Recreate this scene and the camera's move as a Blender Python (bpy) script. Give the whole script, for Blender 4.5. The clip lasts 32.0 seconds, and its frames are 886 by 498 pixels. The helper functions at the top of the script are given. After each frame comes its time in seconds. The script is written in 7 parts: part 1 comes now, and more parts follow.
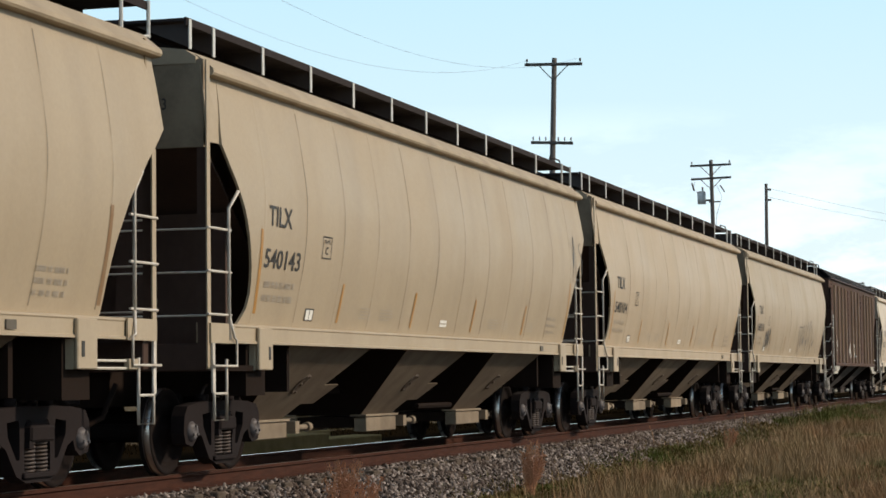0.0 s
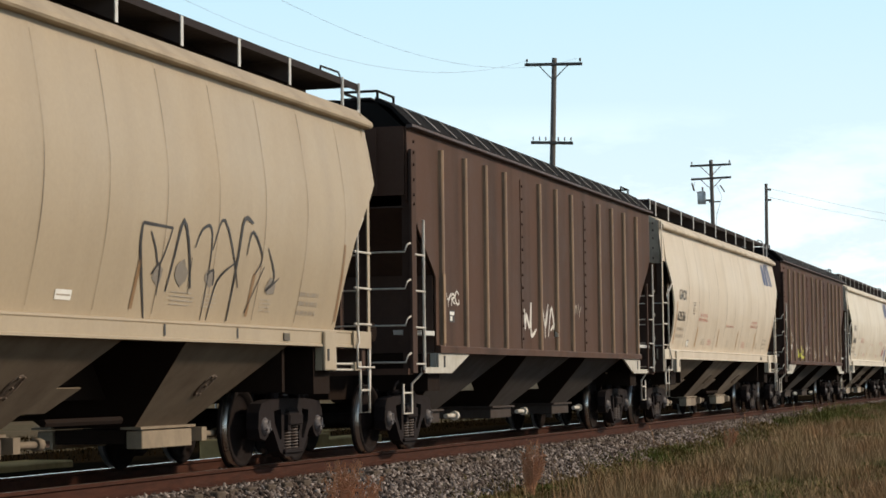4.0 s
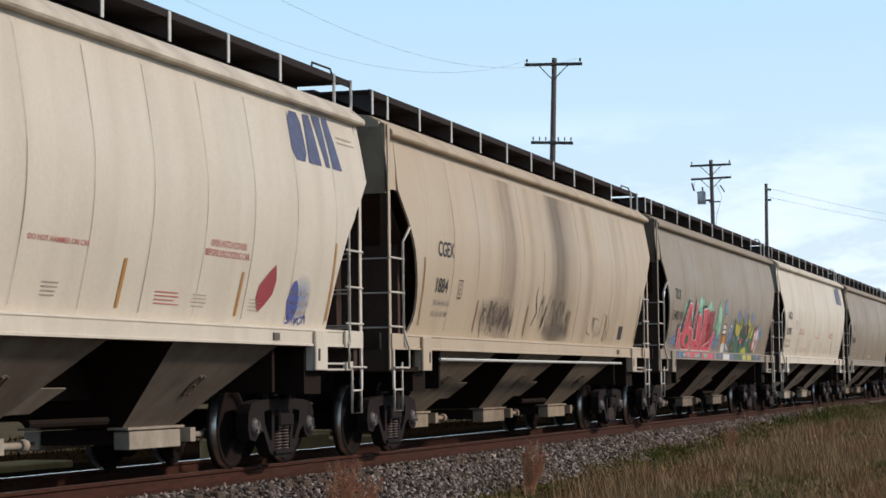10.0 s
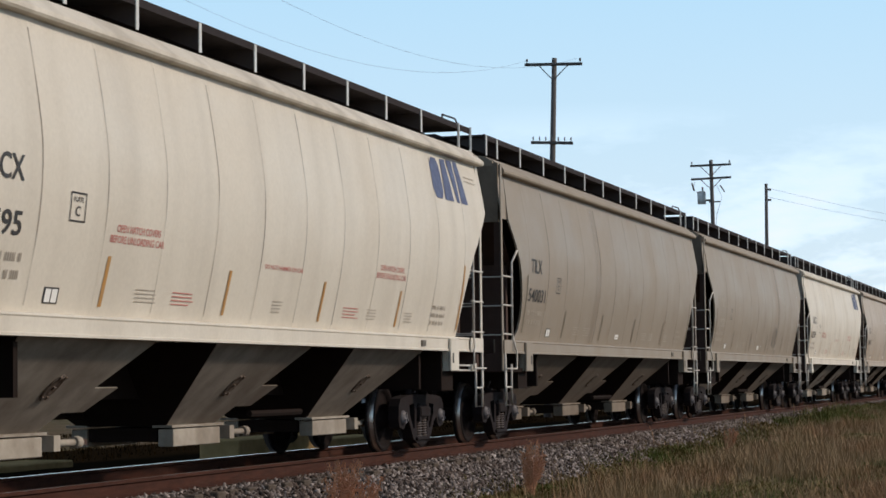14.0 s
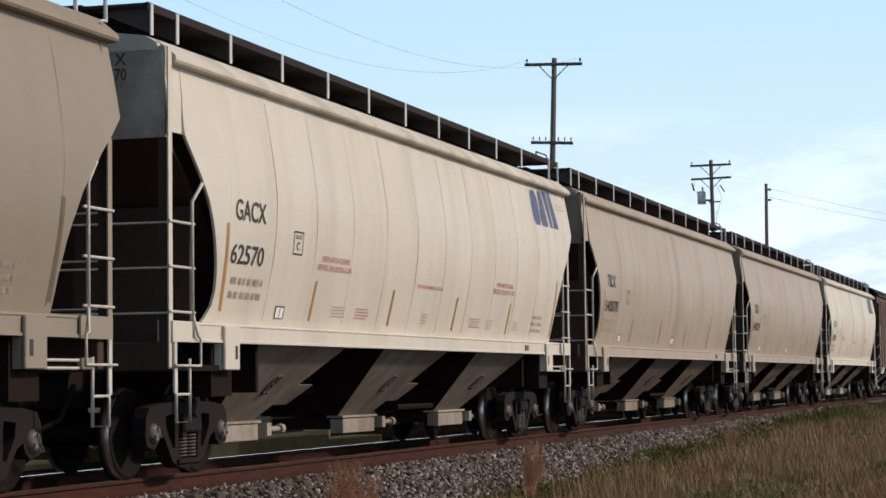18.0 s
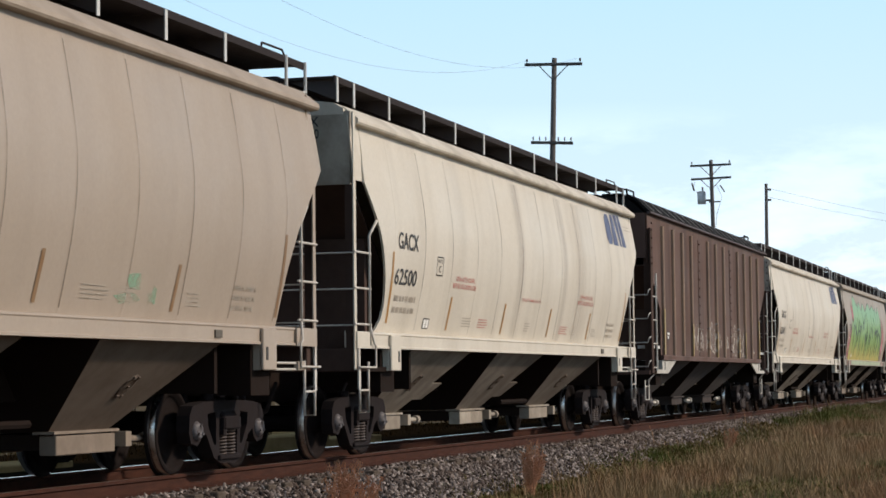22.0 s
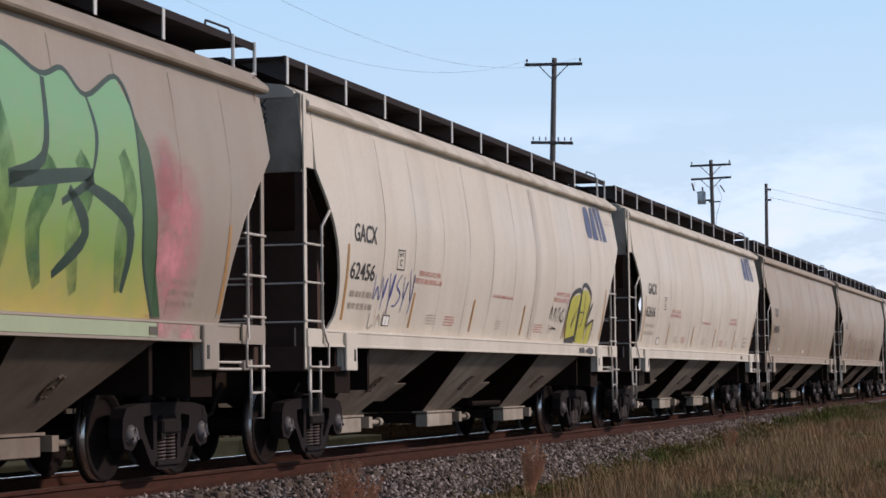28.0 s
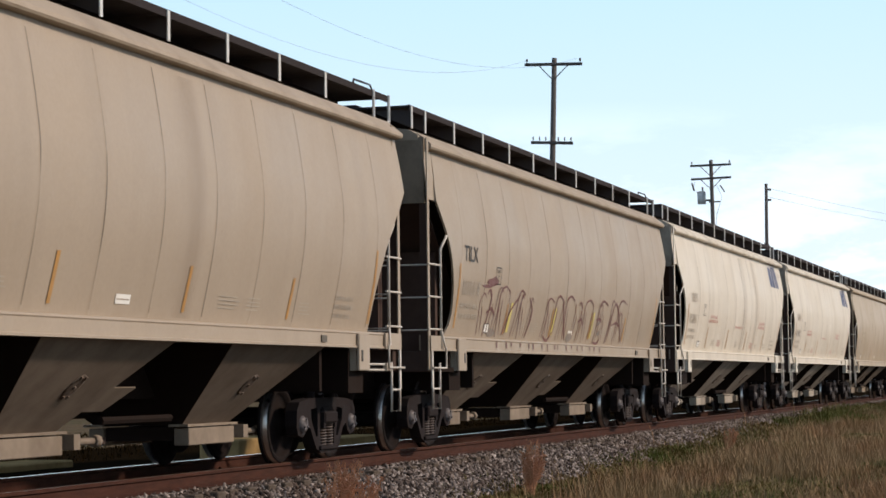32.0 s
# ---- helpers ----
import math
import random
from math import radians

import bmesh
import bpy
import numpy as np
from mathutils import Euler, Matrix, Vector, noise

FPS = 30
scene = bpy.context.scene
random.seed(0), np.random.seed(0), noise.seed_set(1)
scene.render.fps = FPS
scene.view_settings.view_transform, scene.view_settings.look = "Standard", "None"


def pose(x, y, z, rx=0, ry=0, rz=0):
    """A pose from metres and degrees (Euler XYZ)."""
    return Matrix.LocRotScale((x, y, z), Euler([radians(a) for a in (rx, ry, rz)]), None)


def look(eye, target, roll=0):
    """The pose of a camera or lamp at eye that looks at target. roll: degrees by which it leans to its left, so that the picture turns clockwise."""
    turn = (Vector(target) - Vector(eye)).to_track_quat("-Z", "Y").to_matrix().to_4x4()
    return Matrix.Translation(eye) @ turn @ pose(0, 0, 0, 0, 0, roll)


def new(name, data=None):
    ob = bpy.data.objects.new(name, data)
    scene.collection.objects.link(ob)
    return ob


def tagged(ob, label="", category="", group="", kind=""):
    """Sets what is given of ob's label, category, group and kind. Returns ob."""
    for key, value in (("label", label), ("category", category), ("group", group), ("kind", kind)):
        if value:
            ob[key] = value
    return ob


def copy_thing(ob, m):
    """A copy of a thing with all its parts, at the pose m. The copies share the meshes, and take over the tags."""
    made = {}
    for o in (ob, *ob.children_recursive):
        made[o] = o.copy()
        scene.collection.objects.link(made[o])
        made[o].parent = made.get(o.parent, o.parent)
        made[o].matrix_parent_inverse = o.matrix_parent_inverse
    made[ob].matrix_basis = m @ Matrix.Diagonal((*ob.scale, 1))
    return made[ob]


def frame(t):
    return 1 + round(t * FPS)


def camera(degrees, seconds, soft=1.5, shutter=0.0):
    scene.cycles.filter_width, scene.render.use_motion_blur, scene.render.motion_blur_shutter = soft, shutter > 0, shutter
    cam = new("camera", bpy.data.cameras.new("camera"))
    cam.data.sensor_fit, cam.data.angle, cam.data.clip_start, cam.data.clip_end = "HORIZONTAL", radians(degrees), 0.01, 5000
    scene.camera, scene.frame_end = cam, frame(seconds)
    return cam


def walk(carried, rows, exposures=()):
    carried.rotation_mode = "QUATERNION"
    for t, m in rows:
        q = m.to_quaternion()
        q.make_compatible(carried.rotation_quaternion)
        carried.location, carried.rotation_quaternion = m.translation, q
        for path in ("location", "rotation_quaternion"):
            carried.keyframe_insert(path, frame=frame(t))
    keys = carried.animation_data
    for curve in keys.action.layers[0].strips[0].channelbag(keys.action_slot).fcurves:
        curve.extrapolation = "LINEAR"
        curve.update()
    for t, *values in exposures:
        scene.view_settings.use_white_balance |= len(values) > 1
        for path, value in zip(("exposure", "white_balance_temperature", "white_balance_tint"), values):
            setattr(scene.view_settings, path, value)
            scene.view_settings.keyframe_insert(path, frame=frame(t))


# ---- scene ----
# ---------------------------------------------------------------- camera
cam = camera(22.64, 32.0, soft=1.6)
EYE = (0.0, 0.0, 0.942)
AIM = (95.797, 28.059, 6.93)
CAM_POSE = look(EYE, AIM, -0.69)
walk(cam, [(0.0, CAM_POSE), (32.0, CAM_POSE)],
     [(0.0, 0.02, 6930, 10), (4.0, 0.04, 7030, 11), (7.0, 0.06, 7000, 13), (8.0, 0.24, 7150, 11), (9.0, -0.10, 6750, 14), (10.0, -0.14, 6400, 14), (11.0, 0.0, 6700, 12), (12.0, 0.03, 6780, 12), (13.0, 0.0, 6800, 12),
      (14.0, -0.20, 6330, 13), (15.0, 0.05, 6720, 14), (18.0, -0.08, 6480, 15), (19.0, -0.09, 6420, 12), (20.0, 0.04, 6700, 13), (22.0, -0.02, 6500, 13), (23.0, -0.15, 6220, 16), (24.0, 0.20, 6650, 14), (24.5, 0.20, 6750, 13), (25.0, -0.02, 6600, 10),
      (26.0, -0.22, 6150, 17), (29.0, -0.29, 6260, 22), (30.0, -0.28, 6180, 21), (30.5, -0.18, 6300, 19), (32.0, 0.06, 6700, 16)])
TRACK_Y = 10.106          # centre line of the track; rail tops lie at z = 0

# ---------------------------------------------------------------- world and sun
SUN_ELEV, SUN_AZ = 31.0, -70.0     # degrees; azimuth from +x towards +y
world = bpy.data.worlds.new("sky")
scene.world = world
world.use_nodes = True
wt = world.node_tree
wt.nodes.clear()


def wnode(kind, **values):
    n = wt.nodes.new(kind)
    for k, v in values.items():
        n.inputs[k].default_value = v
    return n


w_out = wt.nodes.new("ShaderNodeOutputWorld")
w_bg = wnode("ShaderNodeBackground", Strength=0.1)
w_sky = wt.nodes.new("ShaderNodeTexSky")
w_sky.sky_type = "NISHITA"
w_sky.sun_disc = False
w_sky.sun_elevation = radians(SUN_ELEV)
w_sky.sun_rotation = radians(90.0 - SUN_AZ)
w_sky.dust_density = 1.5
# thin high cloud over the whole sky, with a bank of cumulus low down
w_geo = wt.nodes.new("ShaderNodeTexCoord")
w_map = wt.nodes.new("ShaderNodeMapping")
w_map.inputs["Scale"].default_value = (1.0, 1.0, 3.2)
w_noise = wnode("ShaderNodeTexNoise", Scale=9.0, Detail=8.0, Roughness=0.6)
w_ramp = wt.nodes.new("ShaderNodeValToRGB")
w_ramp.color_ramp.elements[0].position, w_ramp.color_ramp.elements[1].position = 0.45, 0.60
w_sep = wt.nodes.new("ShaderNodeSeparateXYZ")
w_low = wt.nodes.new("ShaderNodeMapRange")
for key, value in (("From Min", 0.03), ("From Max", 0.125), ("To Min", 0.85), ("To Max", 0.0)):
    w_low.inputs[key].default_value = value
w_veil = wt.nodes.new("ShaderNodeMath")
w_veil.operation = "MULTIPLY"
w_add = wt.nodes.new("ShaderNodeMath")
w_add.operation = "ADD"
w_add.use_clamp = True
w_add.inputs[1].default_value = 0.8
w_mix = wt.nodes.new("ShaderNodeMixRGB")
L = wt.links.new
L(w_geo.outputs["Generated"], w_map.inputs["Vector"])
L(w_map.outputs["Vector"], w_noise.inputs["Vector"])
L(w_noise.outputs["Fac"], w_ramp.inputs["Fac"])
L(w_geo.outputs["Generated"], w_sep.inputs["Vector"])
L(w_sep.outputs["Z"], w_low.inputs["Value"])
L(w_ramp.outputs["Color"], w_veil.inputs[0])
L(w_low.outputs["Result"], w_veil.inputs[1])
L(w_veil.outputs["Value"], w_add.inputs[0])
w_tone = wt.nodes.new("ShaderNodeValToRGB")
w_tone.color_ramp.elements[0].position, w_tone.color_ramp.elements[0].color = 0.0, (0.80, 0.93, 0.98, 1)
w_tone.color_ramp.elements[1].position, w_tone.color_ramp.elements[1].color = 0.19, (0.50, 0.80, 1.0, 1)
for place_at, tone_at in ((0.36, (0.22, 0.34, 0.46, 1)), (1.0, (0.11, 0.17, 0.25, 1))):
    w_tone.color_ramp.elements.new(place_at).color = tone_at
w_gain = wt.nodes.new("ShaderNodeMixRGB")
w_gain.blend_type = "MULTIPLY"
w_gain.inputs[0].default_value = 1.0
w_gain.inputs[2].default_value = (12.3, 12.3, 12.3, 1)
L(w_sep.outputs["Z"], w_tone.inputs["Fac"])
L(w_tone.outputs["Color"], w_gain.inputs[1])
w_cloud = wt.nodes.new("ShaderNodeMixRGB")
w_cloud.inputs[2].default_value = (11.2, 11.4, 11.4, 1)
L(w_gain.outputs["Color"], w_cloud.inputs[1])
L(w_veil.outputs["Value"], w_cloud.inputs[0])
L(w_cloud.outputs["Color"], w_mix.inputs[2])
L(w_sky.outputs["Color"], w_mix.inputs[1])
L(w_add.outputs["Value"], w_mix.inputs[0])
L(w_mix.outputs["Color"], w_bg.inputs["Color"])
L(w_bg.outputs["Background"], w_out.inputs["Surface"])

sun = new("sun", bpy.data.lights.new("sun", "SUN"))
sun.data.energy = 3.3
sun.data.angle = radians(3.0)
sun.data.color = (1.0, 0.86, 0.69)
_e, _a = radians(SUN_ELEV), radians(SUN_AZ)
sun.matrix_world = look((60 * math.cos(_e) * math.cos(_a), 60 * math.cos(_e) * math.sin(_a), 60 * math.sin(_e)), (0, 0, 0))
scene.view_settings.exposure = 0.0


# ---------------------------------------------------------------- materials
class Shade:
    """A small wrapper for writing one Principled material."""

    def __init__(self, name, rough=0.6, metal=0.0):
        self.mat = bpy.data.materials.new(name)
        self.mat.use_nodes = True
        self.t = self.mat.node_tree
        self.bsdf = self.t.nodes["Principled BSDF"]
        self.bsdf.inputs["Roughness"].default_value = rough
        self.bsdf.inputs["Metallic"].default_value = metal
        self.coord = self.t.nodes.new("ShaderNodeTexCoord").outputs["Object"]

    def link(self, a, b):
        self.t.links.new(a, b)

    def noise(self, scale, detail=4.0, rough=0.55, stretch=None):
        n = self.t.nodes.new("ShaderNodeTexNoise")
        n.inputs["Scale"].default_value = scale
        n.inputs["Detail"].default_value = detail
        n.inputs["Roughness"].default_value = rough
        if stretch:
            m = self.t.nodes.new("ShaderNodeMapping")
            m.inputs["Scale"].default_value = stretch
            self.link(self.coord, m.inputs["Vector"])
            self.link(m.outputs["Vector"], n.inputs["Vector"])
        else:
            self.link(self.coord, n.inputs["Vector"])
        return n.outputs["Fac"]

    def span(self, fac, lo, hi, a=0.0, b=1.0):
        n = self.t.nodes.new("ShaderNodeMapRange")
        for key, value in (("From Min", lo), ("From Max", hi), ("To Min", a), ("To Max", b)):
            n.inputs[key].default_value = value
        self.link(fac, n.inputs["Value"])
        return n.outputs["Result"]

    def mix(self, fac, a, b, blend="MIX"):
        n = self.t.nodes.new("ShaderNodeMixRGB")
        n.blend_type = blend
        for value, slot in ((fac, 0), (a, 1), (b, 2)):
            if isinstance(value, (int, float)):
                n.inputs[slot].default_value = value
            elif isinstance(value, tuple):
                n.inputs[slot].default_value = (*value, 1)
            else:
                self.link(value, n.inputs[slot])
        return n.outputs["Color"]

    def tint(self):
        return self.t.nodes.new("ShaderNodeObjectInfo").outputs["Color"]

    def rand(self):
        return self.t.nodes.new("ShaderNodeObjectInfo").outputs["Random"]

    def base(self, colour):
        if isinstance(colour, tuple):
            self.bsdf.inputs["Base Color"].default_value = (*colour, 1)
        else:
            self.link(colour, self.bsdf.inputs["Base Color"])
        return self

    def rough(self, fac):
        self.link(fac, self.bsdf.inputs["Roughness"])
        return self

    def bump(self, fac, strength=0.3, distance=0.01):
        n = self.t.nodes.new("ShaderNodeBump")
        n.inputs["Strength"].default_value = strength
        n.inputs["Distance"].default_value = distance
        self.link(fac, n.inputs["Height"])
        self.link(n.outputs["Normal"], self.bsdf.inputs["Normal"])
        return self


def painted(name, grime=0.5, rough=0.5, rust=0.25, shade_mix=0.0, soil=(0.30, 0.25, 0.19), run=(0.21, 0.165, 0.12), spec=0.4):
    """Weathered car paint whose colour is the object's own; streaks run down."""
    s = Shade(name)
    s.bsdf.inputs["Specular IOR Level"].default_value = spec
    streak = s.span(s.noise(1.0, 1.6, 0.5, (2.2, 1.0, 0.22)), 0.46, 0.78)
    cloud = s.span(s.noise(0.55, 5, 0.6), 0.35, 0.75)
    fine = s.noise(22.0, 5, 0.6)
    spots = s.span(s.noise(9.0, 6, 0.65), 0.69, 0.76)
    c = s.mix(s.span(cloud, 0, 1, 0.0, grime * 0.55), s.tint(), soil)
    c = s.mix(s.span(streak, 0, 1, 0.0, grime * 0.6), c, run)
    # Flat darkening puts underside and end shade into the paint; smears are grime.
    if shade_mix:
        each = s.span(s.rand(), 0, 1, shade_mix - 0.12, shade_mix + 0.14)
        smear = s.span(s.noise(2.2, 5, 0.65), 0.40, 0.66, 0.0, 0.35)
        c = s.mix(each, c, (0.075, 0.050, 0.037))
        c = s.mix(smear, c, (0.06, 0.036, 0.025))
    c = s.mix(s.span(fine, 0.3, 0.7, 0.0, 0.10), c, (0.12, 0.10, 0.08))
    c = s.mix(s.span(spots, 0, 1, 0.0, rust), c, (0.16, 0.065, 0.03))
    s.base(c).rough(s.span(cloud, 0, 1, rough, min(rough + 0.25, 0.95))).bump(s.noise(1.3, 3), 0.25, 0.03)
    return s.mat


def plain(name, colour, rough=0.6, metal=0.0, dirt=(0.1, 0.08, 0.06), amount=0.35, scale=9.0, bump=0.2, spec=0.5):
    s = Shade(name, rough, metal)
    s.bsdf.inputs["Specular IOR Level"].default_value = spec
    n1, n2 = s.noise(scale, 6, 0.6), s.noise(scale * 0.17, 4)
    c = s.mix(s.span(n1, 0.35, 0.7, 0, amount), colour, dirt)
    c = s.mix(s.span(n2, 0.35, 0.7, 0, amount * 0.7), c, tuple(0.6 * v for v in colour))
    s.base(c).rough(s.span(n1, 0.3, 0.7, max(rough - 0.1, 0.05), min(rough + 0.15, 1.0)))
    s.bump(n1, bump, 0.01)
    return s.mat


M_PAINT = painted("hopper_paint", 0.30, 0.42, 0.10)
M_PAINT_ROOF = painted("roof_paint", 0.85, 0.6, 0.2)
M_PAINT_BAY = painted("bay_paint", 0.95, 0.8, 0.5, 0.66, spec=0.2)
M_GATE = painted("gate_paint", 0.95, 0.75, 0.5, 0.38)
M_OUTLETRUST = plain("rusty_vibrator_pad", (0.05, 0.032, 0.024), 0.7, 0.0, (0.34, 0.24, 0.17), 0.55, 16, 0.8)
M_BROWN = painted("brown_paint", 0.9, 0.6, 0.4, 0.0, (0.108, 0.056, 0.041), (0.018, 0.0105, 0.0085), 0.14)
# Dark base: shade of the recess between cars is put into this colour.
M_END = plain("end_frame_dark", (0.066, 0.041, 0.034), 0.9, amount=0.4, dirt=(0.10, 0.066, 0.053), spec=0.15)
# Near-black base: shade under the cars is put into these parts' colour.
M_BAYEND = plain("bay_end_shade_dark", (0.015, 0.0095, 0.0075), 0.95, amount=0.4, dirt=(0.026, 0.016, 0.012), spec=0.1)
M_BOARDSTAY = plain("roof_walk_stay", (0.05, 0.043, 0.045), 0.8, amount=0.3, spec=0.2)
# End sheet paint: grime, with shade between the cars put into the colour.
M_ENDSHEET = painted("grimy_shaded_end_sheet", 0.8, 0.8, 0.25, 0.24, spec=0.2)
M_TAGPLATE = plain("tarnished_tag_plate", (0.10, 0.085, 0.065), 0.6)
M_GRATE = plain("roof_walk_dark", (0.030, 0.0245, 0.026), 0.9, 0.0, (0.035, 0.028, 0.027), 0.4, spec=0.15)
M_GALV = plain("galvanised_steel", (0.62, 0.62, 0.60), 0.5, 0.2, (0.35, 0.3, 0.26), 0.3)
M_GRAB = plain("grab_iron_paint", (0.64, 0.60, 0.545), 0.5, 0.0, (0.2, 0.15, 0.11), 0.45)
M_TRUCK = plain("truck_casting", (0.0135, 0.0098, 0.0105), 0.9, 0.0, (0.027, 0.020, 0.020), 0.6, 7, 0.5, spec=0.15)
M_SPRING = plain("spring_steel", (0.042, 0.032, 0.031), 0.55, 0.2, (0.1, 0.06, 0.04), 0.5, 20)
M_WHEEL = plain("wheel_rust", (0.010, 0.0072, 0.0072), 0.95, 0.0, (0.022, 0.0135, 0.011), 0.5, 8, spec=0.12)
M_TREAD = plain("worn_tread", (0.12, 0.10, 0.095), 0.45, 1.0, (0.2, 0.16, 0.14), 0.4, 3, 0.02)
M_RIM = plain("polished_rim", (0.55, 0.53, 0.51), 0.28, 1.0, (0.6, 0.55, 0.5), 0.2, 3, 0.0)
M_CAP = plain("bearing_cap", (0.12, 0.108, 0.115), 0.55, 0.1, (0.03, 0.022, 0.02), 0.7, 22)
M_BLACKMARK = plain("black_stencil", (0.022, 0.02, 0.02), 0.55, amount=0.2)
M_FAINT = plain("faded_stencil", (0.36, 0.31, 0.255), 0.6, 0.0, (0.5, 0.43, 0.34), 0.6, 12)
M_REDMARK = plain("red_stencil", (0.47, 0.14, 0.115), 0.55, dirt=(0.6, 0.45, 0.38), amount=0.4)
M_BLUEMARK = plain("blue_emblem", (0.050, 0.062, 0.15), 0.5, amount=0.15)
M_ORANGE = plain("orange_reflector", (0.46, 0.235, 0.06), 0.4, dirt=(0.25, 0.18, 0.1), amount=0.5)
M_RUSTSTRIPE = plain("worn_reflector", (0.24, 0.13, 0.055), 0.5, dirt=(0.3, 0.22, 0.14), amount=0.6)
M_DULLSTRIPE = plain("blackened_reflector", (0.12, 0.095, 0.06), 0.5, dirt=(0.2, 0.15, 0.09), amount=0.5)
M_WHITEMARK = plain("white_stencil", (0.78, 0.77, 0.74), 0.5, dirt=(0.5, 0.45, 0.4), amount=0.2)


def ground_rail():
    s = Shade("rail_rust", 0.85)
    s.bsdf.inputs["Specular IOR Level"].default_value = 0.15
    n = s.noise(6, 6, 0.6, (0.6, 3, 3))
    c = s.mix(s.span(n, 0.35, 0.7), (0.034, 0.0108, 0.0064), (0.062, 0.0205, 0.0115))
    c = s.mix(s.span(s.noise(40, 4), 0.45, 0.7, 0, 0.5), c, (0.06, 0.03, 0.02))
    s.base(c).bump(n, 0.4, 0.01)
    return s.mat


M_RAIL = ground_rail()
M_RAILTOP_DULL = plain("rail_brown_band", (0.20, 0.13, 0.10), 0.5, 0.6, (0.30, 0.22, 0.17), 0.4, 12, 0.1)
M_RAILTOP = plain("rail_running_band", (0.85, 0.83, 0.80), 0.10, 1.0, (0.7, 0.65, 0.6), 0.2, 20, 0.0)
M_TIE = plain("old_tie_wood", (0.075, 0.058, 0.045), 0.9, 0.0, (0.15, 0.12, 0.1), 0.5, 12, 0.6, spec=0.08)
M_POLE = plain("creosote_pole_wood", (0.085, 0.075, 0.072), 0.9, 0.0, (0.16, 0.14, 0.13), 0.5, 10, 0.5)
M_WIRE = plain("wire", (0.22, 0.23, 0.25), 0.6, 0.3)
M_GLASSY = plain("insulator_porcelain", (0.16, 0.13, 0.13), 0.25)
M_TANK = plain("transformer_grey", (0.66, 0.67, 0.68), 0.5)


def stone_mat():
    s = Shade("ballast_stone", 0.95)
    s.bsdf.inputs["Specular IOR Level"].default_value = 0.08
    r = s.t.nodes.new("ShaderNodeNewGeometry").outputs["Random Per Island"]
    c = s.mix(s.span(r, 0.0, 0.65), (0.013, 0.010, 0.009), (0.128, 0.104, 0.096))
    c = s.mix(s.span(r, 0.55, 1.0), c, (0.385, 0.335, 0.312))
    c = s.mix(s.span(s.noise(0.9, 4), 0.48, 0.70, 0, 0.5), c, (0.095, 0.062, 0.043))
    c = s.mix(s.span(s.noise(30, 3), 0.45, 0.7, 0, 0.25), c, (0.15, 0.10, 0.075))
    s.base(c)
    return s.mat


def seam_mat():
    s = Shade("seam_grime", 0.7)
    s.base((0.15, 0.115, 0.085))
    s.link(s.span(s.noise(0.8, 4, 0.6), 0.38, 0.68, 0.05, 0.55), s.bsdf.inputs["Alpha"])
    return s.mat


M_STONE = stone_mat()
M_DARKBALLAST = plain("dark_ballast", (0.028, 0.023, 0.02), 0.95, 0.0, (0.06, 0.045, 0.035), 0.5, 30, spec=0.05)
M_SEAM = seam_mat()


def grass_mat(name, dry, green, rusty=(0.235, 0.125, 0.058), rough=0.8):
    s = Shade(name, rough)
    r = s.t.nodes.new("ShaderNodeNewGeometry").outputs["Random Per Island"]
    patch = s.span(s.noise(0.5, 5, 0.65), 0.42, 0.60)
    c = s.mix(patch, dry, green)
    c = s.mix(s.span(s.noise(0.33, 4, 0.6, (1.0, 1.6, 1.0)), 0.47, 0.63, 0, 0.8), c, rusty)
    c = s.mix(s.span(s.noise(1.9, 4, 0.6), 0.50, 0.66, 0, 0.35), c, tuple(v * 0.5 for v in green))
    c = s.mix(s.span(r, 0, 1, 0, 0.42), c, tuple(v * 0.5 for v in dry))
    s.base(c)
    s.bsdf.inputs["Specular IOR Level"].default_value = 0.08
    return s.mat


M_GRASS = grass_mat("meadow_grass", (0.41, 0.285, 0.17), (0.25, 0.18, 0.09), (0.30, 0.15, 0.075))
M_DOCK = plain("dry_dock_weed", (0.55, 0.285, 0.165), 0.95, 0.0, (0.50, 0.31, 0.20), 0.6, 30, spec=0.1)


def soil_mat():
    s = Shade("field_soil", 1.0)
    s.bsdf.inputs["Specular IOR Level"].default_value = 0.05
    a, b = s.noise(0.35, 5, 0.6), s.noise(9, 5, 0.6)
    c = s.mix(s.span(a, 0.42, 0.62), (0.13, 0.086, 0.048), (0.085, 0.068, 0.03))
    c = s.mix(s.span(b, 0.35, 0.7, 0, 0.7), c, (0.05, 0.042, 0.025))
    s.base(c).bump(b, 0.6, 0.05)
    return s.mat


M_SOIL = soil_mat()
# Ground beyond the track: the train's shadow is put into this near-black colour.
M_FARSHADE = plain("far_ground_painted_shade", (0.010, 0.007, 0.004), 0.95, 0.0, (0.018, 0.012, 0.007), 0.5, 3, 0.6, spec=0.0)


def gravel_mat():
    s = Shade("ballast_bed", 1.0)
    s.bsdf.inputs["Specular IOR Level"].default_value = 0.05
    v = s.t.nodes.new("ShaderNodeTexVoronoi")
    v.inputs["Scale"].default_value = 22
    s.link(s.coord, v.inputs["Vector"])
    c = s.mix(v.outputs["Color"], (0.015, 0.012, 0.010), (0.07, 0.058, 0.05))
    s.base(c).bump(v.outputs["Distance"], 0.9, 0.03)
    return s.mat


M_GRAVEL = gravel_mat()
M_CONCRETE = plain("mossy_concrete", (0.36, 0.245, 0.115), 0.9, 0.0, (0.13, 0.09, 0.04), 0.5, 3, spec=0.0)


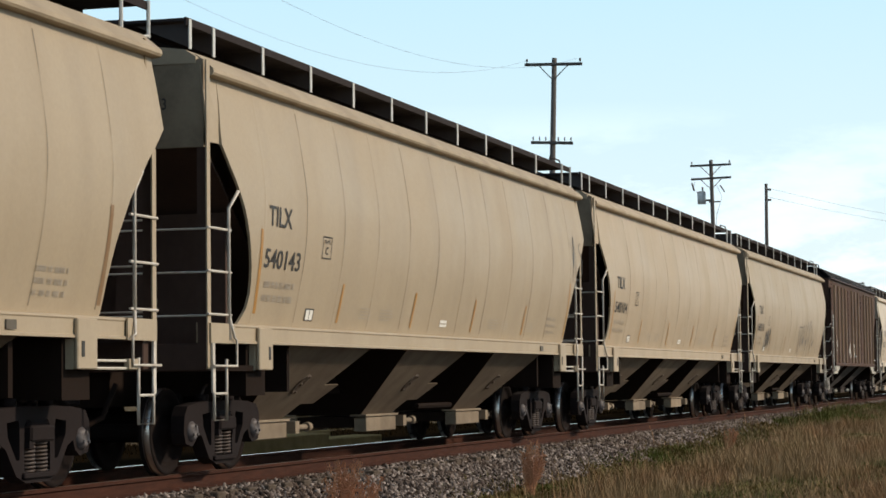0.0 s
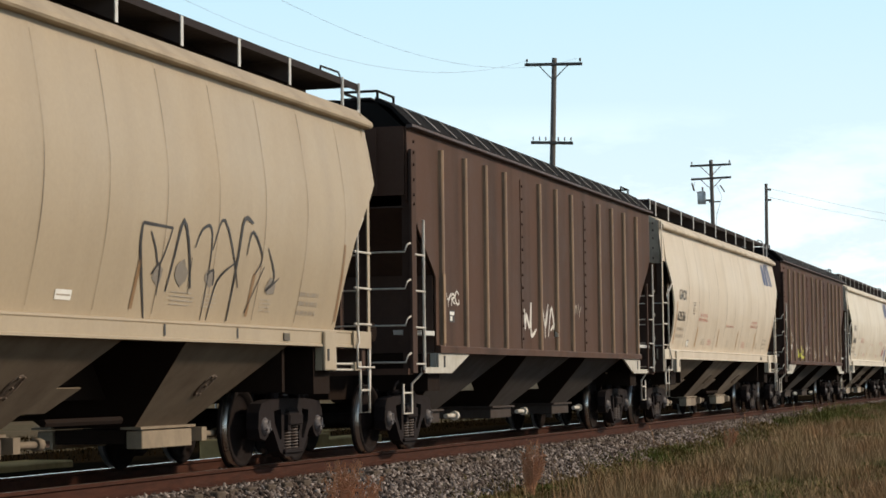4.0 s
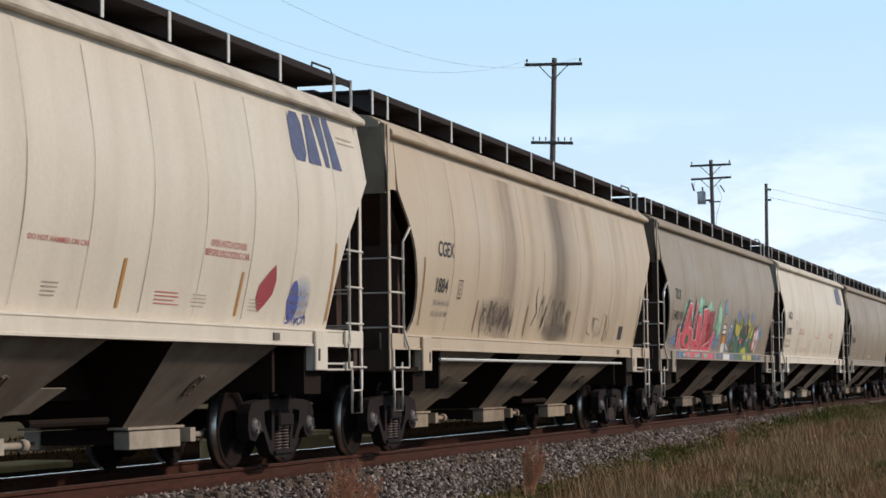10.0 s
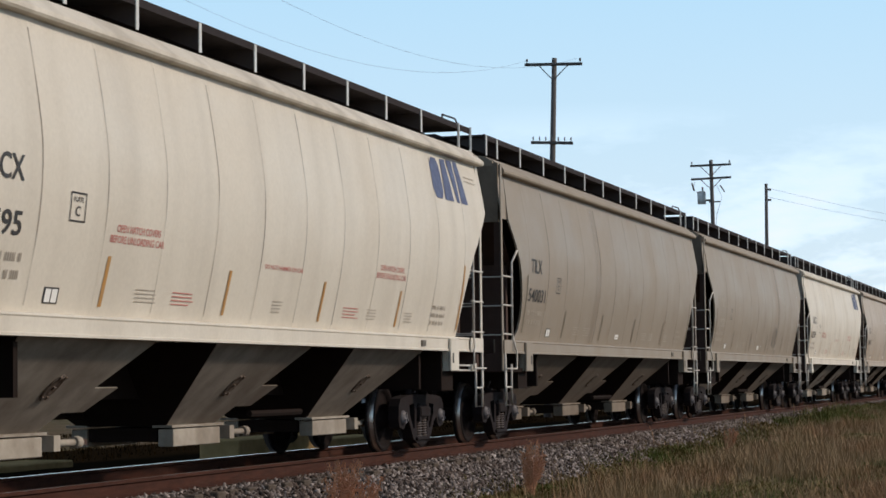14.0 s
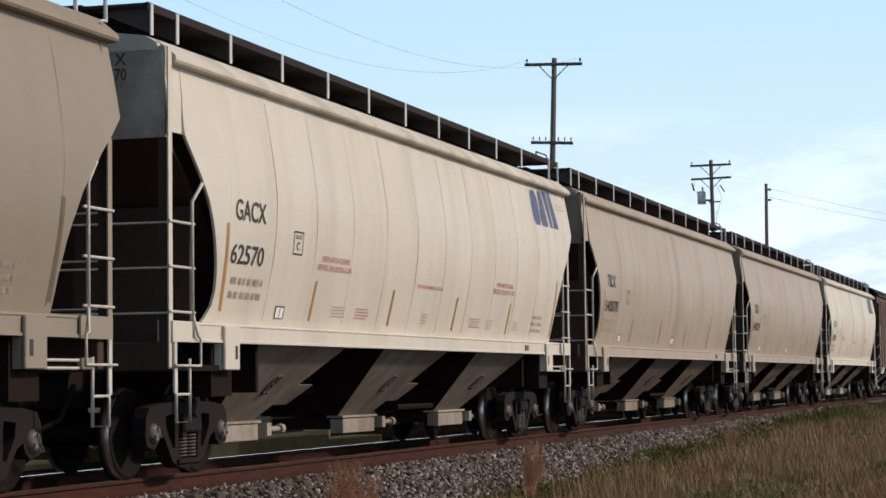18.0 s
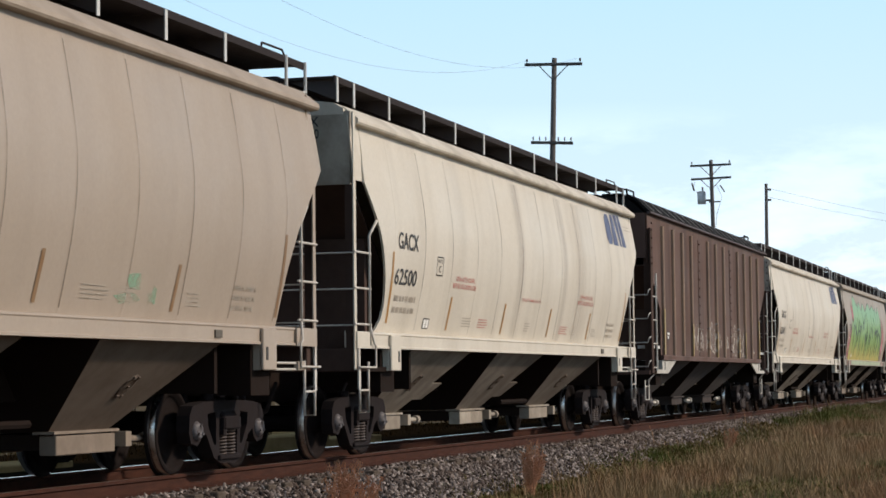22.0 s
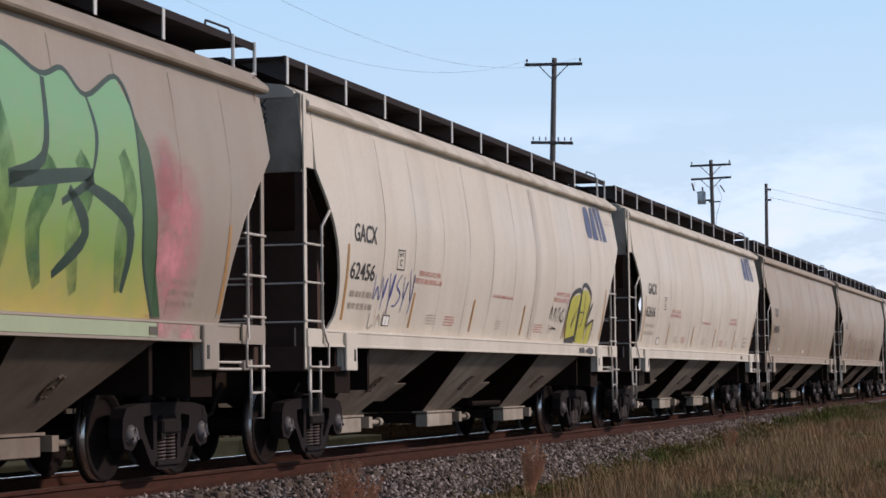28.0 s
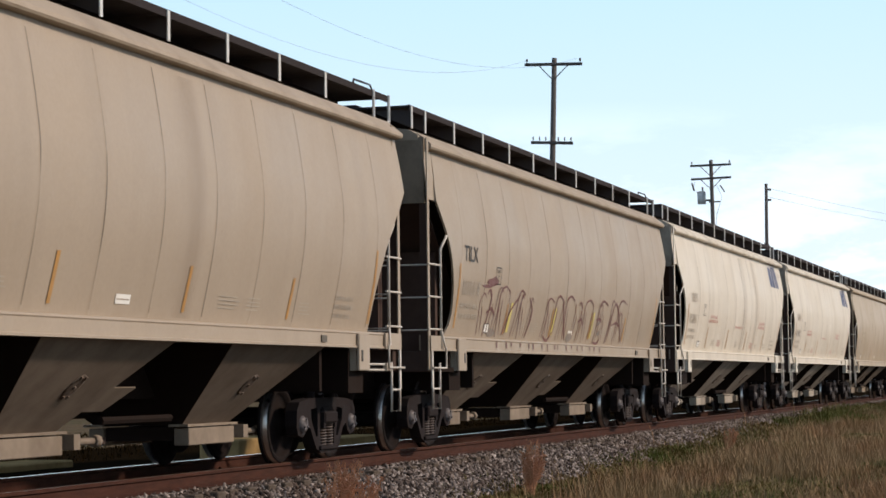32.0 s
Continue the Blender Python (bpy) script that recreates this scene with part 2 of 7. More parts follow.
# ---------------------------------------------------------------- lettering, made once
def text_mesh(words):
    """Letters of the built-in font, filled, scaled into a unit box."""
    curve = bpy.data.curves.new("letters", "FONT")
    curve.body = words
    curve.resolution_u = 3
    curve.offset = 0.012
    ob = bpy.data.objects.new("letters", curve)
    scene.collection.objects.link(ob)
    deps = bpy.context.evaluated_depsgraph_get()
    me = bpy.data.meshes.new_from_object(ob.evaluated_get(deps))
    bpy.data.objects.remove(ob)
    co = np.array([v.co[:2] for v in me.vertices])
    lo, hi = co.min(0), co.max(0)
    unit = (co - lo) / (hi - lo)
    faces = [tuple(p.vertices) for p in me.polygons]
    bpy.data.meshes.remove(me)
    return unit, faces


LETTERS = {}


def letters(words):
    if words not in LETTERS:
        LETTERS[words] = text_mesh(words)
    return LETTERS[words]


for words in ("TILX GACX CGEX 540143 540104 540131 62536 62486 1884 540118 62595 62570 540078 540129 62500 62641 62456 62616 540010 PLATE C X 540031 43 04 31 36 86 18 95 70 78 29 00 41 56 16 10").split():
    letters(words)
for words in ("OPEN HATCH COVERS", "BEFORE UNLOADING CAR", "DO NOT HAMMER ON CAR"):
    letters(words)

# ---------------------------------------------------------------- mesh helpers
def bm_new():
    return bmesh.new()


def box(bm, x0, x1, y0, y1, z0, z1, bevel=0.0):
    vs = [bm.verts.new((x, y, z)) for x in (x0, x1) for y in (y0, y1) for z in (z0, z1)]
    fs = [bm.faces.new([vs[i] for i in q]) for q in ((0, 1, 3, 2), (4, 6, 7, 5), (0, 4, 5, 1), (2, 3, 7, 6), (0, 2, 6, 4), (1, 5, 7, 3))]
    if bevel:
        es = {e for f in fs for e in f.edges}
        bmesh.ops.bevel(bm, geom=list(es), offset=bevel, segments=1, affect="EDGES")
    return bm


def tube(bm, a, b, r, n=8, r2=None, caps=True):
    a, b = Vector(a), Vector(b)
    q = (b - a).to_track_quat("Z", "Y")
    r2 = r if r2 is None else r2
    rings = []
    for p, rad in ((a, r), (b, r2)):
        rings.append([bm.verts.new(p + q @ Vector((rad * math.cos(2 * math.pi * i / n), rad * math.sin(2 * math.pi * i / n), 0))) for i in range(n)])
    for i in range(n):
        f = bm.faces.new((rings[0][i], rings[0][(i + 1) % n], rings[1][(i + 1) % n], rings[1][i]))
        f.smooth = n > 6
    if caps:
        bm.faces.new(rings[0][::-1])
        bm.faces.new(rings[1])
    return bm


def pipe(bm, pts, r, n=6):
    """A bent pipe: one tube along all the points."""
    pts = [Vector(p) for p in pts]
    rings = []
    for i, p in enumerate(pts):
        d = (pts[min(i + 1, len(pts) - 1)] - pts[max(i - 1, 0)]).normalized()
        q = d.to_track_quat("Z", "Y")
        u, w = q @ Vector((1, 0, 0)), q @ Vector((0, 1, 0))
        if rings:
            u = (last - d * last.dot(d)).normalized()
            w = d.cross(u)
        last = u
        rings.append([bm.verts.new(p + (u * math.cos(2 * math.pi * j / n) + w * math.sin(2 * math.pi * j / n)) * r) for j in range(n)])
    for a, b in zip(rings, rings[1:]):
        for j in range(n):
            bm.faces.new((a[j], a[(j + 1) % n], b[(j + 1) % n], b[j])).smooth = True
    bm.faces.new(rings[0][::-1])
    bm.faces.new(rings[-1])
    return bm


def prism(bm, poly, axis, a, b):
    """Extrude a 2D polygon along an axis from a to b."""
    def at(p, d):
        u, v = p
        return {"x": (d, u, v), "y": (u, d, v), "z": (u, v, d)}[axis]
    lo = [bm.verts.new(at(p, a)) for p in poly]
    hi = [bm.verts.new(at(p, b)) for p in poly]
    n = len(poly)
    fs = [bm.faces.new(lo[::-1]), bm.faces.new(hi)]
    for i in range(n):
        fs.append(bm.faces.new((lo[i], lo[(i + 1) % n], hi[(i + 1) % n], hi[i])))
    bmesh.ops.recalc_face_normals(bm, faces=fs)
    return bm


def plate(bm, quad, thick, inward):
    """A sheet of four or more corners, given a thickness along a vector."""
    d = Vector(inward).normalized() * thick
    lo = [bm.verts.new(p) for p in quad]
    hi = [bm.verts.new(Vector(p) + d) for p in quad]
    n = len(quad)
    fs = [bm.faces.new(lo), bm.faces.new(hi[::-1])]
    for i in range(n):
        fs.append(bm.faces.new((lo[(i + 1) % n], lo[i], hi[i], hi[(i + 1) % n])))
    bmesh.ops.recalc_face_normals(bm, faces=fs)
    return bm


def holed(bm, outer, holes, y0, y1):
    """A flat casting in the xz plane with holes through it."""
    es = []
    for loop in (outer, *holes):
        vs = [bm.verts.new((u, y0, v)) for u, v in loop]
        es += [bm.edges.new((vs[i], vs[(i + 1) % len(vs)])) for i in range(len(vs))]
    res = bmesh.ops.triangle_fill(bm, edges=es, use_beauty=True)
    faces = [g for g in res["geom"] if isinstance(g, bmesh.types.BMFace)]
    ext = bmesh.ops.extrude_face_region(bm, geom=faces)
    bmesh.ops.translate(bm, vec=(0, y1 - y0, 0), verts=[g for g in ext["geom"] if isinstance(g, bmesh.types.BMVert)])
    bmesh.ops.recalc_face_normals(bm, faces=bm.faces[:])
    return bm


def lathe(bm, profile, n=28, mats=None):
    """Turn (radius, y) points about the y axis."""
    rings = []
    for r, y in profile:
        rings.append([bm.verts.new((r * math.cos(2 * math.pi * i / n), y, r * math.sin(2 * math.pi * i / n))) for i in range(n)])
    for k in range(len(rings) - 1):
        for i in range(n):
            f = bm.faces.new((rings[k][i], rings[k + 1][i], rings[k + 1][(i + 1) % n], rings[k][(i + 1) % n]))
            f.smooth = True
            if mats:
                f.material_index = mats[k]
    bm.faces.new(rings[0])
    bm.faces.new(rings[-1][::-1])
    bmesh.ops.recalc_face_normals(bm, faces=bm.faces[:])
    return bm


def mesh_of(name, bm, material, sharp=40):
    me = bpy.data.meshes.new(name)
    bm.to_mesh(me)
    bm.free()
    for m in (material if isinstance(material, (list, tuple)) else [material]):
        me.materials.append(m)
    return me


def part(name, bm, material, parent, label="", at=None):
    me = bm if isinstance(bm, bpy.types.Mesh) else mesh_of(name, bm, material)
    ob = new(name, me)
    ob.parent = parent
    if at is not None:
        ob.matrix_basis = at
    if label:
        ob["label"] = label
    return ob


def thing(name, m, label, category, group="", kind=""):
    ob = new(name)
    ob.empty_display_size = 0.3
    ob.matrix_basis = m
    return tagged(ob, label, category, group, kind)


def solid(name, bm, material, label="", category="", group="", kind="", m=None):
    ob = new(name, mesh_of(name, bm, material))
    if m is not None:
        ob.matrix_basis = m
    return tagged(ob, label, category, group, kind)


# ---------------------------------------------------------------- ground and track
def height(x, y):
    """Ground level: a bank under the track and a slightly uneven meadow."""
    d = abs(y - TRACK_Y)
    bank = -0.205 if d < 1.15 else -0.205 - 0.40 * min(1.0, (d - 1.15) / 1.25)
    far = max(0.0, min(1.0, (d - 2.3) / 2.0))
    wave = 0.07 * math.sin(0.31 * x + 0.5 * y) + 0.05 * math.sin(0.13 * x - 0.9 * y + 1.0)
    fore = max(0.0, min(1.0, (5.5 - y) / 5.5)) if y < 5.5 else 0.0
    return bank + far * wave * 0.6 - 0.10 * fore


def axis_steps(stops):
    out = []
    for a, b, step in stops:
        n = max(1, round((b - a) / step))
        out += [a + (b - a) * i / n for i in range(n)]
    return out + [stops[-1][1]]


def build_ground():
    xs = axis_steps(((-2500, -60, 400), (-60, 5, 8), (5, 110, 1.2), (110, 400, 30), (400, 4000, 600)))
    ys = axis_steps(((-2500, -20, 400), (-20, 2, 2.5), (2, 7.4, 0.45), (7.4, 12.8, 0.15), (12.8, 24, 1.5), (24, 300, 40), (300, 4000, 600)))
    bm = bm_new()
    grid = [[bm.verts.new((x, y, height(x, y) if -60 < x < 400 and -20 < y < 24 else -0.62)) for y in ys] for x in xs]
    for i in range(len(xs) - 1):
        for j in range(len(ys) - 1):
            f = bm.faces.new((grid[i][j], grid[i + 1][j], grid[i + 1][j + 1], grid[i][j + 1]))
            f.smooth = True
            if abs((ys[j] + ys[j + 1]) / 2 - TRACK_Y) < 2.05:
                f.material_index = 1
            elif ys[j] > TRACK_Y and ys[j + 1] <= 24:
                # far strip takes the colour with the shadow painted in
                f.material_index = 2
    solid("ground", bm, [M_SOIL, M_GRAVEL, M_FARSHADE], "rough meadow with a gravel bank under the track", "ground", kind="structure")


build_ground()

RAIL_SECTION = ((-0.076, -0.172), (0.076, -0.172), (0.076, -0.160), (0.012, -0.140), (0.010, -0.045), (0.036, -0.034),
                (0.036, -0.008), (0.028, 0.0), (-0.028, 0.0), (-0.036, -0.008), (-0.036, -0.034), (-0.010, -0.045), (-0.012, -0.140), (-0.076, -0.160))


def build_track():
    for side in (-1, 1):
        rail = thing("rail", Matrix.Translation((0, TRACK_Y + side * 0.7535, 0)), "rusty steel rail with a polished running band", "rail", "rails of the track")
        x = -60.0
        while x < 420:
            step = 24.0 if x < 180 else 80.0
            bm = bm_new()
            prism(bm, RAIL_SECTION, "x", x, x + step - 0.008)
            bm.normal_update()
            for f in bm.faces:
                if f.normal.z > 0.95 and f.calc_center_median().z > -0.002:
                    f.material_index = 1
            part("rail_length", bm, [M_RAIL, M_RAILTOP if side > 0 else M_RAILTOP_DULL], rail)
            x += step
    bm = box(bm_new(), -0.115, 0.115, -1.3, 1.3, -0.34, -0.178, 0.012)
    first = None
    for i in range(150):
        m = pose(2.0 + i * 0.53 + random.uniform(-0.03, 0.03), TRACK_Y + random.uniform(-0.04, 0.04), random.uniform(-0.006, 0.004), 0, 0, random.uniform(-1, 1))
        if first is None:
            first = solid("railway_tie", bm, M_TIE, "weathered dark wooden tie half sunk in ballast", "railway tie", "ties of the track", m=m)
        else:
            copy_thing(first, m)


build_track()

# ---------------------------------------------------------------- hopper cars
SIDE = ((1.462, 4.10), (1.475, 4.00), (1.513, 3.80), (1.546, 3.60), (1.576, 3.40), (1.603, 3.20), (1.617, 3.05), (1.621, 2.95), (1.620, 2.80), (1.613, 2.65),
        (1.600, 2.50), (1.580, 2.35), (1.555, 2.20), (1.525, 2.05), (1.493, 1.90), (1.460, 1.75), (1.432, 1.63), (1.415, 1.56))
CUT_FRONT = ((4.3, 8.03), (3.86, 8.10), (3.43, 8.22), (3.2, 8.04), (3.0, 7.86), (2.8, 7.68), (2.6, 7.54), (2.4, 7.43), (2.2, 7.33), (2.0, 7.25), (1.84, 7.22), (1.70, 7.28), (1.56, 7.45))
CUT_REAR = ((4.3, 8.60), (3.40, 8.64), (3.26, 8.47), (3.05, 8.18), (2.85, 7.96), (2.65, 7.78), (2.4, 7.64), (2.2, 7.57), (1.9, 7.53), (1.56, 7.52))
SEAM0, SEAM = -7.075, 1.315


def table(pairs, z):
    """Linear reading of a falling (z, value) table."""
    for (z1, v1), (z0, v0) in zip(pairs, pairs[1:]):
        if z0 <= z <= z1:
            return v0 + (v1 - v0) * (z - z0) / (z1 - z0)
    return pairs[0][1] if z > pairs[0][0] else pairs[-1][1]


SIDE_Z = tuple((z, y) for y, z in SIDE)


def belly(z):
    return table(SIDE_Z, z)


def side_sheet(sign, length):
    """One curved side: plates lapped at the seams, cut back at both ends along the slope sheets."""
    bm = bm_new()
    k = length / 16.98
    us = []
    for i in range(12):
        u = SEAM0 + SEAM * i
        us += [(u - 0.05, 0.0), (u - 0.012, 0.0), (u + 0.002, 0.0028), (u + 0.020, 0.0), (u + 0.06, 0.0), (u + 0.4, -0.003), (u + 0.9, -0.003)]
    # a regular grid: the seam columns are held inside the cut ends
    grid = []
    for y, z in SIDE:
        lo, hi = -table(CUT_FRONT, z) * k, table(CUT_REAR, z) * k
        line = [(lo, 0.0)] + [(max(lo, min(hi, u)), b) for u, b in us] + [(hi, 0.0)]
        seen, verts = None, []
        for u, b in line:
            held = u <= lo or u >= hi
            if seen is not None and abs(u - seen) < 1e-4:
                verts.append(verts[-1])
            else:
                verts.append(bm.verts.new((u, sign * (y + (0.0 if held else b)), z)))
            seen = u
        grid.append(verts)
    twin = {}
    for line in grid:
        for v in line:
            if v not in twin:
                twin[v] = bm.verts.new((v.co.x, v.co.y - sign * 0.03, v.co.z))
    back = [[twin[v] for v in line] for line in grid]

    def face(vs):
        vs = list(dict.fromkeys(vs))
        if len(vs) > 2:
            bm.faces.new(vs).smooth = True

    n, m = len(grid), len(grid[0])
    for g in (grid, back):
        for i in range(n - 1):
            for j in range(m - 1):
                face((g[i][j], g[i + 1][j], g[i + 1][j + 1], g[i][j + 1]))
    for i in (0, n - 1):
        for j in range(m - 1):
            face((grid[i][j], grid[i][j + 1], back[i][j + 1], back[i][j]))
    for j in (0, m - 1):
        for i in range(n - 1):
            face((grid[i][j], grid[i + 1][j], back[i + 1][j], back[i][j]))
    bmesh.ops.recalc_face_normals(bm, faces=bm.faces[:])
    for e in bm.edges:
        e.smooth = e.calc_face_angle(0) < 0.6
    return bm


SIDEFRAME = ((-1.08, 0.44), (-1.06, 0.62), (-0.98, 0.72), (-0.72, 0.755), (-0.3, 0.77), (0.3, 0.77), (0.72, 0.755), (0.98, 0.72), (1.06, 0.62), (1.08, 0.44),
             (1.03, 0.33), (0.86, 0.30), (0.76, 0.36), (0.72, 0.45), (0.60, 0.40), (0.40, 0.16), (0.22, 0.095), (-0.22, 0.095), (-0.40, 0.16), (-0.60, 0.40),
             (-0.72, 0.45), (-0.76, 0.36), (-0.86, 0.30), (-1.03, 0.33))
WINDOW = ((-0.25, 0.20), (-0.25, 0.60), (-0.20, 0.65), (0.20, 0.65), (0.25, 0.60), (0.25, 0.20), (0.20, 0.17), (-0.20, 0.17))
LIGHT_L = ((-0.58, 0.63), (-0.36, 0.65), (-0.34, 0.58), (-0.34, 0.30), (-0.40, 0.30), (-0.56, 0.50))
LIGHT_R = tuple((-u, v) for u, v in LIGHT_L[::-1])


def coil(bm, r, z0, z1, turns, wire_r, n=66, k=5):
    """One unbroken coil."""
    rings = []
    for i in range(n + 1):
        a = 2 * math.pi * turns * i / n
        c, o = Vector((r * math.cos(a), r * math.sin(a), z0 + (z1 - z0) * i / n)), Vector((math.cos(a), math.sin(a), 0))
        rings.append([bm.verts.new(c + o * wire_r * math.cos(2 * math.pi * j / k) + Vector((0, 0, wire_r * math.sin(2 * math.pi * j / k)))) for j in range(k)])
    for p, q in zip(rings, rings[1:]):
        for j in range(k):
            bm.faces.new((p[j], p[(j + 1) % k], q[(j + 1) % k], q[j])).smooth = True
    bm.faces.new(rings[0])
    bm.faces.new(rings[-1][::-1])
    bmesh.ops.recalc_face_normals(bm, faces=bm.faces[:])
    return bm


def spring_mesh():
    return mesh_of("spring", coil(bm_new(), 0.095, 0.19, 0.45, 7.5, 0.0135, 84), M_SPRING)


def wheel_mesh():
    prof, mats = [], []
    for s in (1,):
        left = [(0.075, -0.98), (0.075, -0.87), (0.13, -0.86), (0.14, -0.80), (0.19, -0.785), (0.30, -0.745), (0.375, -0.765), (0.392, -0.808), (0.436, -0.812),
                (0.453, -0.798), (0.457, -0.742), (0.462, -0.722), (0.482, -0.700), (0.478, -0.685), (0.39, -0.683), (0.37, -0.71), (0.24, -0.70), (0.14, -0.66), (0.13, -0.63), (0.085, -0.62)]
    prof = left + [(r, -y) for r, y in left[::-1]]
    mats = [0] * (len(prof) - 1)
    for k, m in ((9, 2), (10, 1)):
        mats[k] = m
        mats[len(prof) - 2 - k] = m
    return mesh_of("wheelset", lathe(bm_new(), prof, 36, mats), [M_WHEEL, M_TREAD, M_RIM])


SPRING_ME, WHEEL_ME = spring_mesh(), wheel_mesh()
FRAME_ME = mesh_of("side_frame", holed(bm_new(), SIDEFRAME, (WINDOW, LIGHT_L, LIGHT_R), -0.075, 0.075), M_TRUCK)


def cap_mesh():
    bm = lathe(bm_new(), [(0.035, -0.055), (0.05, -0.07), (0.075, -0.07), (0.088, -0.045), (0.105, -0.03), (0.105, 0.07), (0.06, 0.075)], 18)
    for i in range(3):
        a = math.radians(90 + 120 * i)
        tube(bm, (0.06 * math.cos(a), -0.085, 0.06 * math.sin(a)), (0.06 * math.cos(a), -0.055, 0.06 * math.sin(a)), 0.017, 6)
    return mesh_of("bearing_cap", bm, M_CAP)


CAP_ME = cap_mesh()


def build_truck(car, x, flip):
    bm = box(bm_new(), -0.19, 0.19, -1.10, 1.10, 0.46, 0.66, 0.03)
    for s in (-1, 1):
        for dx in (-0.13, 0.13):
            tube(bm, (dx, s * 0.90, 0.66), (dx, s * 0.90, 0.80), 0.085, 10)
        box(bm, -0.30, 0.30, s * 0.62 - 0.1, s * 0.62 + 0.1, 0.62, 0.86, 0.03)
        tube(bm, (-0.36, s * 0.98, 0.74), (-0.36, s * 0.98, 0.84), 0.07, 9)
        tube(bm, (0.36, s * 0.98, 0.74), (0.36, s * 0.98, 0.84), 0.07, 9)
    truck = part("truck", bm, M_TRUCK, car, at=pose(x, 0, 0, 0, 0, 180 if flip else 0))
    for s in (-1, 1):
        part("side_frame", FRAME_ME, None, truck, at=pose(0, s * 1.0, 0))
        for dx in (-0.12, 0.12):
            part("spring", SPRING_ME, None, truck, at=pose(dx, s * 1.0, 0))
        bm = box(bm_new(), -0.30, 0.30, -0.11, 0.11, 0.135, 0.185, 0.01)
        part("spring_plank", bm, M_TRUCK, truck, at=pose(0, s * 1.0, 0))
        bm = box(bm_new(), -0.23, 0.23, -0.12, 0.12, 0.455, 0.60, 0.02)
        for dx in (-0.2, 0.2):
            box(bm, dx - 0.04, dx + 0.04, -0.10, 0.10, 0.40, 0.47)
        part("bolster_end", bm, M_TRUCK, truck, at=pose(0, s * 1.02, 0))
        if s < 0 or flip:
            bm = pipe(bm_new(), [(-0.42, s * 0.98, 0.80), (-0.34, s * 1.0, 0.92), (-0.10, s * 1.0, 0.99), (0.08, s * 1.0, 0.97), (0.14, s * 1.0, 0.80)], 0.017)
            part("brake_hose", bm, M_SPRING, truck)
            bm = pipe(bm_new(), [(0.20, s * 0.96, 0.78), (0.20, s * 0.96, 1.06), (0.26, s * 0.96, 1.08), (0.44, s * 0.96, 1.07)], 0.014)
            part("brake_lever", bm, M_GRAB, truck)
        for e in (-1, 1):
            part("bearing_cap", CAP_ME, None, truck, at=pose(e * 0.889, s * 1.055, 0.457, 0, 0, 0 if s < 0 else 180))
    for e in (-1, 1):
        part("wheelset", WHEEL_ME, None, truck, at=pose(e * 0.889, 0, 0.457))
        bm = box(bm_new(), e * 0.40 - 0.05, e * 0.40 + 0.05, -0.85, 0.85, 0.33, 0.43, 0.015)
        for s in (-1, 1):
            box(bm, e * 0.41 - 0.035, e * 0.41 + 0.035, s * 0.75 - 0.06, s * 0.75 + 0.06, 0.30, 0.62)
        part("brake_beam", bm, M_TRUCK, truck)
    return truck


WHEELS = {}


def ladder(car, x, s, inner, top, kind="hopper"):
    """Corner ladder: the corner post is one stile, a bent pipe the other; rungs between, stirrup below."""
    y = s * 1.56
    d = inner
    bm = pipe(bm_new(), [(x + d * (0.64 if d > 0 else 0.44), s * 1.615, 2.95), (x + d * 0.50, y, 2.76), (x + d * 0.50, y, 1.40)], 0.019)
    lad = part("ladder", bm, M_GRAB, car)
    for z in (2.535, 2.095, 1.655):
        part("rung", tube(bm_new(), (x - d * 0.05, y - s * 0.01, z), (x + d * 0.58, y - s * 0.01, z), 0.014, 6), M_GRAB, lad)
    bm = pipe(bm_new(), [(x + d * 0.50, y, 1.66), (x + d * 0.56, s * 1.595, 1.42), (x + d * 0.62, s * 1.595, 1.40), (x + d * 0.62, s * 1.595, 1.13), (x - d * 0.02, s * 1.595, 1.13)], 0.014)
    part("grab_iron", bm, M_GRAB, lad)
    bm = pipe(bm_new(), [(x + d * 0.08, y, 1.12), (x + d * 0.08, y, 0.58), (x + d * 0.42, y, 0.58), (x + d * 0.42, y, 1.20)], 0.016)
    box(bm, x + d * 0.06 - 0.03, x + d * 0.06 + 0.03, y - 0.01, y + 0.01, 0.86, 1.36)
    step = part("sill_step", bm, M_GRAB, lad)
    part("tread", tube(bm_new(), (x + d * 0.08, y, 0.85), (x + d * 0.42, y, 0.85), 0.014, 6), M_GRAB, lad)
    return lad


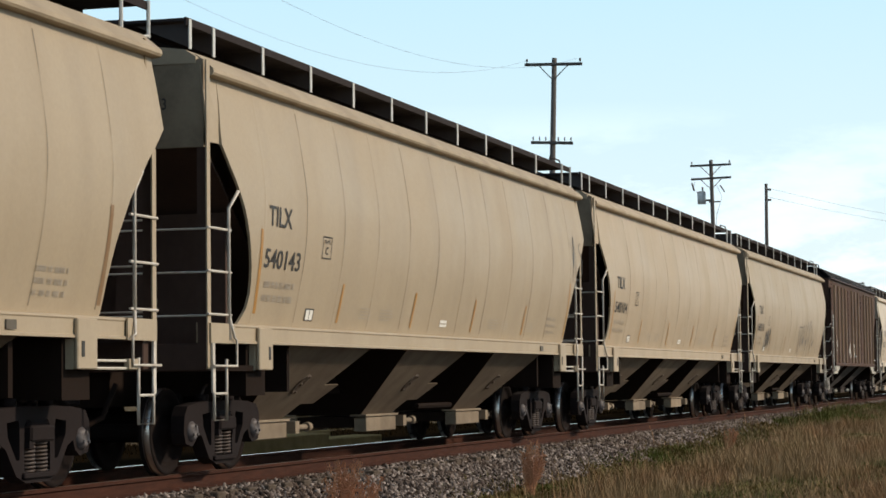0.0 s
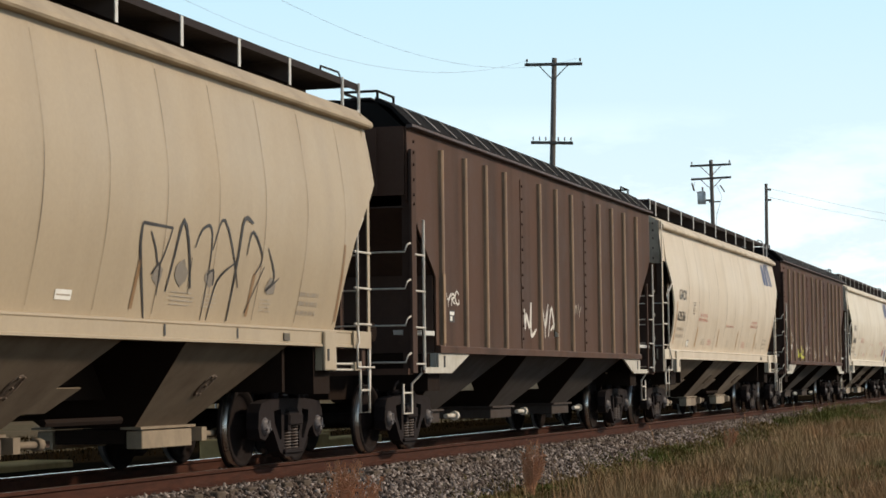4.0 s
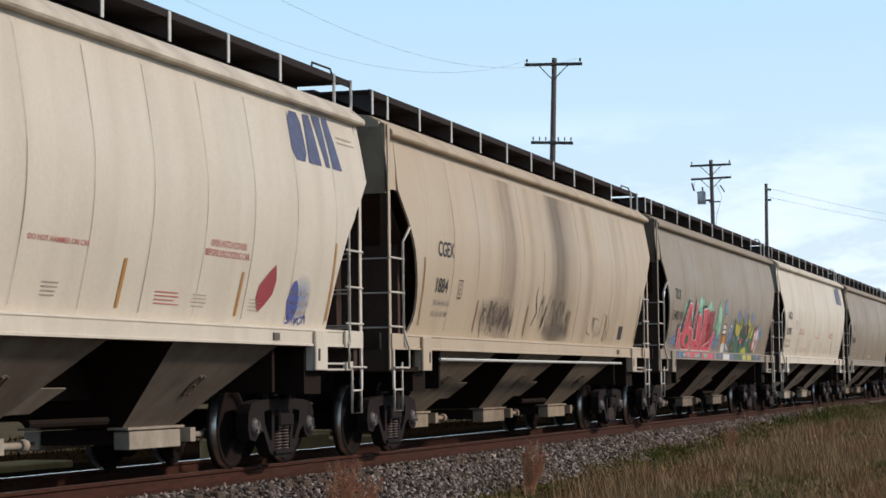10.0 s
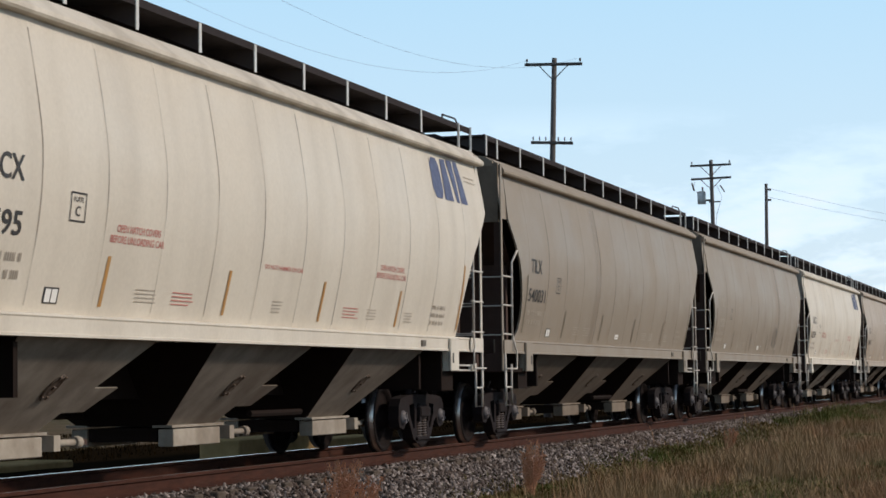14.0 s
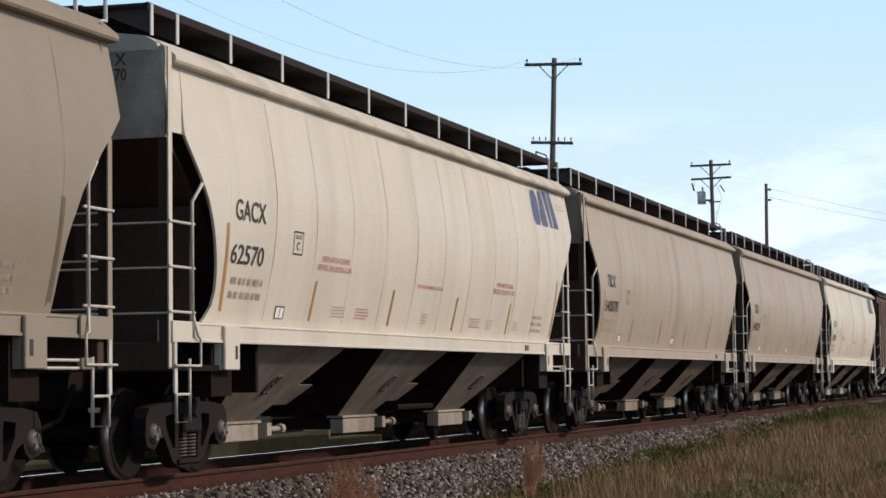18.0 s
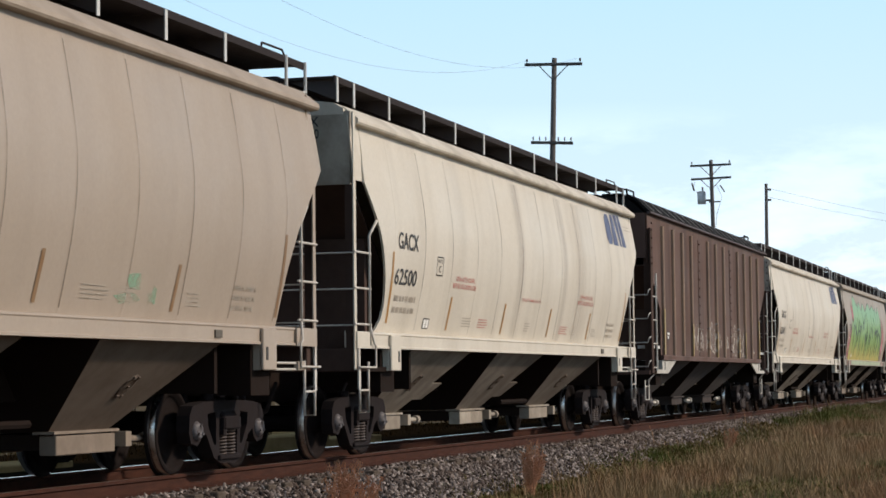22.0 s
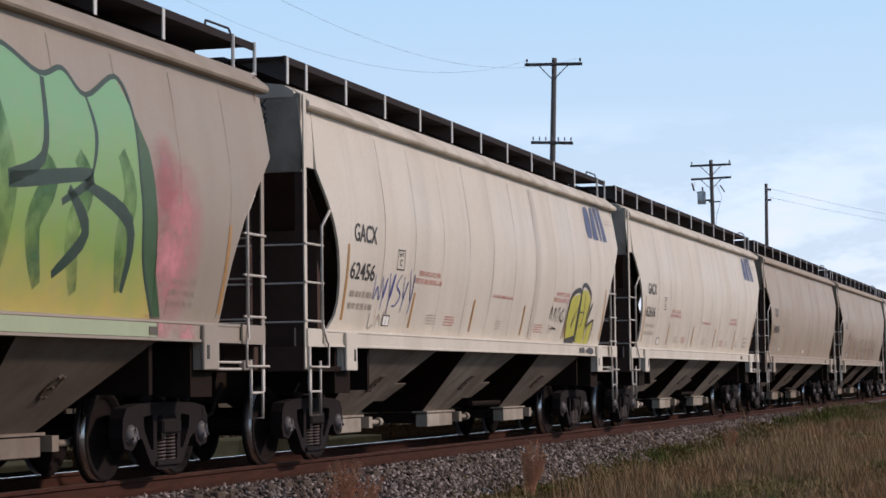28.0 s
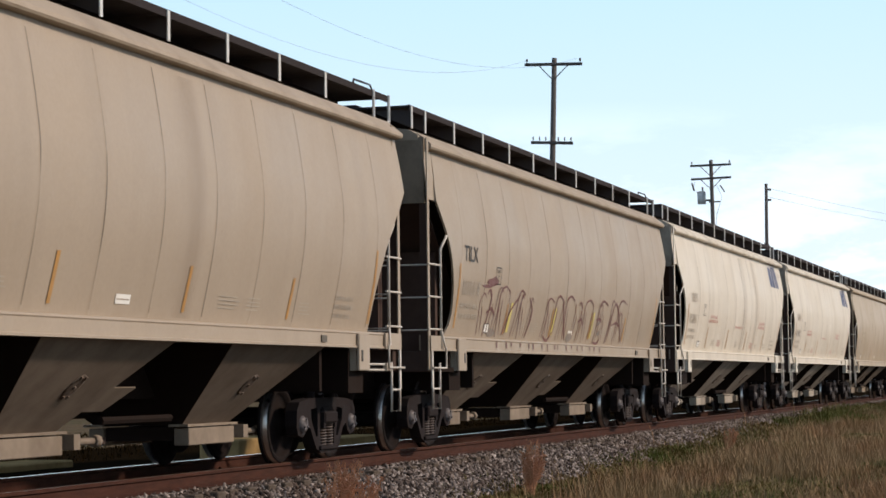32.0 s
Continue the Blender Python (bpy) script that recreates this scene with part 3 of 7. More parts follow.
def hopper_car(length=16.98):
    """The smooth-sided covered hopper with three bays."""
    half = length / 2
    car = thing("hopper_car", Matrix(), "covered hopper car", "hopper car", "freight cars of the train")
    tone = []

    def add(name, bm, mat, parent=car, label=""):
        ob = part(name, bm, mat, parent, label)
        return ob

    for s in (-1, 1):
        sheet = add("side_sheet", side_sheet(s, length), M_PAINT)
        tone.append(sheet)
        for i in range(1, 12 if s < 0 else 1):
            u = SEAM0 + SEAM * i
            bm = bm_new()
            pairs = [[bm.verts.new((u + d, s * (y + 0.0036), z)) for d in (-0.012, 0.016)] for y, z in SIDE[1:-1]]
            for (a, b), (c, d) in zip(pairs, pairs[1:]):
                bm.faces.new((a, c, d, b))
            add("seam", bm, M_SEAM, sheet)
        # side sill: a channel that stands proud of the sheet's foot
        bm = prism(bm_new(), [(s * 1.38, 1.575), (s * 1.50, 1.572), (s * 1.535, 1.56), (s * 1.542, 1.545), (s * 1.532, 1.53), (s * 1.530, 1.40), (s * 1.548, 1.39), (s * 1.548, 1.368), (s * 1.38, 1.368)], "x", -half + 0.05, half - 0.02)
        sill = add("side_sill", bm, M_PAINT)
        tone.append(sill)
        # rolled eave along the roof's edge
        bm = prism(bm_new(), [(s * 1.36, 4.335), (s * 1.535, 4.195), (s * 1.562, 4.170), (s * 1.568, 4.130), (s * 1.552, 4.106), (s * 1.52, 4.098), (s * 1.44, 4.092)], "x", -half + 0.10, half + 0.15)
        tone.append(add("eave", bm, M_PAINT_ROOF))
        bm = box(bm_new(), -half + 0.14, half + 0.54, min(s * 0.50, s * 1.25), max(s * 0.50, s * 1.25), 4.685, 4.715)
        walkway = add("running_board", bm, M_GRATE)
        for y in (0.53, 1.24):
            add("board_edge", box(bm_new(), -half + 0.14, half + 0.54, s * y - 0.012, s * y + 0.012, 4.64, 4.722), M_GRATE, walkway)
        for x in [-8.28, -7.64] + [-6.19 + 1.585 * i for i in range(9)]:
            if s < 0:
                bm = box(bm_new(), x - 0.032, x + 0.032, -1.268, -1.256, 4.40, 4.71)
                add("board_post", bm, M_GALV, walkway)
                bm = plate(bm_new(), [(x + 0.012, -1.24, 4.67), (x + 0.012, -0.64, 4.67), (x + 0.012, -1.24, 4.42)], 0.01, (1, 0, 0))
                add("board_bracket", bm, M_BOARDSTAY, walkway)
        for e in (-1, 1):
            x = e * half
            if e > 0:
                hoop = add("end_handrail", tube(bm_new(), (8.36, s * 1.262, 4.25), (8.36, s * 1.262, 4.73), 0.02, 6), M_GALV)
                add("handrail_post", tube(bm_new(), (9.0, s * 1.262, 4.36), (9.0, s * 1.262, 4.73), 0.02, 6), M_GALV, hoop)
                bm = pipe(bm_new(), [(9.0, s * 1.262, 4.38), (8.75, s * 1.262, 4.33), (8.45, s * 1.262, 4.28)], 0.016)
                add("handrail_foot", bm, M_GALV, hoop)
                bm = pipe(bm_new(), [(7.72, s * 1.20, 4.71), (7.74, s * 1.20, 4.79), (8.34, s * 1.22, 4.79), (8.36, s * 1.24, 4.72)], 0.013)
                add("handhold", bm, M_GRATE, hoop)
            # corner post, bolster bracket, jacking pad
            bm = box(bm_new(), x - 0.05 if e > 0 else x - 0.04, x + 0.04 if e > 0 else x + 0.05, s * 1.535 - 0.008, s * 1.535 + 0.008, 1.10, 4.24 if e < 0 else 3.2)
            post = add("corner_post", bm, M_PAINT)
            tone.append(post)
            bm = box(bm_new(), x - 0.006, x + 0.006, min(s * 1.42, s * 1.526), max(s * 1.42, s * 1.526), 1.10, 3.35 if e < 0 else 3.2)
            add("post_flange", bm, M_END, post)
            w = 0.48 if e < 0 else 0.17
            bm = plate(bm_new(), [(x - e * 0.02, s * 1.455, 4.2), (x - e * w, s * 1.44, 4.2), (x - e * w, s * 1.555, 3.41), (x - e * 0.02, s * 1.527, 3.41)], 0.012, (0, -s, 0))
            tone.append(add("corner_plate", bm, M_PAINT))
            bx = e * 6.96
            bm = box(bm_new(), bx - 0.20, bx + 0.20, s * 1.555 - 0.02, s * 1.555 + 0.02, 1.09, 1.54, 0.01)
            box(bm, bx - 0.20, bx - 0.17, min(s * 1.0, s * 1.53), max(s * 1.0, s * 1.53), 1.09, 1.36)
            bracket = add("bolster_bracket", bm, M_PAINT)
            tone.append(bracket)
            add("lift_slot", box(bm_new(), bx - e * 0.10 - 0.03, bx - e * 0.10 + 0.03, s * 1.577 - 0.003, s * 1.577 + 0.003, 1.2, 1.34), M_BLACKMARK, bracket)
            if e > 0 > s:
                for z in (1.10, 1.17):
                    add("step_rail", tube(bm_new(), (bx + 0.20, s * 1.54, z), (x - 0.50, s * 1.54, z), 0.014, 6), M_GRAB, bracket)
                tone.append(add("step_block", box(bm_new(), x - 0.66, x - 0.46, s * 1.55 - 0.03, s * 1.55 + 0.03, 1.09, 1.19, 0.006), M_PAINT, bracket))
            tone.append(add("end_sill_plate", box(bm_new(), min(x, x - e * 0.66), max(x, x - e * 0.66), s * 1.555 - 0.01, s * 1.555 + 0.01, 1.362, 1.565), M_PAINT))
            ladder(car, x, s, -e, 4.2)
            bm = box(bm_new(), min(x - e * 0.1, x - e * 1.5), max(x - e * 0.1, x - e * 1.5), min(s * 1.2, s * 1.5), max(s * 1.2, s * 1.5), 1.08, 1.14)
            add("end_platform", bm, M_BAYEND)
            if e > 0 > s:
                add("sill_tag", box(bm_new(), 5.48, 5.66, s * 1.540 - 0.008, s * 1.540 + 0.008, 1.42, 1.50), M_TAGPLATE, sill)
    # roof
    bm = prism(bm_new(), [(-1.40, 4.29), (-1.28, 4.365), (-0.60, 4.46), (0.60, 4.46), (1.28, 4.365), (1.40, 4.29), (1.40, 4.22), (-1.40, 4.22)], "x", -half + 0.02, half - 0.02)
    tone.append(add("roof", bm, M_PAINT_ROOF))
    bm = bm_new()
    prism(bm, [(-0.46, 4.45), (-0.46, 4.74), (-0.36, 4.80), (0.36, 4.80), (0.46, 4.74), (0.46, 4.45)], "x", -half + 0.5, half - 0.5)
    add("hatch_cover", bm, M_GRATE)
    for name, x0, x1 in (("cross_walk", -half + 0.14, -half + 0.80), ("cross_walk", half - 0.5, half + 0.54)):
        walk_end = add(name, box(bm_new(), x0, x1, -0.495, 0.495, 4.686, 4.714), M_GRATE)
        for x in (x0 + 0.015, x1 - 0.015):
            add("board_edge", box(bm_new(), x - 0.012, x + 0.012, -0.49, 0.49, 4.64, 4.722), M_GRATE, walk_end)
    for e in (-1, 1):
        x = e * half
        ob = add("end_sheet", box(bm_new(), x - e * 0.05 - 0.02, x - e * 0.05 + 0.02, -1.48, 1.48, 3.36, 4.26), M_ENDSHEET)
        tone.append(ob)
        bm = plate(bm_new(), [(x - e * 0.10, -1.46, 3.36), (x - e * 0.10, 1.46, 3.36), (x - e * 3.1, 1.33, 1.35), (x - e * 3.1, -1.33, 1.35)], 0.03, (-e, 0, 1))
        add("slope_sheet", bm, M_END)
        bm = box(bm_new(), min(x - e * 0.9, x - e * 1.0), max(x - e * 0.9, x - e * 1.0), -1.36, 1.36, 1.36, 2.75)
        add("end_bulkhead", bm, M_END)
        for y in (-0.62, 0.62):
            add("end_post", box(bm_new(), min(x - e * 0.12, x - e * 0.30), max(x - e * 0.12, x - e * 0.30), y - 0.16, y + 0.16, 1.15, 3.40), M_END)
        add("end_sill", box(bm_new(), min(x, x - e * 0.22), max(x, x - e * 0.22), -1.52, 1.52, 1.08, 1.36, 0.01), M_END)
        for z in (2.52, 2.08, 1.64):
            add("end_grab_iron", tube(bm_new(), (x + e * 0.03, -1.53, z), (x + e * 0.03, 1.53, z), 0.011, 5), M_GRAB)
        bm = box(bm_new(), min(x, x + e * 0.45), max(x, x + e * 0.45), -0.12, 0.12, 0.74, 0.95, 0.02)
        box(bm, min(x + e * 0.40, x + e * 0.675), max(x + e * 0.40, x + e * 0.675), -0.17, 0.17, 0.70, 0.99, 0.03)
        add("coupler", bm, M_TRUCK)
        bm = pipe(bm_new(), [(x - e * 0.02, -0.5, 0.95), (x + e * 0.25, -0.48, 0.62), (x + e * 0.60, -0.42, 0.52)], 0.03)
        add("air_hose", bm, M_BAYEND)
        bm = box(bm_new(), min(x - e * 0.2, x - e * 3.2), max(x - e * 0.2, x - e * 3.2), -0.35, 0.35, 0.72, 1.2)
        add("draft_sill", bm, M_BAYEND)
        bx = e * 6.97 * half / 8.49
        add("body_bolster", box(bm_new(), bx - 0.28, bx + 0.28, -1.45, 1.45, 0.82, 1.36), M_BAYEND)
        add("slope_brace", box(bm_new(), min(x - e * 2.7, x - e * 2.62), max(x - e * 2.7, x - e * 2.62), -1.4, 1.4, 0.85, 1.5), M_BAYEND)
    # hopper bays
    for i in (-1, 0, 1):
        c = i * 4.42
        for s in (-1, 1):
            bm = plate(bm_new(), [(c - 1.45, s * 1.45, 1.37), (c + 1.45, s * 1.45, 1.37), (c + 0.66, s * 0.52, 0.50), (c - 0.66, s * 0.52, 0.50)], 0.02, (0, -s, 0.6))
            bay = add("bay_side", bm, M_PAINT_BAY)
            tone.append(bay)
            if s > 0:
                continue
            bm = lathe(bm_new(), [(0.125, 0.0), (0.12, 0.010), (0.085, 0.014), (0.075, 0.008)], 14)
            for v in bm.verts:
                v.co.z *= 1.35
            for dx, dz in ((-0.05, -0.13), (0.05, -0.13), (-0.05, 0.13), (0.05, 0.13), (0.0, 0.0)):
                box(bm, dx - 0.018, dx + 0.018, 0.008, 0.026, dz - 0.018, dz + 0.018)
            ob = add("vibrator_pad", bm, M_OUTLETRUST, bay)
            ob.matrix_basis = pose(c + 0.12, s * 0.985, 0.935, 227)
            tone.append(ob)
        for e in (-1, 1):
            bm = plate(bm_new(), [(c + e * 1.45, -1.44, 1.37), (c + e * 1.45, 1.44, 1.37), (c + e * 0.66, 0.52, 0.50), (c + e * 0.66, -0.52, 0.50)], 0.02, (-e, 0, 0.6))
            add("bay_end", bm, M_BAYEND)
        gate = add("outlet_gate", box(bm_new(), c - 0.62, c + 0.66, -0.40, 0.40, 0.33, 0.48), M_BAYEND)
        for s in (-1, 1):
            lo, hi = min(s * 0.42, s * 0.60), max(s * 0.42, s * 0.60)
            tone.append(add("gate_side", box(bm_new(), c - 0.64, c + 0.68, lo, hi, 0.28, 0.47, 0.008), M_GATE, gate))
            tone.append(add("gate_flange", box(bm_new(), c - 0.72, c + 0.74, lo - 0.02, hi + 0.03, 0.485, 0.512), M_GATE, gate))
            add("gate_rack", box(bm_new(), c + 0.70, c + 1.9, s * 0.45 - 0.03, s * 0.45 + 0.03, 0.36, 0.42), M_END, gate)
        for s in (-1, 1):
            bm = tube(bm_new(), (c + 0.82, s * 0.62, 0.40), (c + 1.38, s * 0.62, 0.40), 0.035, 8)
            tube(bm, (c + 1.30, s * 0.62, 0.40), (c + 1.42, s * 0.62, 0.40), 0.06, 8)
            box(bm, c + 0.72, c + 0.86, s * 0.62 - 0.08, s * 0.62 + 0.08, 0.33, 0.48)
            ob = add("gate_shaft", bm, M_GATE, gate)
            tone.append(ob)
    for c in (-2.21, 2.21):
        for s in (-1, 1):
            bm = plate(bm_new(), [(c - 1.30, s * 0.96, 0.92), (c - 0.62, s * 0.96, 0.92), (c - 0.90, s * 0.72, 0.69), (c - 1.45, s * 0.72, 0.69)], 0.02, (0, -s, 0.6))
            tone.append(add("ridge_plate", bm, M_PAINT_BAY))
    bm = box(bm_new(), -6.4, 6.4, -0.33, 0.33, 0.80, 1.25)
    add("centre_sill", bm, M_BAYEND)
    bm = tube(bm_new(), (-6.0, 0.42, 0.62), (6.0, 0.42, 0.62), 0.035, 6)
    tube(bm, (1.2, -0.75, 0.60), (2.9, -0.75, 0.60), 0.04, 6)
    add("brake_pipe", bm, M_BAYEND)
    for x, flip in ((-6.97 * half / 8.49, False), (6.97 * half / 8.49, True)):
        build_truck(car, x, flip)
    return car, tone


def paint_car(car, colour):
    for ob in car.children_recursive:
        ob.color = (*colour, 1)


# ---------------------------------------------------------------- loose ballast, grass, weeds
def cloud_mesh(name, verts, faces, material):
    me = bpy.data.meshes.new(name)
    me.vertices.add(len(verts))
    me.vertices.foreach_set("co", verts.astype(np.float32).ravel())
    n, k = faces.shape
    me.loops.add(n * k)
    me.loops.foreach_set("vertex_index", faces.astype(np.int32).ravel())
    me.polygons.add(n)
    me.polygons.foreach_set("loop_start", np.arange(0, n * k, k, dtype=np.int32))
    me.update(calc_edges=True)
    me.materials.append(material)
    return me


RNG = np.random.default_rng(7)


def heights(x, y):
    d = np.abs(y - TRACK_Y)
    bank = np.where(d < 1.15, -0.205, -0.205 - 0.40 * np.minimum(1.0, (d - 1.15) / 1.25))
    far = np.clip((d - 2.3) / 2.0, 0, 1)
    wave = 0.07 * np.sin(0.31 * x + 0.5 * y) + 0.05 * np.sin(0.13 * x - 0.9 * y + 1.0)
    fore = np.where(y < 5.5, np.clip((5.5 - y) / 5.5, 0, 1), 0)
    return bank + far * wave * 0.6 - 0.10 * fore


def turf_edge(x):
    """Where the meadow meets the stones: it creeps towards the rail farther along."""
    return np.minimum(8.0 + 0.034 * np.maximum(x - 35, -8), 9.15) + 0.12 * np.sin(0.9 * x) + 0.10 * np.sin(2.3 * x + 1) + 0.05 * np.sin(6.1 * x)


def stones(x0, x1, y0, y1, count, lo, hi):
    """Broken stone: squashed, jittered octahedra scattered on the bank."""
    x, y = RNG.uniform(x0, x1, count), RNG.uniform(y0, y1, count)
    if y1 < TRACK_Y - 0.7:
        low = np.maximum(y0, turf_edge(x) - np.abs(RNG.normal(0.05, 0.10, count)))
        y = low + (y1 - low) * (y - y0) / (y1 - y0)
    r = RNG.uniform(lo, hi, count)
    z = heights(x, y) + RNG.uniform(-0.2, 0.55, count) * r
    unit = np.array(((1, 0, 0), (-1, 0, 0), (0, 1, 0), (0, -1, 0), (0, 0, 1), (0, 0, -1)), float)
    v = unit[None] + RNG.uniform(-0.38, 0.38, (count, 6, 3))
    v *= (r[:, None] * RNG.uniform(0.6, 1.15, (count, 3)))[:, None, :]
    a = RNG.uniform(0, 2 * np.pi, count)
    b = RNG.uniform(-0.7, 0.7, count)
    ca, sa, cb, sb = np.cos(a)[:, None], np.sin(a)[:, None], np.cos(b)[:, None], np.sin(b)[:, None]
    yx, yz = v[..., 1] * cb - v[..., 2] * sb, v[..., 1] * sb + v[..., 2] * cb
    px, py = v[..., 0] * ca - yx * sa, v[..., 0] * sa + yx * ca
    v = np.stack((px + x[:, None], py + y[:, None], yz + z[:, None]), -1).reshape(-1, 3)
    tri = np.array(((0, 2, 4), (2, 1, 4), (1, 3, 4), (3, 0, 4), (2, 0, 5), (1, 2, 5), (3, 1, 5), (0, 3, 5)))
    f = (tri[None] + 6 * np.arange(count)[:, None, None]).reshape(-1, 3)
    return v, f


def joined(pieces):
    vs, fs, n = [], [], 0
    for v, f in pieces:
        vs.append(v)
        fs.append(f + n)
        n += len(v)
    return np.concatenate(vs), np.concatenate(fs)


near_y = TRACK_Y - 0.86
v, f = joined((stones(17, 34, near_y - 1.45, near_y, 17000, 0.022, 0.045), stones(34, 60, near_y - 1.5, near_y, 17000, 0.026, 0.05),
               stones(60, 120, near_y - 1.5, near_y, 12000, 0.04, 0.075), stones(17, 60, TRACK_Y + 0.9, TRACK_Y + 2.2, 9000, 0.03, 0.055)))
tagged(new("ballast", cloud_mesh("ballast", v, f, M_STONE)), "loose grey crushed stone along the rusty rail", "ballast", kind="stuff")


v, f = stones(14, 70, TRACK_Y - 0.66, TRACK_Y + 0.66, 12000, 0.03, 0.055)
tagged(new("track_ballast", cloud_mesh("track_ballast", v, f, M_DARKBALLAST)), "dark stone between the rails", "ballast", kind="stuff")


def blades(x, y, h, w, lean, cloudiness=0.0):
    """Bent grass blades: two quads each, as four-sided faces."""
    n = len(x)
    z = heights(x, y) - 0.02
    a = RNG.uniform(0, 2 * np.pi, n)
    d = np.stack((np.cos(a), np.sin(a)), -1)
    side = np.stack((-d[:, 1], d[:, 0]), -1)
    bend = lean * h * RNG.uniform(0.2, 1.0, n)
    rows = []
    for t, k in ((0.0, 1.0), (0.55, 0.8), (1.0, 0.15)):
        c = np.stack((x + d[:, 0] * bend * t * t, y + d[:, 1] * bend * t * t, z + h * t * (1 - 0.18 * t * lean)), -1)
        o = np.concatenate((side * (w * k)[:, None], np.zeros((n, 1))), 1)
        rows += [c - o, c + o]
    v = np.stack(rows, 1).reshape(-1, 3)
    q = np.array(((0, 1, 3, 2), (2, 3, 5, 4)))
    f = (q[None] + 6 * np.arange(n)[:, None, None]).reshape(-1, 4)
    return v, f


def strip(count, x0, x1):
    """Places in the meadow, with their distance from the stones."""
    x = x0 + (x1 - x0) * RNG.random(count) ** 1.25
    edge = turf_edge(x)
    low = np.maximum(0.082 * x - 0.4, 1.2)
    y = low + (edge - low) * RNG.random(count)
    return x, y, edge - y


def stand(x, y):
    """How thickly the dead stems stand, in drifts along the bank."""
    return np.clip(0.5 + 0.55 * np.sin(0.21 * x + 1.1 * y + 0.4) + 0.45 * np.sin(0.53 * x - 1.3 * y + 1.0), 0, 1)


def tall_grass(count):
    """Dry stems in tufts strewn over the meadow, with loose stems between."""
    x, y, away = strip(count, 22, 100)
    nt = 5200
    tx, ty, _ = strip(nt, 22, 100)
    size = RNG.random(nt)
    pick = RNG.integers(0, nt, count)
    tuft = RNG.random(count) < 0.7
    x = np.where(tuft, tx[pick] + RNG.normal(0, 0.11, count), x)
    y = np.where(tuft, ty[pick] + RNG.normal(0, 0.11, count), y)
    away = turf_edge(x) - y
    d = stand(x, y)
    keep = RNG.random(count) < np.clip((away - 0.9) / 1.3, 0.015, 1) * (0.12 + 0.88 * d)
    h = RNG.uniform(0.10, 0.40, count) * np.where(tuft, 0.45 + 1.0 * size[pick] ** 2, 0.5) * (0.45 + 0.75 * d)
    w = RNG.uniform(0.0018, 0.0042, count) * (1 + x / 55)
    return blades(x[keep], y[keep], h[keep], w[keep], 0.5)


def turf(count):
    """Short olive growth under the stems: thick along the stones and wherever the stems are thin."""
    x, y, away = strip(count, 22, 100)
    keep = RNG.random(count) < np.where(away < 1.6, 0.95, 0.25 + 0.7 * (1 - stand(x, y)))
    h = RNG.uniform(0.03, 0.12, count)
    w = RNG.uniform(0.004, 0.009, count) * (1 + x / 60)
    return blades(x[keep], y[keep], h[keep], w[keep], 0.9)


M_GREEN = grass_mat("green_turf", (0.20, 0.155, 0.065), (0.085, 0.108, 0.028), (0.155, 0.105, 0.045))
M_FRESH = grass_mat("fresh_grass", (0.15, 0.145, 0.046), (0.085, 0.115, 0.026), (0.14, 0.115, 0.042))
# Blades beyond the track: the train's shadow is put into their colour.
M_SHADEGRASS = grass_mat("far_grass_painted_shade", (0.016, 0.0095, 0.0035), (0.009, 0.0065, 0.002), (0.012, 0.0065, 0.003))
M_SHADEGRASS.node_tree.nodes["Principled BSDF"].inputs["Specular IOR Level"].default_value = 0.0
v, f = tall_grass(380000)
tagged(new("dry_grass", cloud_mesh("dry_grass", v, f, M_GRASS)), "tufts of tall dry straw-coloured grass beside the track", "grass", kind="stuff")
v, f = turf(170000)
tagged(new("green_grass", cloud_mesh("green_grass", v, f, M_GREEN)), "short green turf between ballast and dry grass", "grass", kind="stuff")
# a few stones and sprigs strewn over the edge
n = 2200
x = RNG.uniform(22, 70, n)
v, f = blades(x, turf_edge(x) + np.abs(RNG.normal(0, 0.2, n)), RNG.uniform(0.04, 0.14, n), RNG.uniform(0.004, 0.008, n), 0.9)
tagged(new("edge_grass", cloud_mesh("edge_grass", v, f, M_GREEN)), "sparse green sprigs creeping into the ballast", "grass", kind="stuff")
# a taller green clump far along the bank
n = 9000
x, y = RNG.normal(79, 5.0, n), RNG.normal(7.9, 0.4, n)
m = 1500
x, y = np.append(x, RNG.normal(43, 2.2, m)), np.append(y, turf_edge(np.full(m, 43.0)) - 0.05 - np.abs(RNG.normal(0, 0.3, m)))
v, f = blades(x, y, np.append(RNG.uniform(0.12, 0.38, n), RNG.uniform(0.05, 0.15, m)), RNG.uniform(0.007, 0.014, n + m), 0.8)
tagged(new("tall_green_grass", cloud_mesh("tall_green_grass", v, f, M_FRESH)), "taller fresh green grass beside the ballast", "grass", kind="stuff")
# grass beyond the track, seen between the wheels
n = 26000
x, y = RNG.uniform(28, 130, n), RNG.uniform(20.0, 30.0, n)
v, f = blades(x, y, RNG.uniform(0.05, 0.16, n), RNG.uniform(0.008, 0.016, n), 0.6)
tagged(new("far_grass", cloud_mesh("far_grass", v, f, M_SHADEGRASS)), "grass on the far side of the track, coloured dark as in shade", "grass", kind="stuff")


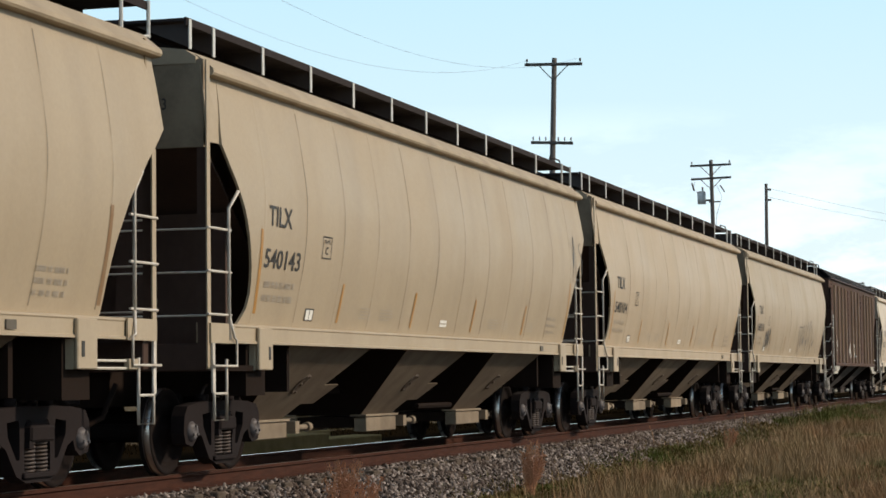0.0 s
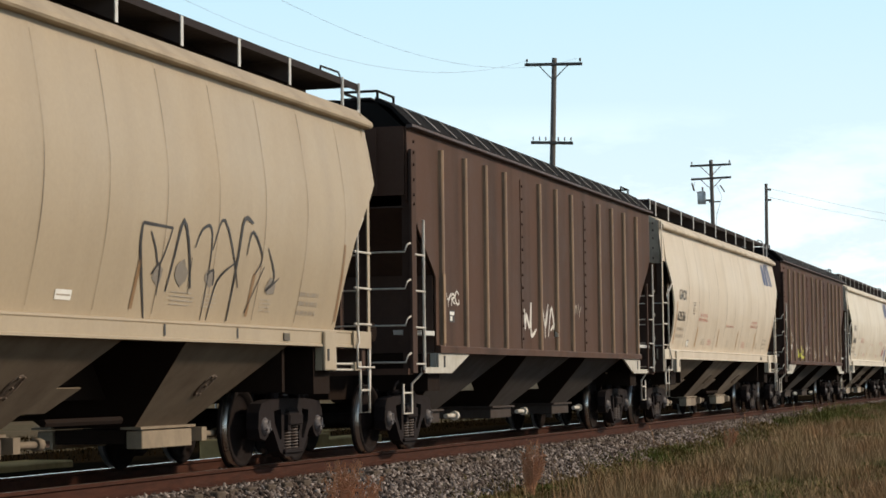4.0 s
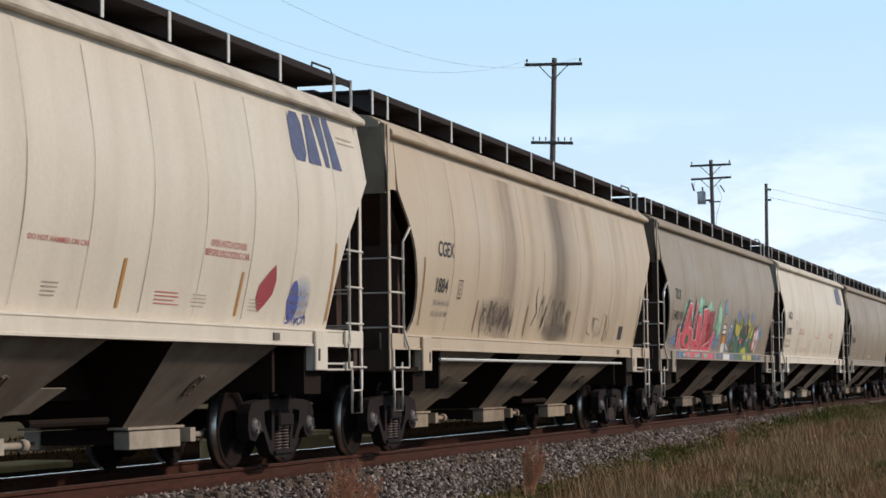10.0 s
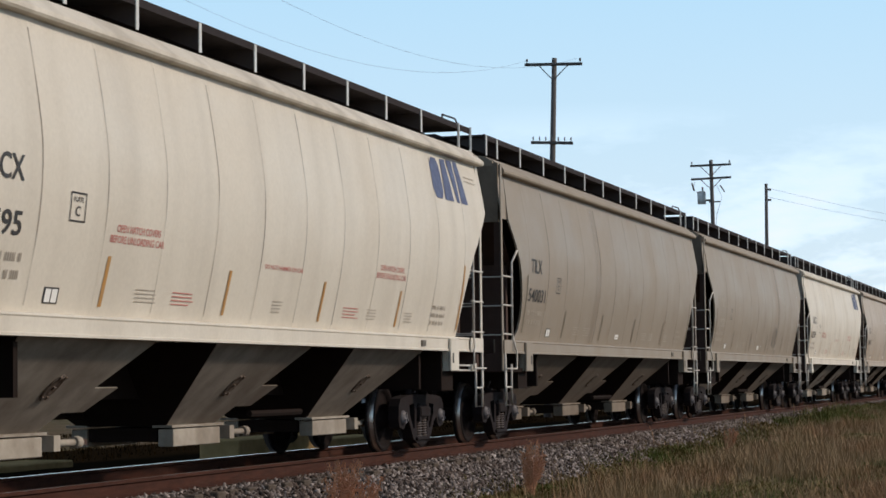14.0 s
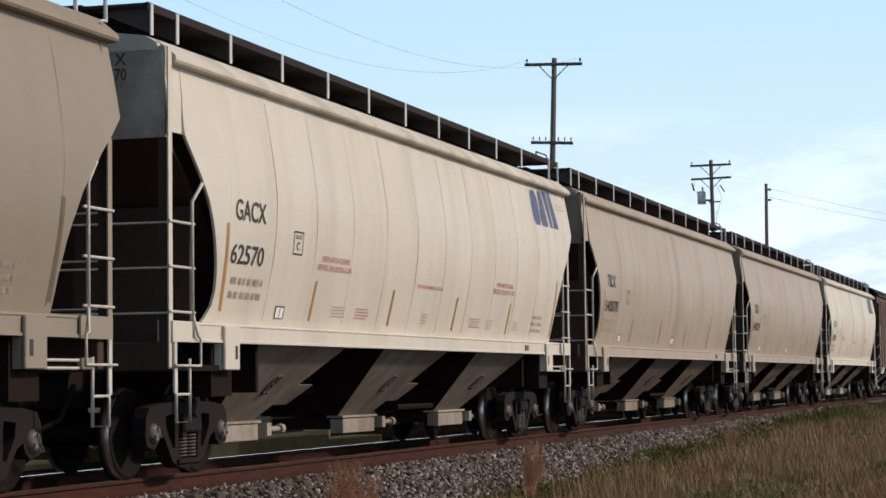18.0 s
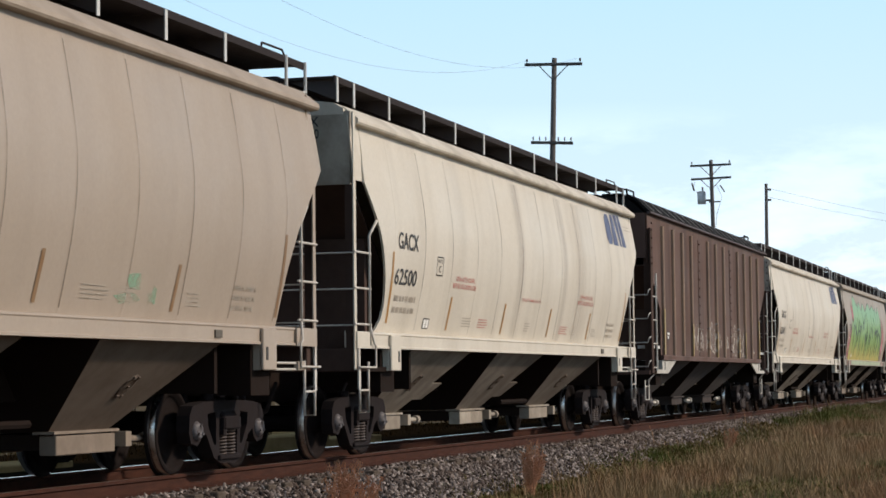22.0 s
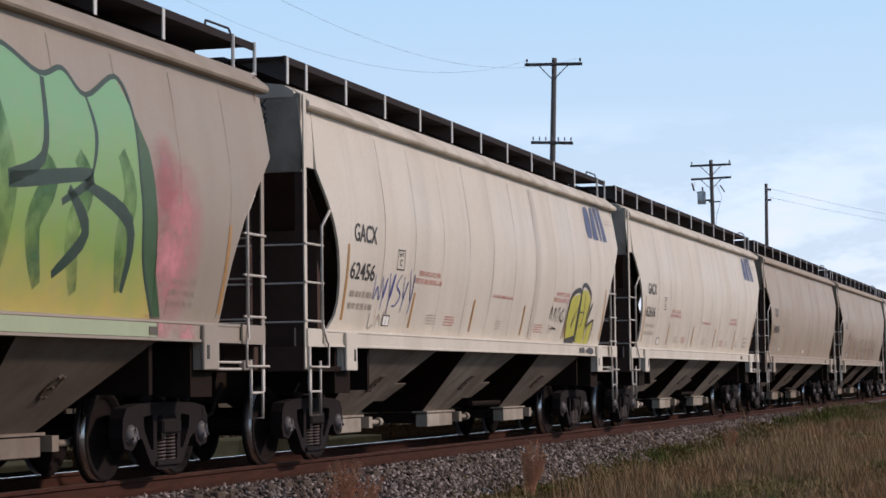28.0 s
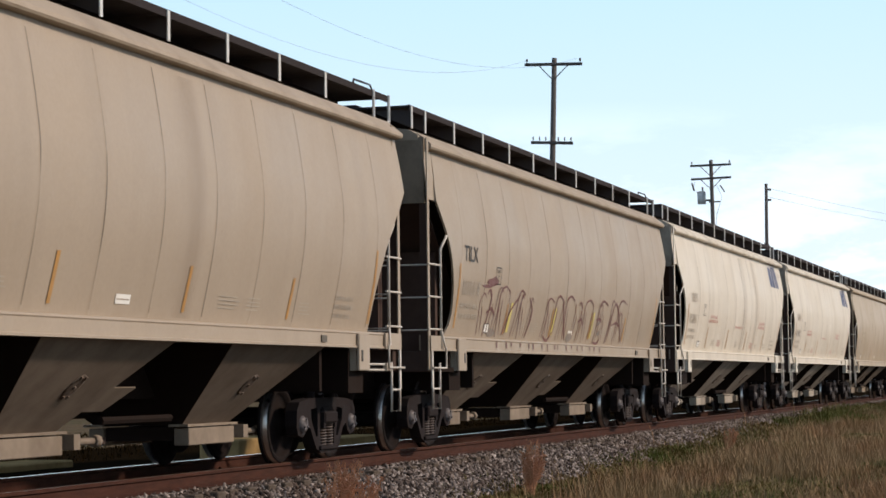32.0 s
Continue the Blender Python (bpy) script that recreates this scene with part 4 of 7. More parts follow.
def dock_weed(x, y, tall, stems, seed):
    """A dead dock plant: ribbed red-brown stems packed with seed husks."""
    rnd = random.Random(seed)
    base = height(x, y) - 0.03
    weed = thing("dock_weed", pose(x, y, base), "dead red-brown dock weed with seed spikes in grass", "weed", "dead weeds by the ballast")
    for i in range(stems):
        a, spread = rnd.uniform(0, 6.28), rnd.uniform(0.03, 0.24)
        h = tall * rnd.uniform(0.65, 1.0)
        foot = Vector((rnd.uniform(-0.05, 0.05), rnd.uniform(-0.05, 0.05), 0))
        tip = Vector((math.cos(a) * spread, math.sin(a) * spread, h))
        bm = tube(bm_new(), foot, tip, 0.006, 5, 0.003)
        for k in range(80):
            t = rnd.uniform(0.35, 1.0)
            p = foot.lerp(tip, t) + Vector((rnd.gauss(0, 0.02), rnd.gauss(0, 0.02), rnd.gauss(0, 0.012)))
            r = rnd.uniform(0.005, 0.011)
            vs = [bm.verts.new(p + Vector(o) * r) for o in ((1, 0, 0), (-0.5, 0.9, 0), (-0.5, -0.9, 0), (0, 0, 1.6), (0, 0, -1.2))]
            for q in ((0, 1, 3), (1, 2, 3), (2, 0, 3), (1, 0, 4), (2, 1, 4), (0, 2, 4)):
                bm.faces.new([vs[j] for j in q])
        part("stem", bm, M_DOCK, weed)
    return weed


for x, y, tall, stems, seed in ((23.15, 7.92, 0.66, 13, 1), (23.5, 7.82, 0.55, 9, 2), (22.9, 8.0, 0.48, 7, 6), (29.0, 7.28, 0.80, 14, 3), (29.35, 7.38, 0.55, 9, 4), (43.5, 6.95, 0.66, 9, 5)):
    dock_weed(x, y, tall, stems, seed)


def slab(x0, x1, y0, y1, top):
    bm = box(bm_new(), x0, x1, y0, y1, -0.75, top, 0.03)
    solid("concrete_slab", bm, M_CONCRETE, "low mossy concrete slab in grass beyond the track", "slab", "slabs beyond the track")


slab(42.9, 48.5, 17.0, 17.9, -0.20)
slab(48.6, 52.9, 17.15, 17.9, -0.35)
slab(50.8, 52.9, 18.5, 19.3, -0.22)
slab(32.5, 37.6, 18.2, 19.2, -0.42)


RIBS = (-6.78, -5.58, -4.46, -3.35, -1.15, 0.0, 1.15, 3.35, 4.46, 5.58, 6.78)


def brown_car():
    """The older flat-sided covered hopper with outside posts."""
    half = 8.28
    car = thing("hopper_car", Matrix(), "brown ribbed hopper car", "hopper car", "freight cars of the train")

    def add(name, bm, mat, parent=car, label=""):
        return part(name, bm, mat, parent, label)

    for s in (-1, 1):
        outline = [(-half, 4.31), (half, 4.31), (half, 3.30), (7.0, 2.38), (7.0, 1.37), (-7.0, 1.37), (-7.0, 2.38), (-half, 3.34)]
        side = add("side_sheet", prism(bm_new(), outline, "y", s * 1.50 - 0.012, s * 1.50 + 0.012), M_BROWN)
        for x in RIBS:
            bm = prism(bm_new(), [(x - 0.062, s * 1.513), (x - 0.046, s * 1.556), (x - 0.026, s * 1.574), (x + 0.026, s * 1.574), (x + 0.046, s * 1.556), (x + 0.062, s * 1.513)], "z", 1.43, 4.13)
            add("outside_post", bm, M_RIB, side)
        for x in (-2.25, 2.25):
            add("splice_strip", box(bm_new(), x - 0.06, x + 0.06, s * 1.518 - 0.006, s * 1.518 + 0.006, 1.45, 4.1), M_BROWN, side)
            bm = bm_new()
            for k in range(13):
                tube(bm, (x, s * 1.522, 1.6 + 0.2 * k), (x, s * 1.545, 1.6 + 0.2 * k), 0.02, 6)
            tagged(add("bolt_row", bm, M_END, side), kind="stuff")
        bm = prism(bm_new(), [(s * 1.48, 1.44), (s * 1.56, 1.44), (s * 1.575, 1.42), (s * 1.575, 1.335), (s * 1.48, 1.335)], "x", -7.0, 7.0)
        add("side_sill", bm, M_BROWN)
        bm = prism(bm_new(), [(s * 1.515, 4.285), (s * 1.58, 4.290), (s * 1.60, 4.302), (s * 1.60, 4.335), (s * 1.515, 4.335)], "x", -half - 0.02, half + 0.02)
        add("eave", bm, M_EAVE)
        # dark sloping roof edge with pale ribs
        bm = prism(bm_new(), [(s * 1.585, 4.340), (s * 1.32, 4.60), (s * 1.10, 4.715), (s * 1.10, 4.65), (s * 1.31, 4.55), (s * 1.50, 4.337)], "x", -half - 0.05, half + 0.05)
        edge = add("roof_edge", bm, M_ROOFDARK)
        for k in range(19):
            x = -7.85 + k * 0.872
            bm = plate(bm_new(), [(x - 0.055, s * 1.570, 4.362), (x + 0.055, s * 1.570, 4.362), (x + 0.045, s * 1.325, 4.602), (x - 0.045, s * 1.325, 4.602)], 0.014, (0, s * 0.7, 0.5))
            add("roof_rib", bm, M_ROOFRIB, edge)
        bm = box(bm_new(), -half + 0.2, half - 0.1, min(s * 0.55, s * 0.95), max(s * 0.55, s * 0.95), 4.71, 4.74)
        add("running_board", bm, M_GRATE)
        for e in (-1, 1):
            x = e * half
            bm = prism(bm_new(), [(e * 7.0, 1.332), (e * 5.40, 1.332), (e * 6.36, 1.06), (e * 7.0, 1.06)], "y", s * 1.525 - 0.015, s * 1.525 + 0.015)
            box(bm, min(e * 7.0, e * 6.95), max(e * 7.0, e * 6.95), min(s * 1.1, s * 1.50), max(s * 1.1, s * 1.50), 1.06, 1.335)
            b = add("bolster_bracket", bm, M_BRACKET, car, "dirty white bracket under the side sill")
            add("lift_slot", box(bm_new(), e * 6.72 - 0.035, e * 6.72 + 0.035, s * 1.543 - 0.003, s * 1.543 + 0.003, 1.14, 1.30), M_BLACKMARK, b)
            add("end_sill_plate", box(bm_new(), min(e * 7.0, e * 7.76), max(e * 7.0, e * 7.76), s * 1.53 - 0.012, s * 1.53 + 0.012, 1.06, 1.14), M_BRACKET)
            bm = box(bm_new(), x - 0.10 if e > 0 else x - 0.05, x - 0.02 if e > 0 else x + 0.15, s * 1.57 - 0.02, s * 1.57 + 0.02, 1.06, 4.0 if e < 0 else 3.3, 0.006)
            box(bm, x - e * 0.06 - 0.012, x - e * 0.06 + 0.012, min(s * 1.42, s * 1.56), max(s * 1.42, s * 1.56), 1.06, 4.0 if e < 0 else 3.3)
            post = add("corner_post", bm, M_END if e < 0 else M_BROWN)
            bm = bm_new()
            for z in (4.1, 3.96, 3.8, 3.6, 3.4, 3.28):
                tube(bm, (x - e * 0.04, s * 1.585, z), (x - e * 0.04, s * 1.61, z), 0.022, 6)
            tagged(add("post_bolts", bm, M_END, post), kind="stuff")
            # ladder
            d = -e
            bm = tube(bm_new(), (e * (8.17 if e > 0 else 7.81), s * 1.585, 3.26 if e > 0 else 3.1), (e * (8.17 if e > 0 else 7.81), s * 1.585, 1.10), 0.02, 6)
            lad = add("ladder", bm, M_GRAB)
            add("stile", box(bm_new(), e * 7.74 - 0.04, e * 7.74 + 0.04, s * 1.55 - 0.012, s * 1.55 + 0.012, 1.06, 2.85), M_END, lad)
            for z in (2.62, 2.14, 1.66, 1.18):
                add("rung", tube(bm_new(), (e * 8.20, s * 1.585, z), (e * 7.76, s * 1.585, z), 0.014, 6), M_GRAB, lad)
            bm = pipe(bm_new(), [(e * 7.68, s * 1.55, 1.10), (e * 7.72, s * 1.50, 1.04), (e * 7.80, s * 1.40, 0.92), (e * 7.80, s * 1.40, 0.53), (e * 8.18, s * 1.40, 0.53), (e * 8.18, s * 1.40, 0.92)], 0.016)
            add("sill_step", bm, M_GRAB, lad)
            add("tread", tube(bm_new(), (e * 7.80, s * 1.40, 0.80), (e * 8.18, s * 1.40, 0.80), 0.013, 6), M_GRAB, lad)
            add("step_plate", box(bm_new(), min(x + d * 0.16, x + d * 1.2), max(x + d * 0.16, x + d * 1.2), s * 1.36 - 0.15, s * 1.40 + 0.15, 1.57, 1.63), M_GALV, lad)
    add("roof", prism(bm_new(), [(-1.48, 4.29), (-1.12, 4.63), (-0.5, 4.70), (0.5, 4.70), (1.12, 4.63), (1.48, 4.29)], "x", -half, half), M_ROOFDARK)
    hatch = add("hatch_cover", prism(bm_new(), [(-0.4, 4.67), (-0.36, 4.77), (0.36, 4.77), (0.4, 4.67)], "x", -half + 0.6, half - 0.6), M_ROOFDARK)
    for e in (-1, 1):
        x = e * half
        add("end_sheet", box(bm_new(), x - 0.02, x + 0.02, -1.48, 1.48, 3.40, 4.31), M_BROWN)
        for y in (-1.0, 1.0):
            bm = prism(bm_new(), [(y - 0.11, 4.29), (y + 0.11, 4.29), (y + 0.11, 3.42), (y - 0.11, 3.42)], "x", min(x + e * 0.022, x + e * 0.07), max(x + e * 0.022, x + e * 0.07))
            add("end_stiffener", bm, M_BROWN)
        bm = plate(bm_new(), [(x - e * 0.03, -1.46, 3.24), (x - e * 0.03, 1.46, 3.24), (x - e * 2.9, 1.46, 1.34), (x - e * 2.9, -1.46, 1.34)], 0.03, (-e, 0, 1))
        add("slope_sheet", bm, M_END)
        add("end_bulkhead", box(bm_new(), min(x - e * 1.26, x - e * 1.32), max(x - e * 1.26, x - e * 1.32), -1.47, 1.47, 1.34, 2.4), M_END)
        for y in (-0.5, 0.5):
            add("end_post", box(bm_new(), min(x, x - e * 0.14), max(x, x - e * 0.14), y - 0.07, y + 0.07, 1.1, 3.4), M_END)
        add("end_sill", box(bm_new(), min(x - e * 0.1, x + e * 0.12), max(x - e * 0.1, x + e * 0.12), -1.54, 1.54, 1.04, 1.12), M_BROWN)
        for z in (2.64, 2.16, 1.68, 1.20):
            bm = pipe(bm_new(), [(x + e * 0.08, -1.57, z + 0.12), (x + e * 0.19, -1.56, z + 0.09), (x + e * 0.19, -1.53, z), (x + e * 0.19, -1.0, z), (x + e * 0.02, -0.98, z)], 0.013)
            add("end_grab_iron", bm, M_GRAB)
        bm = box(bm_new(), min(x, x + e * 0.6), max(x, x + e * 0.6), -0.12, 0.12, 0.74, 0.95, 0.02)
        box(bm, min(x + e * 0.50, x + e * 0.83), max(x + e * 0.50, x + e * 0.83), -0.17, 0.17, 0.70, 0.99, 0.03)
        add("coupler", bm, M_TRUCK)
        add("draft_sill", box(bm_new(), min(x - e * 0.1, x - e * 3.0), max(x - e * 0.1, x - e * 3.0), -0.35, 0.35, 0.72, 1.2), M_BAYEND)
        add("body_bolster", box(bm_new(), e * 6.85 - 0.28, e * 6.85 + 0.28, -1.42, 1.42, 0.82, 1.33), M_BAYEND)
        add("brake_cylinder", tube(bm_new(), (x - e * 0.55, -0.4, 1.62), (x - e * 0.55, -0.85, 1.62), 0.13, 14), M_BAYEND)
        for s in (-1, 1):
            bm = pipe(bm_new(), [(x - e * 0.05, s * 1.1, 4.45), (x - e * 0.05, s * 1.1, 4.80), (x - e * 0.75, s * 1.1, 4.80), (x - e * 0.75, s * 1.1, 4.5)], 0.02)
            pipe(bm, [(x - e * 0.05, s * 1.1, 4.80), (x - e * 0.05, s * 0.6, 4.80), (x - e * 0.75, s * 0.6, 4.80)], 0.02)
            add("roof_handrail", bm, M_ROOFDARK)
    for i in (-1, 0, 1):
        c = i * 4.3
        for s in (-1, 1):
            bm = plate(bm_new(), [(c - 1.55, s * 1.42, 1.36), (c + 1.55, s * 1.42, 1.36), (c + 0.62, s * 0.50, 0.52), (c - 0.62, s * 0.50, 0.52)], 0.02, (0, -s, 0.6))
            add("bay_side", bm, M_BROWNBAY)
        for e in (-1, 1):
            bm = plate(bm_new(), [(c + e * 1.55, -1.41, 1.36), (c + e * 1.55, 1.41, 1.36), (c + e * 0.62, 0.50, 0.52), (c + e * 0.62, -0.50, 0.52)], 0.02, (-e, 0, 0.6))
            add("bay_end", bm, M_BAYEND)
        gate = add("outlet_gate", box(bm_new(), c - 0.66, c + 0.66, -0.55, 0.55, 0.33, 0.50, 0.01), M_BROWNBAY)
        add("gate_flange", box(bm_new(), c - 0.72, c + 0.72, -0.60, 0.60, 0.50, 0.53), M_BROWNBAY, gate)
        for s in (-1, 1):
            bm = tube(bm_new(), (c + 0.75, s * 0.62, 0.42), (c + 1.25, s * 0.62, 0.42), 0.035, 8)
            tube(bm, (c + 1.2, s * 0.62, 0.42), (c + 1.3, s * 0.62, 0.42), 0.07, 8)
            add("gate_shaft", bm, M_GRAB, gate)
    for c in (-2.15, 2.15):
        for s in (-1, 1):
            bm = plate(bm_new(), [(c - 0.6, s * 0.60, 0.80), (c + 0.30, s * 0.60, 0.80), (c + 0.0, s * 0.60, 1.02), (c - 0.2, s * 0.60, 1.02)], 0.02, (0, -s, 0))
            add("ridge_plate", bm, M_RIDGE)
    add("centre_sill", box(bm_new(), -6.2, 6.2, -0.33, 0.33, 0.80, 1.25), M_BAYEND)
    add("brake_pipe", tube(bm_new(), (-6.0, 0.42, 0.62), (6.0, 0.42, 0.62), 0.035, 6), M_BAYEND)
    for x, flip in ((-6.9, False), (6.9, True)):
        build_truck(car, x, flip)
    return car


def worn_post():
    s = Shade("worn_post_paint", 0.6)
    n = s.noise(1.4, 5, 0.6, (1, 1, 0.5))
    c = s.mix(s.span(n, 0.3, 0.7, 0.16, 0.50), s.tint(), (0.42, 0.265, 0.14))
    c = s.mix(s.span(s.noise(25, 4), 0.55, 0.8, 0, 0.4), c, (0.07, 0.045, 0.03))
    return s.base(c).mat


M_ROOFDARK = plain("tarred_roof", (0.012, 0.011, 0.011), 0.95, amount=0.3, dirt=(0.02, 0.016, 0.015), spec=0.08)
M_RIB = worn_post()
M_EAVE = plain("worn_eave_paint", (0.085, 0.064, 0.066), 0.6, 0.0, (0.16, 0.125, 0.12), 0.5, 3, spec=0.25)
M_ROOFRIB = plain("roof_rib_grey", (0.22, 0.205, 0.20), 0.8, amount=0.6, dirt=(0.03, 0.027, 0.027), scale=5.0, spec=0.15)
M_BRACKET = plain("dirty_white_paint", (0.52, 0.50, 0.45), 0.6, 0.0, (0.28, 0.22, 0.16), 0.5, 6)
M_RIDGE = plain("dusty_ridge_plate", (0.50, 0.385, 0.27), 0.8, 0.0, (0.26, 0.19, 0.13), 0.5, 4, spec=0.15)
M_BROWNBAY = plain("dark_brown_bay", (0.035, 0.024, 0.021), 0.85, 0.0, (0.052, 0.036, 0.030), 0.5, 3)


# ---------------------------------------------------------------- stencils and sprayed paint on the car sides
def gradient_mat(name, low, mid, high, z0, z1, z2):
    s = Shade(name, 0.5)
    sep = s.t.nodes.new("ShaderNodeSeparateXYZ")
    s.link(s.coord, sep.inputs["Vector"])
    wob = s.span(s.noise(0.9, 3), 0.3, 0.7, -0.25, 0.25)
    add = s.t.nodes.new("ShaderNodeMath")
    s.link(sep.outputs["Z"], add.inputs[0])
    s.link(wob, add.inputs[1])
    c = s.mix(s.span(add.outputs["Value"], z0, z1), low, mid)
    c = s.mix(s.span(add.outputs["Value"], z1, z2), c, high)
    c = s.mix(s.span(s.noise(7, 5), 0.45, 0.75, 0, 0.25), c, (0.3, 0.28, 0.22))
    return s.base(c).mat


def spray(name, colour, amount=0.22):
    return plain(name, colour, 0.5, 0.0, tuple(0.55 * v + 0.1 for v in colour), amount, 4.0, 0.05)


def sheer(name, colour, cover, scale=5.0, stretch=None):
    """Thin overspray or soot: lets the paint below show through."""
    s = Shade(name, 0.7)
    s.base(colour)
    n = s.noise(scale, 5, 0.6, stretch)
    s.link(s.span(n, 0.35, 0.68, 0.0, cover), s.bsdf.inputs["Alpha"])
    return s.mat


def soft(name, colour, cover, across, scale=4.0, stretch=None):
    """Overspray or soot that fades towards its rim (across: along x alone)."""
    s = Shade(name, 0.7)
    s.base(colour)
    gen = s.t.nodes.new("ShaderNodeTexCoord").outputs["Generated"]
    mp = s.t.nodes.new("ShaderNodeMapping")
    mp.inputs["Location"].default_value = (-1, 0, 0 if across else -1)
    mp.inputs["Scale"].default_value = (2, 0, 0 if across else 2)
    s.link(gen, mp.inputs["Vector"])
    length = s.t.nodes.new("ShaderNodeVectorMath")
    length.operation = "LENGTH"
    s.link(mp.outputs["Vector"], length.inputs[0])
    rim_fade = s.span(length.outputs["Value"], 0.25, 1.0, 1.0, 0.0)
    n = s.span(s.noise(scale, 5, 0.6, stretch), 0.3, 0.65, 0.35, 1.0)
    mul = s.t.nodes.new("ShaderNodeMath")
    mul.operation = "MULTIPLY"
    s.link(rim_fade, mul.inputs[0])
    s.link(n, mul.inputs[1])
    s.link(s.span(mul.outputs["Value"], 0, 1, 0, cover), s.bsdf.inputs["Alpha"])
    return s.mat


M_SPRAYBLACK = spray("black_spray", (0.03, 0.025, 0.025), 0.3)
M_SPRAYGREY = spray("grey_spray", (0.22, 0.19, 0.16), 0.4)
M_SPRAYWHITE = spray("white_spray", (0.66, 0.63, 0.58), 0.35)
M_CHALK = sheer("chalky_spray", (0.58, 0.52, 0.46), 1.0, 4.0)
M_SPRAYRED = spray("red_spray", (0.60, 0.075, 0.108))
M_DARKRED = spray("dark_red_spray", (0.30, 0.035, 0.05))
M_SPRAYPINK = sheer("pink_overspray", (0.62, 0.27, 0.29), 0.9, 2.5)
M_SPRAYTEAL = spray("teal_spray", (0.16, 0.38, 0.27), 0.3)
M_SPRAYMINT = spray("mint_spray", (0.30, 0.55, 0.42))
M_SPRAYBLUE = sheer("blue_overspray", (0.16, 0.24, 0.44), 0.9, 2.5)
M_TAGBLUE = spray("blue_spray", (0.07, 0.09, 0.30))
M_SPRAYDEEP = spray("deep_green_spray", (0.018, 0.045, 0.030))
M_CAPBLUE = spray("light_blue_spray", (0.12, 0.26, 0.46))
M_SPRAYSEA = spray("sea_green_spray", (0.045, 0.15, 0.105), 0.35)
M_SPRAYGREEN = spray("dark_green_spray", (0.035, 0.095, 0.032), 0.35)
M_SHADEGREEN = sheer("green_shading", (0.05, 0.15, 0.06), 0.8, 1.6)
M_PALEFOOT = spray("pale_green_foot", (0.36, 0.42, 0.26), 0.3)
M_SPRAYLIME = spray("lime_spray", (0.46, 0.44, 0.05), 0.3)
M_SPRAYYELLOW = spray("yellow_spray", (0.52, 0.44, 0.12))
M_SPRAYORANGE = spray("orange_spray", (0.45, 0.15, 0.04))
M_MAROON = spray("maroon_spray", (0.15, 0.05, 0.045), 0.4)
M_FADEGREEN = gradient_mat("green_to_yellow_spray", (0.45, 0.38, 0.10), (0.22, 0.345, 0.075), (0.17, 0.37, 0.19), 1.65, 2.25, 3.4)
M_SOOT = soft("soot_streak", (0.11, 0.082, 0.062), 0.31, True, 1.0, (3.0, 1.0, 0.15))
M_DUSTSTREAK = soft("dust_streak", (0.17, 0.115, 0.085), 0.16, True, 1.0, (3.0, 1.0, 0.15))
M_SPARKLE = soft("white_mist", (0.8, 0.8, 0.78), 0.95, False)
M_HAZEBLUE = soft("blue_mist", (0.17, 0.27, 0.50), 0.8, False)
M_WHITEHAZE = soft("white_halo", (0.5, 0.45, 0.40), 0.22, False)
M_SMUDGE = sheer("smudged_spray", (0.10, 0.08, 0.07), 1.1, 4.0)
M_MINTFADE = sheer("pale_green_spray", (0.24, 0.44, 0.30), 0.9, 3.0)
M_LEMON = spray("lemon_spray", (0.58, 0.54, 0.06), 0.15)
M_STAIN = spray("ochre_stain", (0.36, 0.24, 0.075), 0.5)
M_HAZEPINK = soft("pink_mist", (0.62, 0.25, 0.28), 0.95, False)
M_HAZEGREY = soft("grey_mist", (0.16, 0.13, 0.11), 0.8, False)


def foot(z):
    """The curved side down to the sheet's foot, then the sill's face."""
    return 1.535 if z < 1.545 else belly(z)


def flat_side(z):
    return 1.5135


def ribbed(x):
    """The brown car's side: flat sheet with shallow posts."""
    d = min(abs(x - r) for r in RIBS)
    return 1.5705 if d <= 0.055 else 1.5135 + 0.057 * max(0.0, (0.07 - d) / 0.015)


def wrap(bm, surface, lift):
    """Lay a flat figure onto the car's side."""
    lift = 0.0042 + (lift - 0.012) * 0.45 if lift > 0.010 else 0.0042 + lift * 0.3
    low, high = min(v.co.z for v in bm.verts), max(v.co.z for v in bm.verts)
    west, east = min(v.co.x for v in bm.verts), max(v.co.x for v in bm.verts)
    if surface is flat_side:
        cuts = [((x + d, 0, 0), (1, 0, 0)) for x in RIBS for d in (-0.07, -0.055, 0.055, 0.07) if west < x + d < east]
    else:
        cuts = [((0, 0, z), (0, 0, 1)) for z in [1.545] + [z for _, z in SIDE[1:-1]] if low < z < high]
    for co, no in cuts:
        bmesh.ops.bisect_plane(bm, geom=bm.verts[:] + bm.edges[:] + bm.faces[:], plane_co=co, plane_no=no)
    for v in bm.verts:
        v.co.y = -((ribbed(v.co.x) if surface is flat_side else surface(v.co.z)) + lift)
    bmesh.ops.recalc_face_normals(bm, faces=bm.faces[:])
    return bm


SHARED = {}


def decal(parent, name, polys, mat, lift=0.013, surface=belly, label=""):
    key = (repr(polys), mat.name, lift, surface(1.55))
    if key in SHARED:
        return part(name, SHARED[key], None, parent, label)
    bm = bm_new()
    for poly in polys:
        try:
            bm.faces.new([bm.verts.new((x, 0, z)) for x, z in poly])
        except ValueError:
            pass
    bmesh.ops.triangulate(bm, faces=bm.faces[:])
    SHARED[key] = mesh_of(name, wrap(bm, surface, lift), mat)
    return part(name, SHARED[key], None, parent, label)


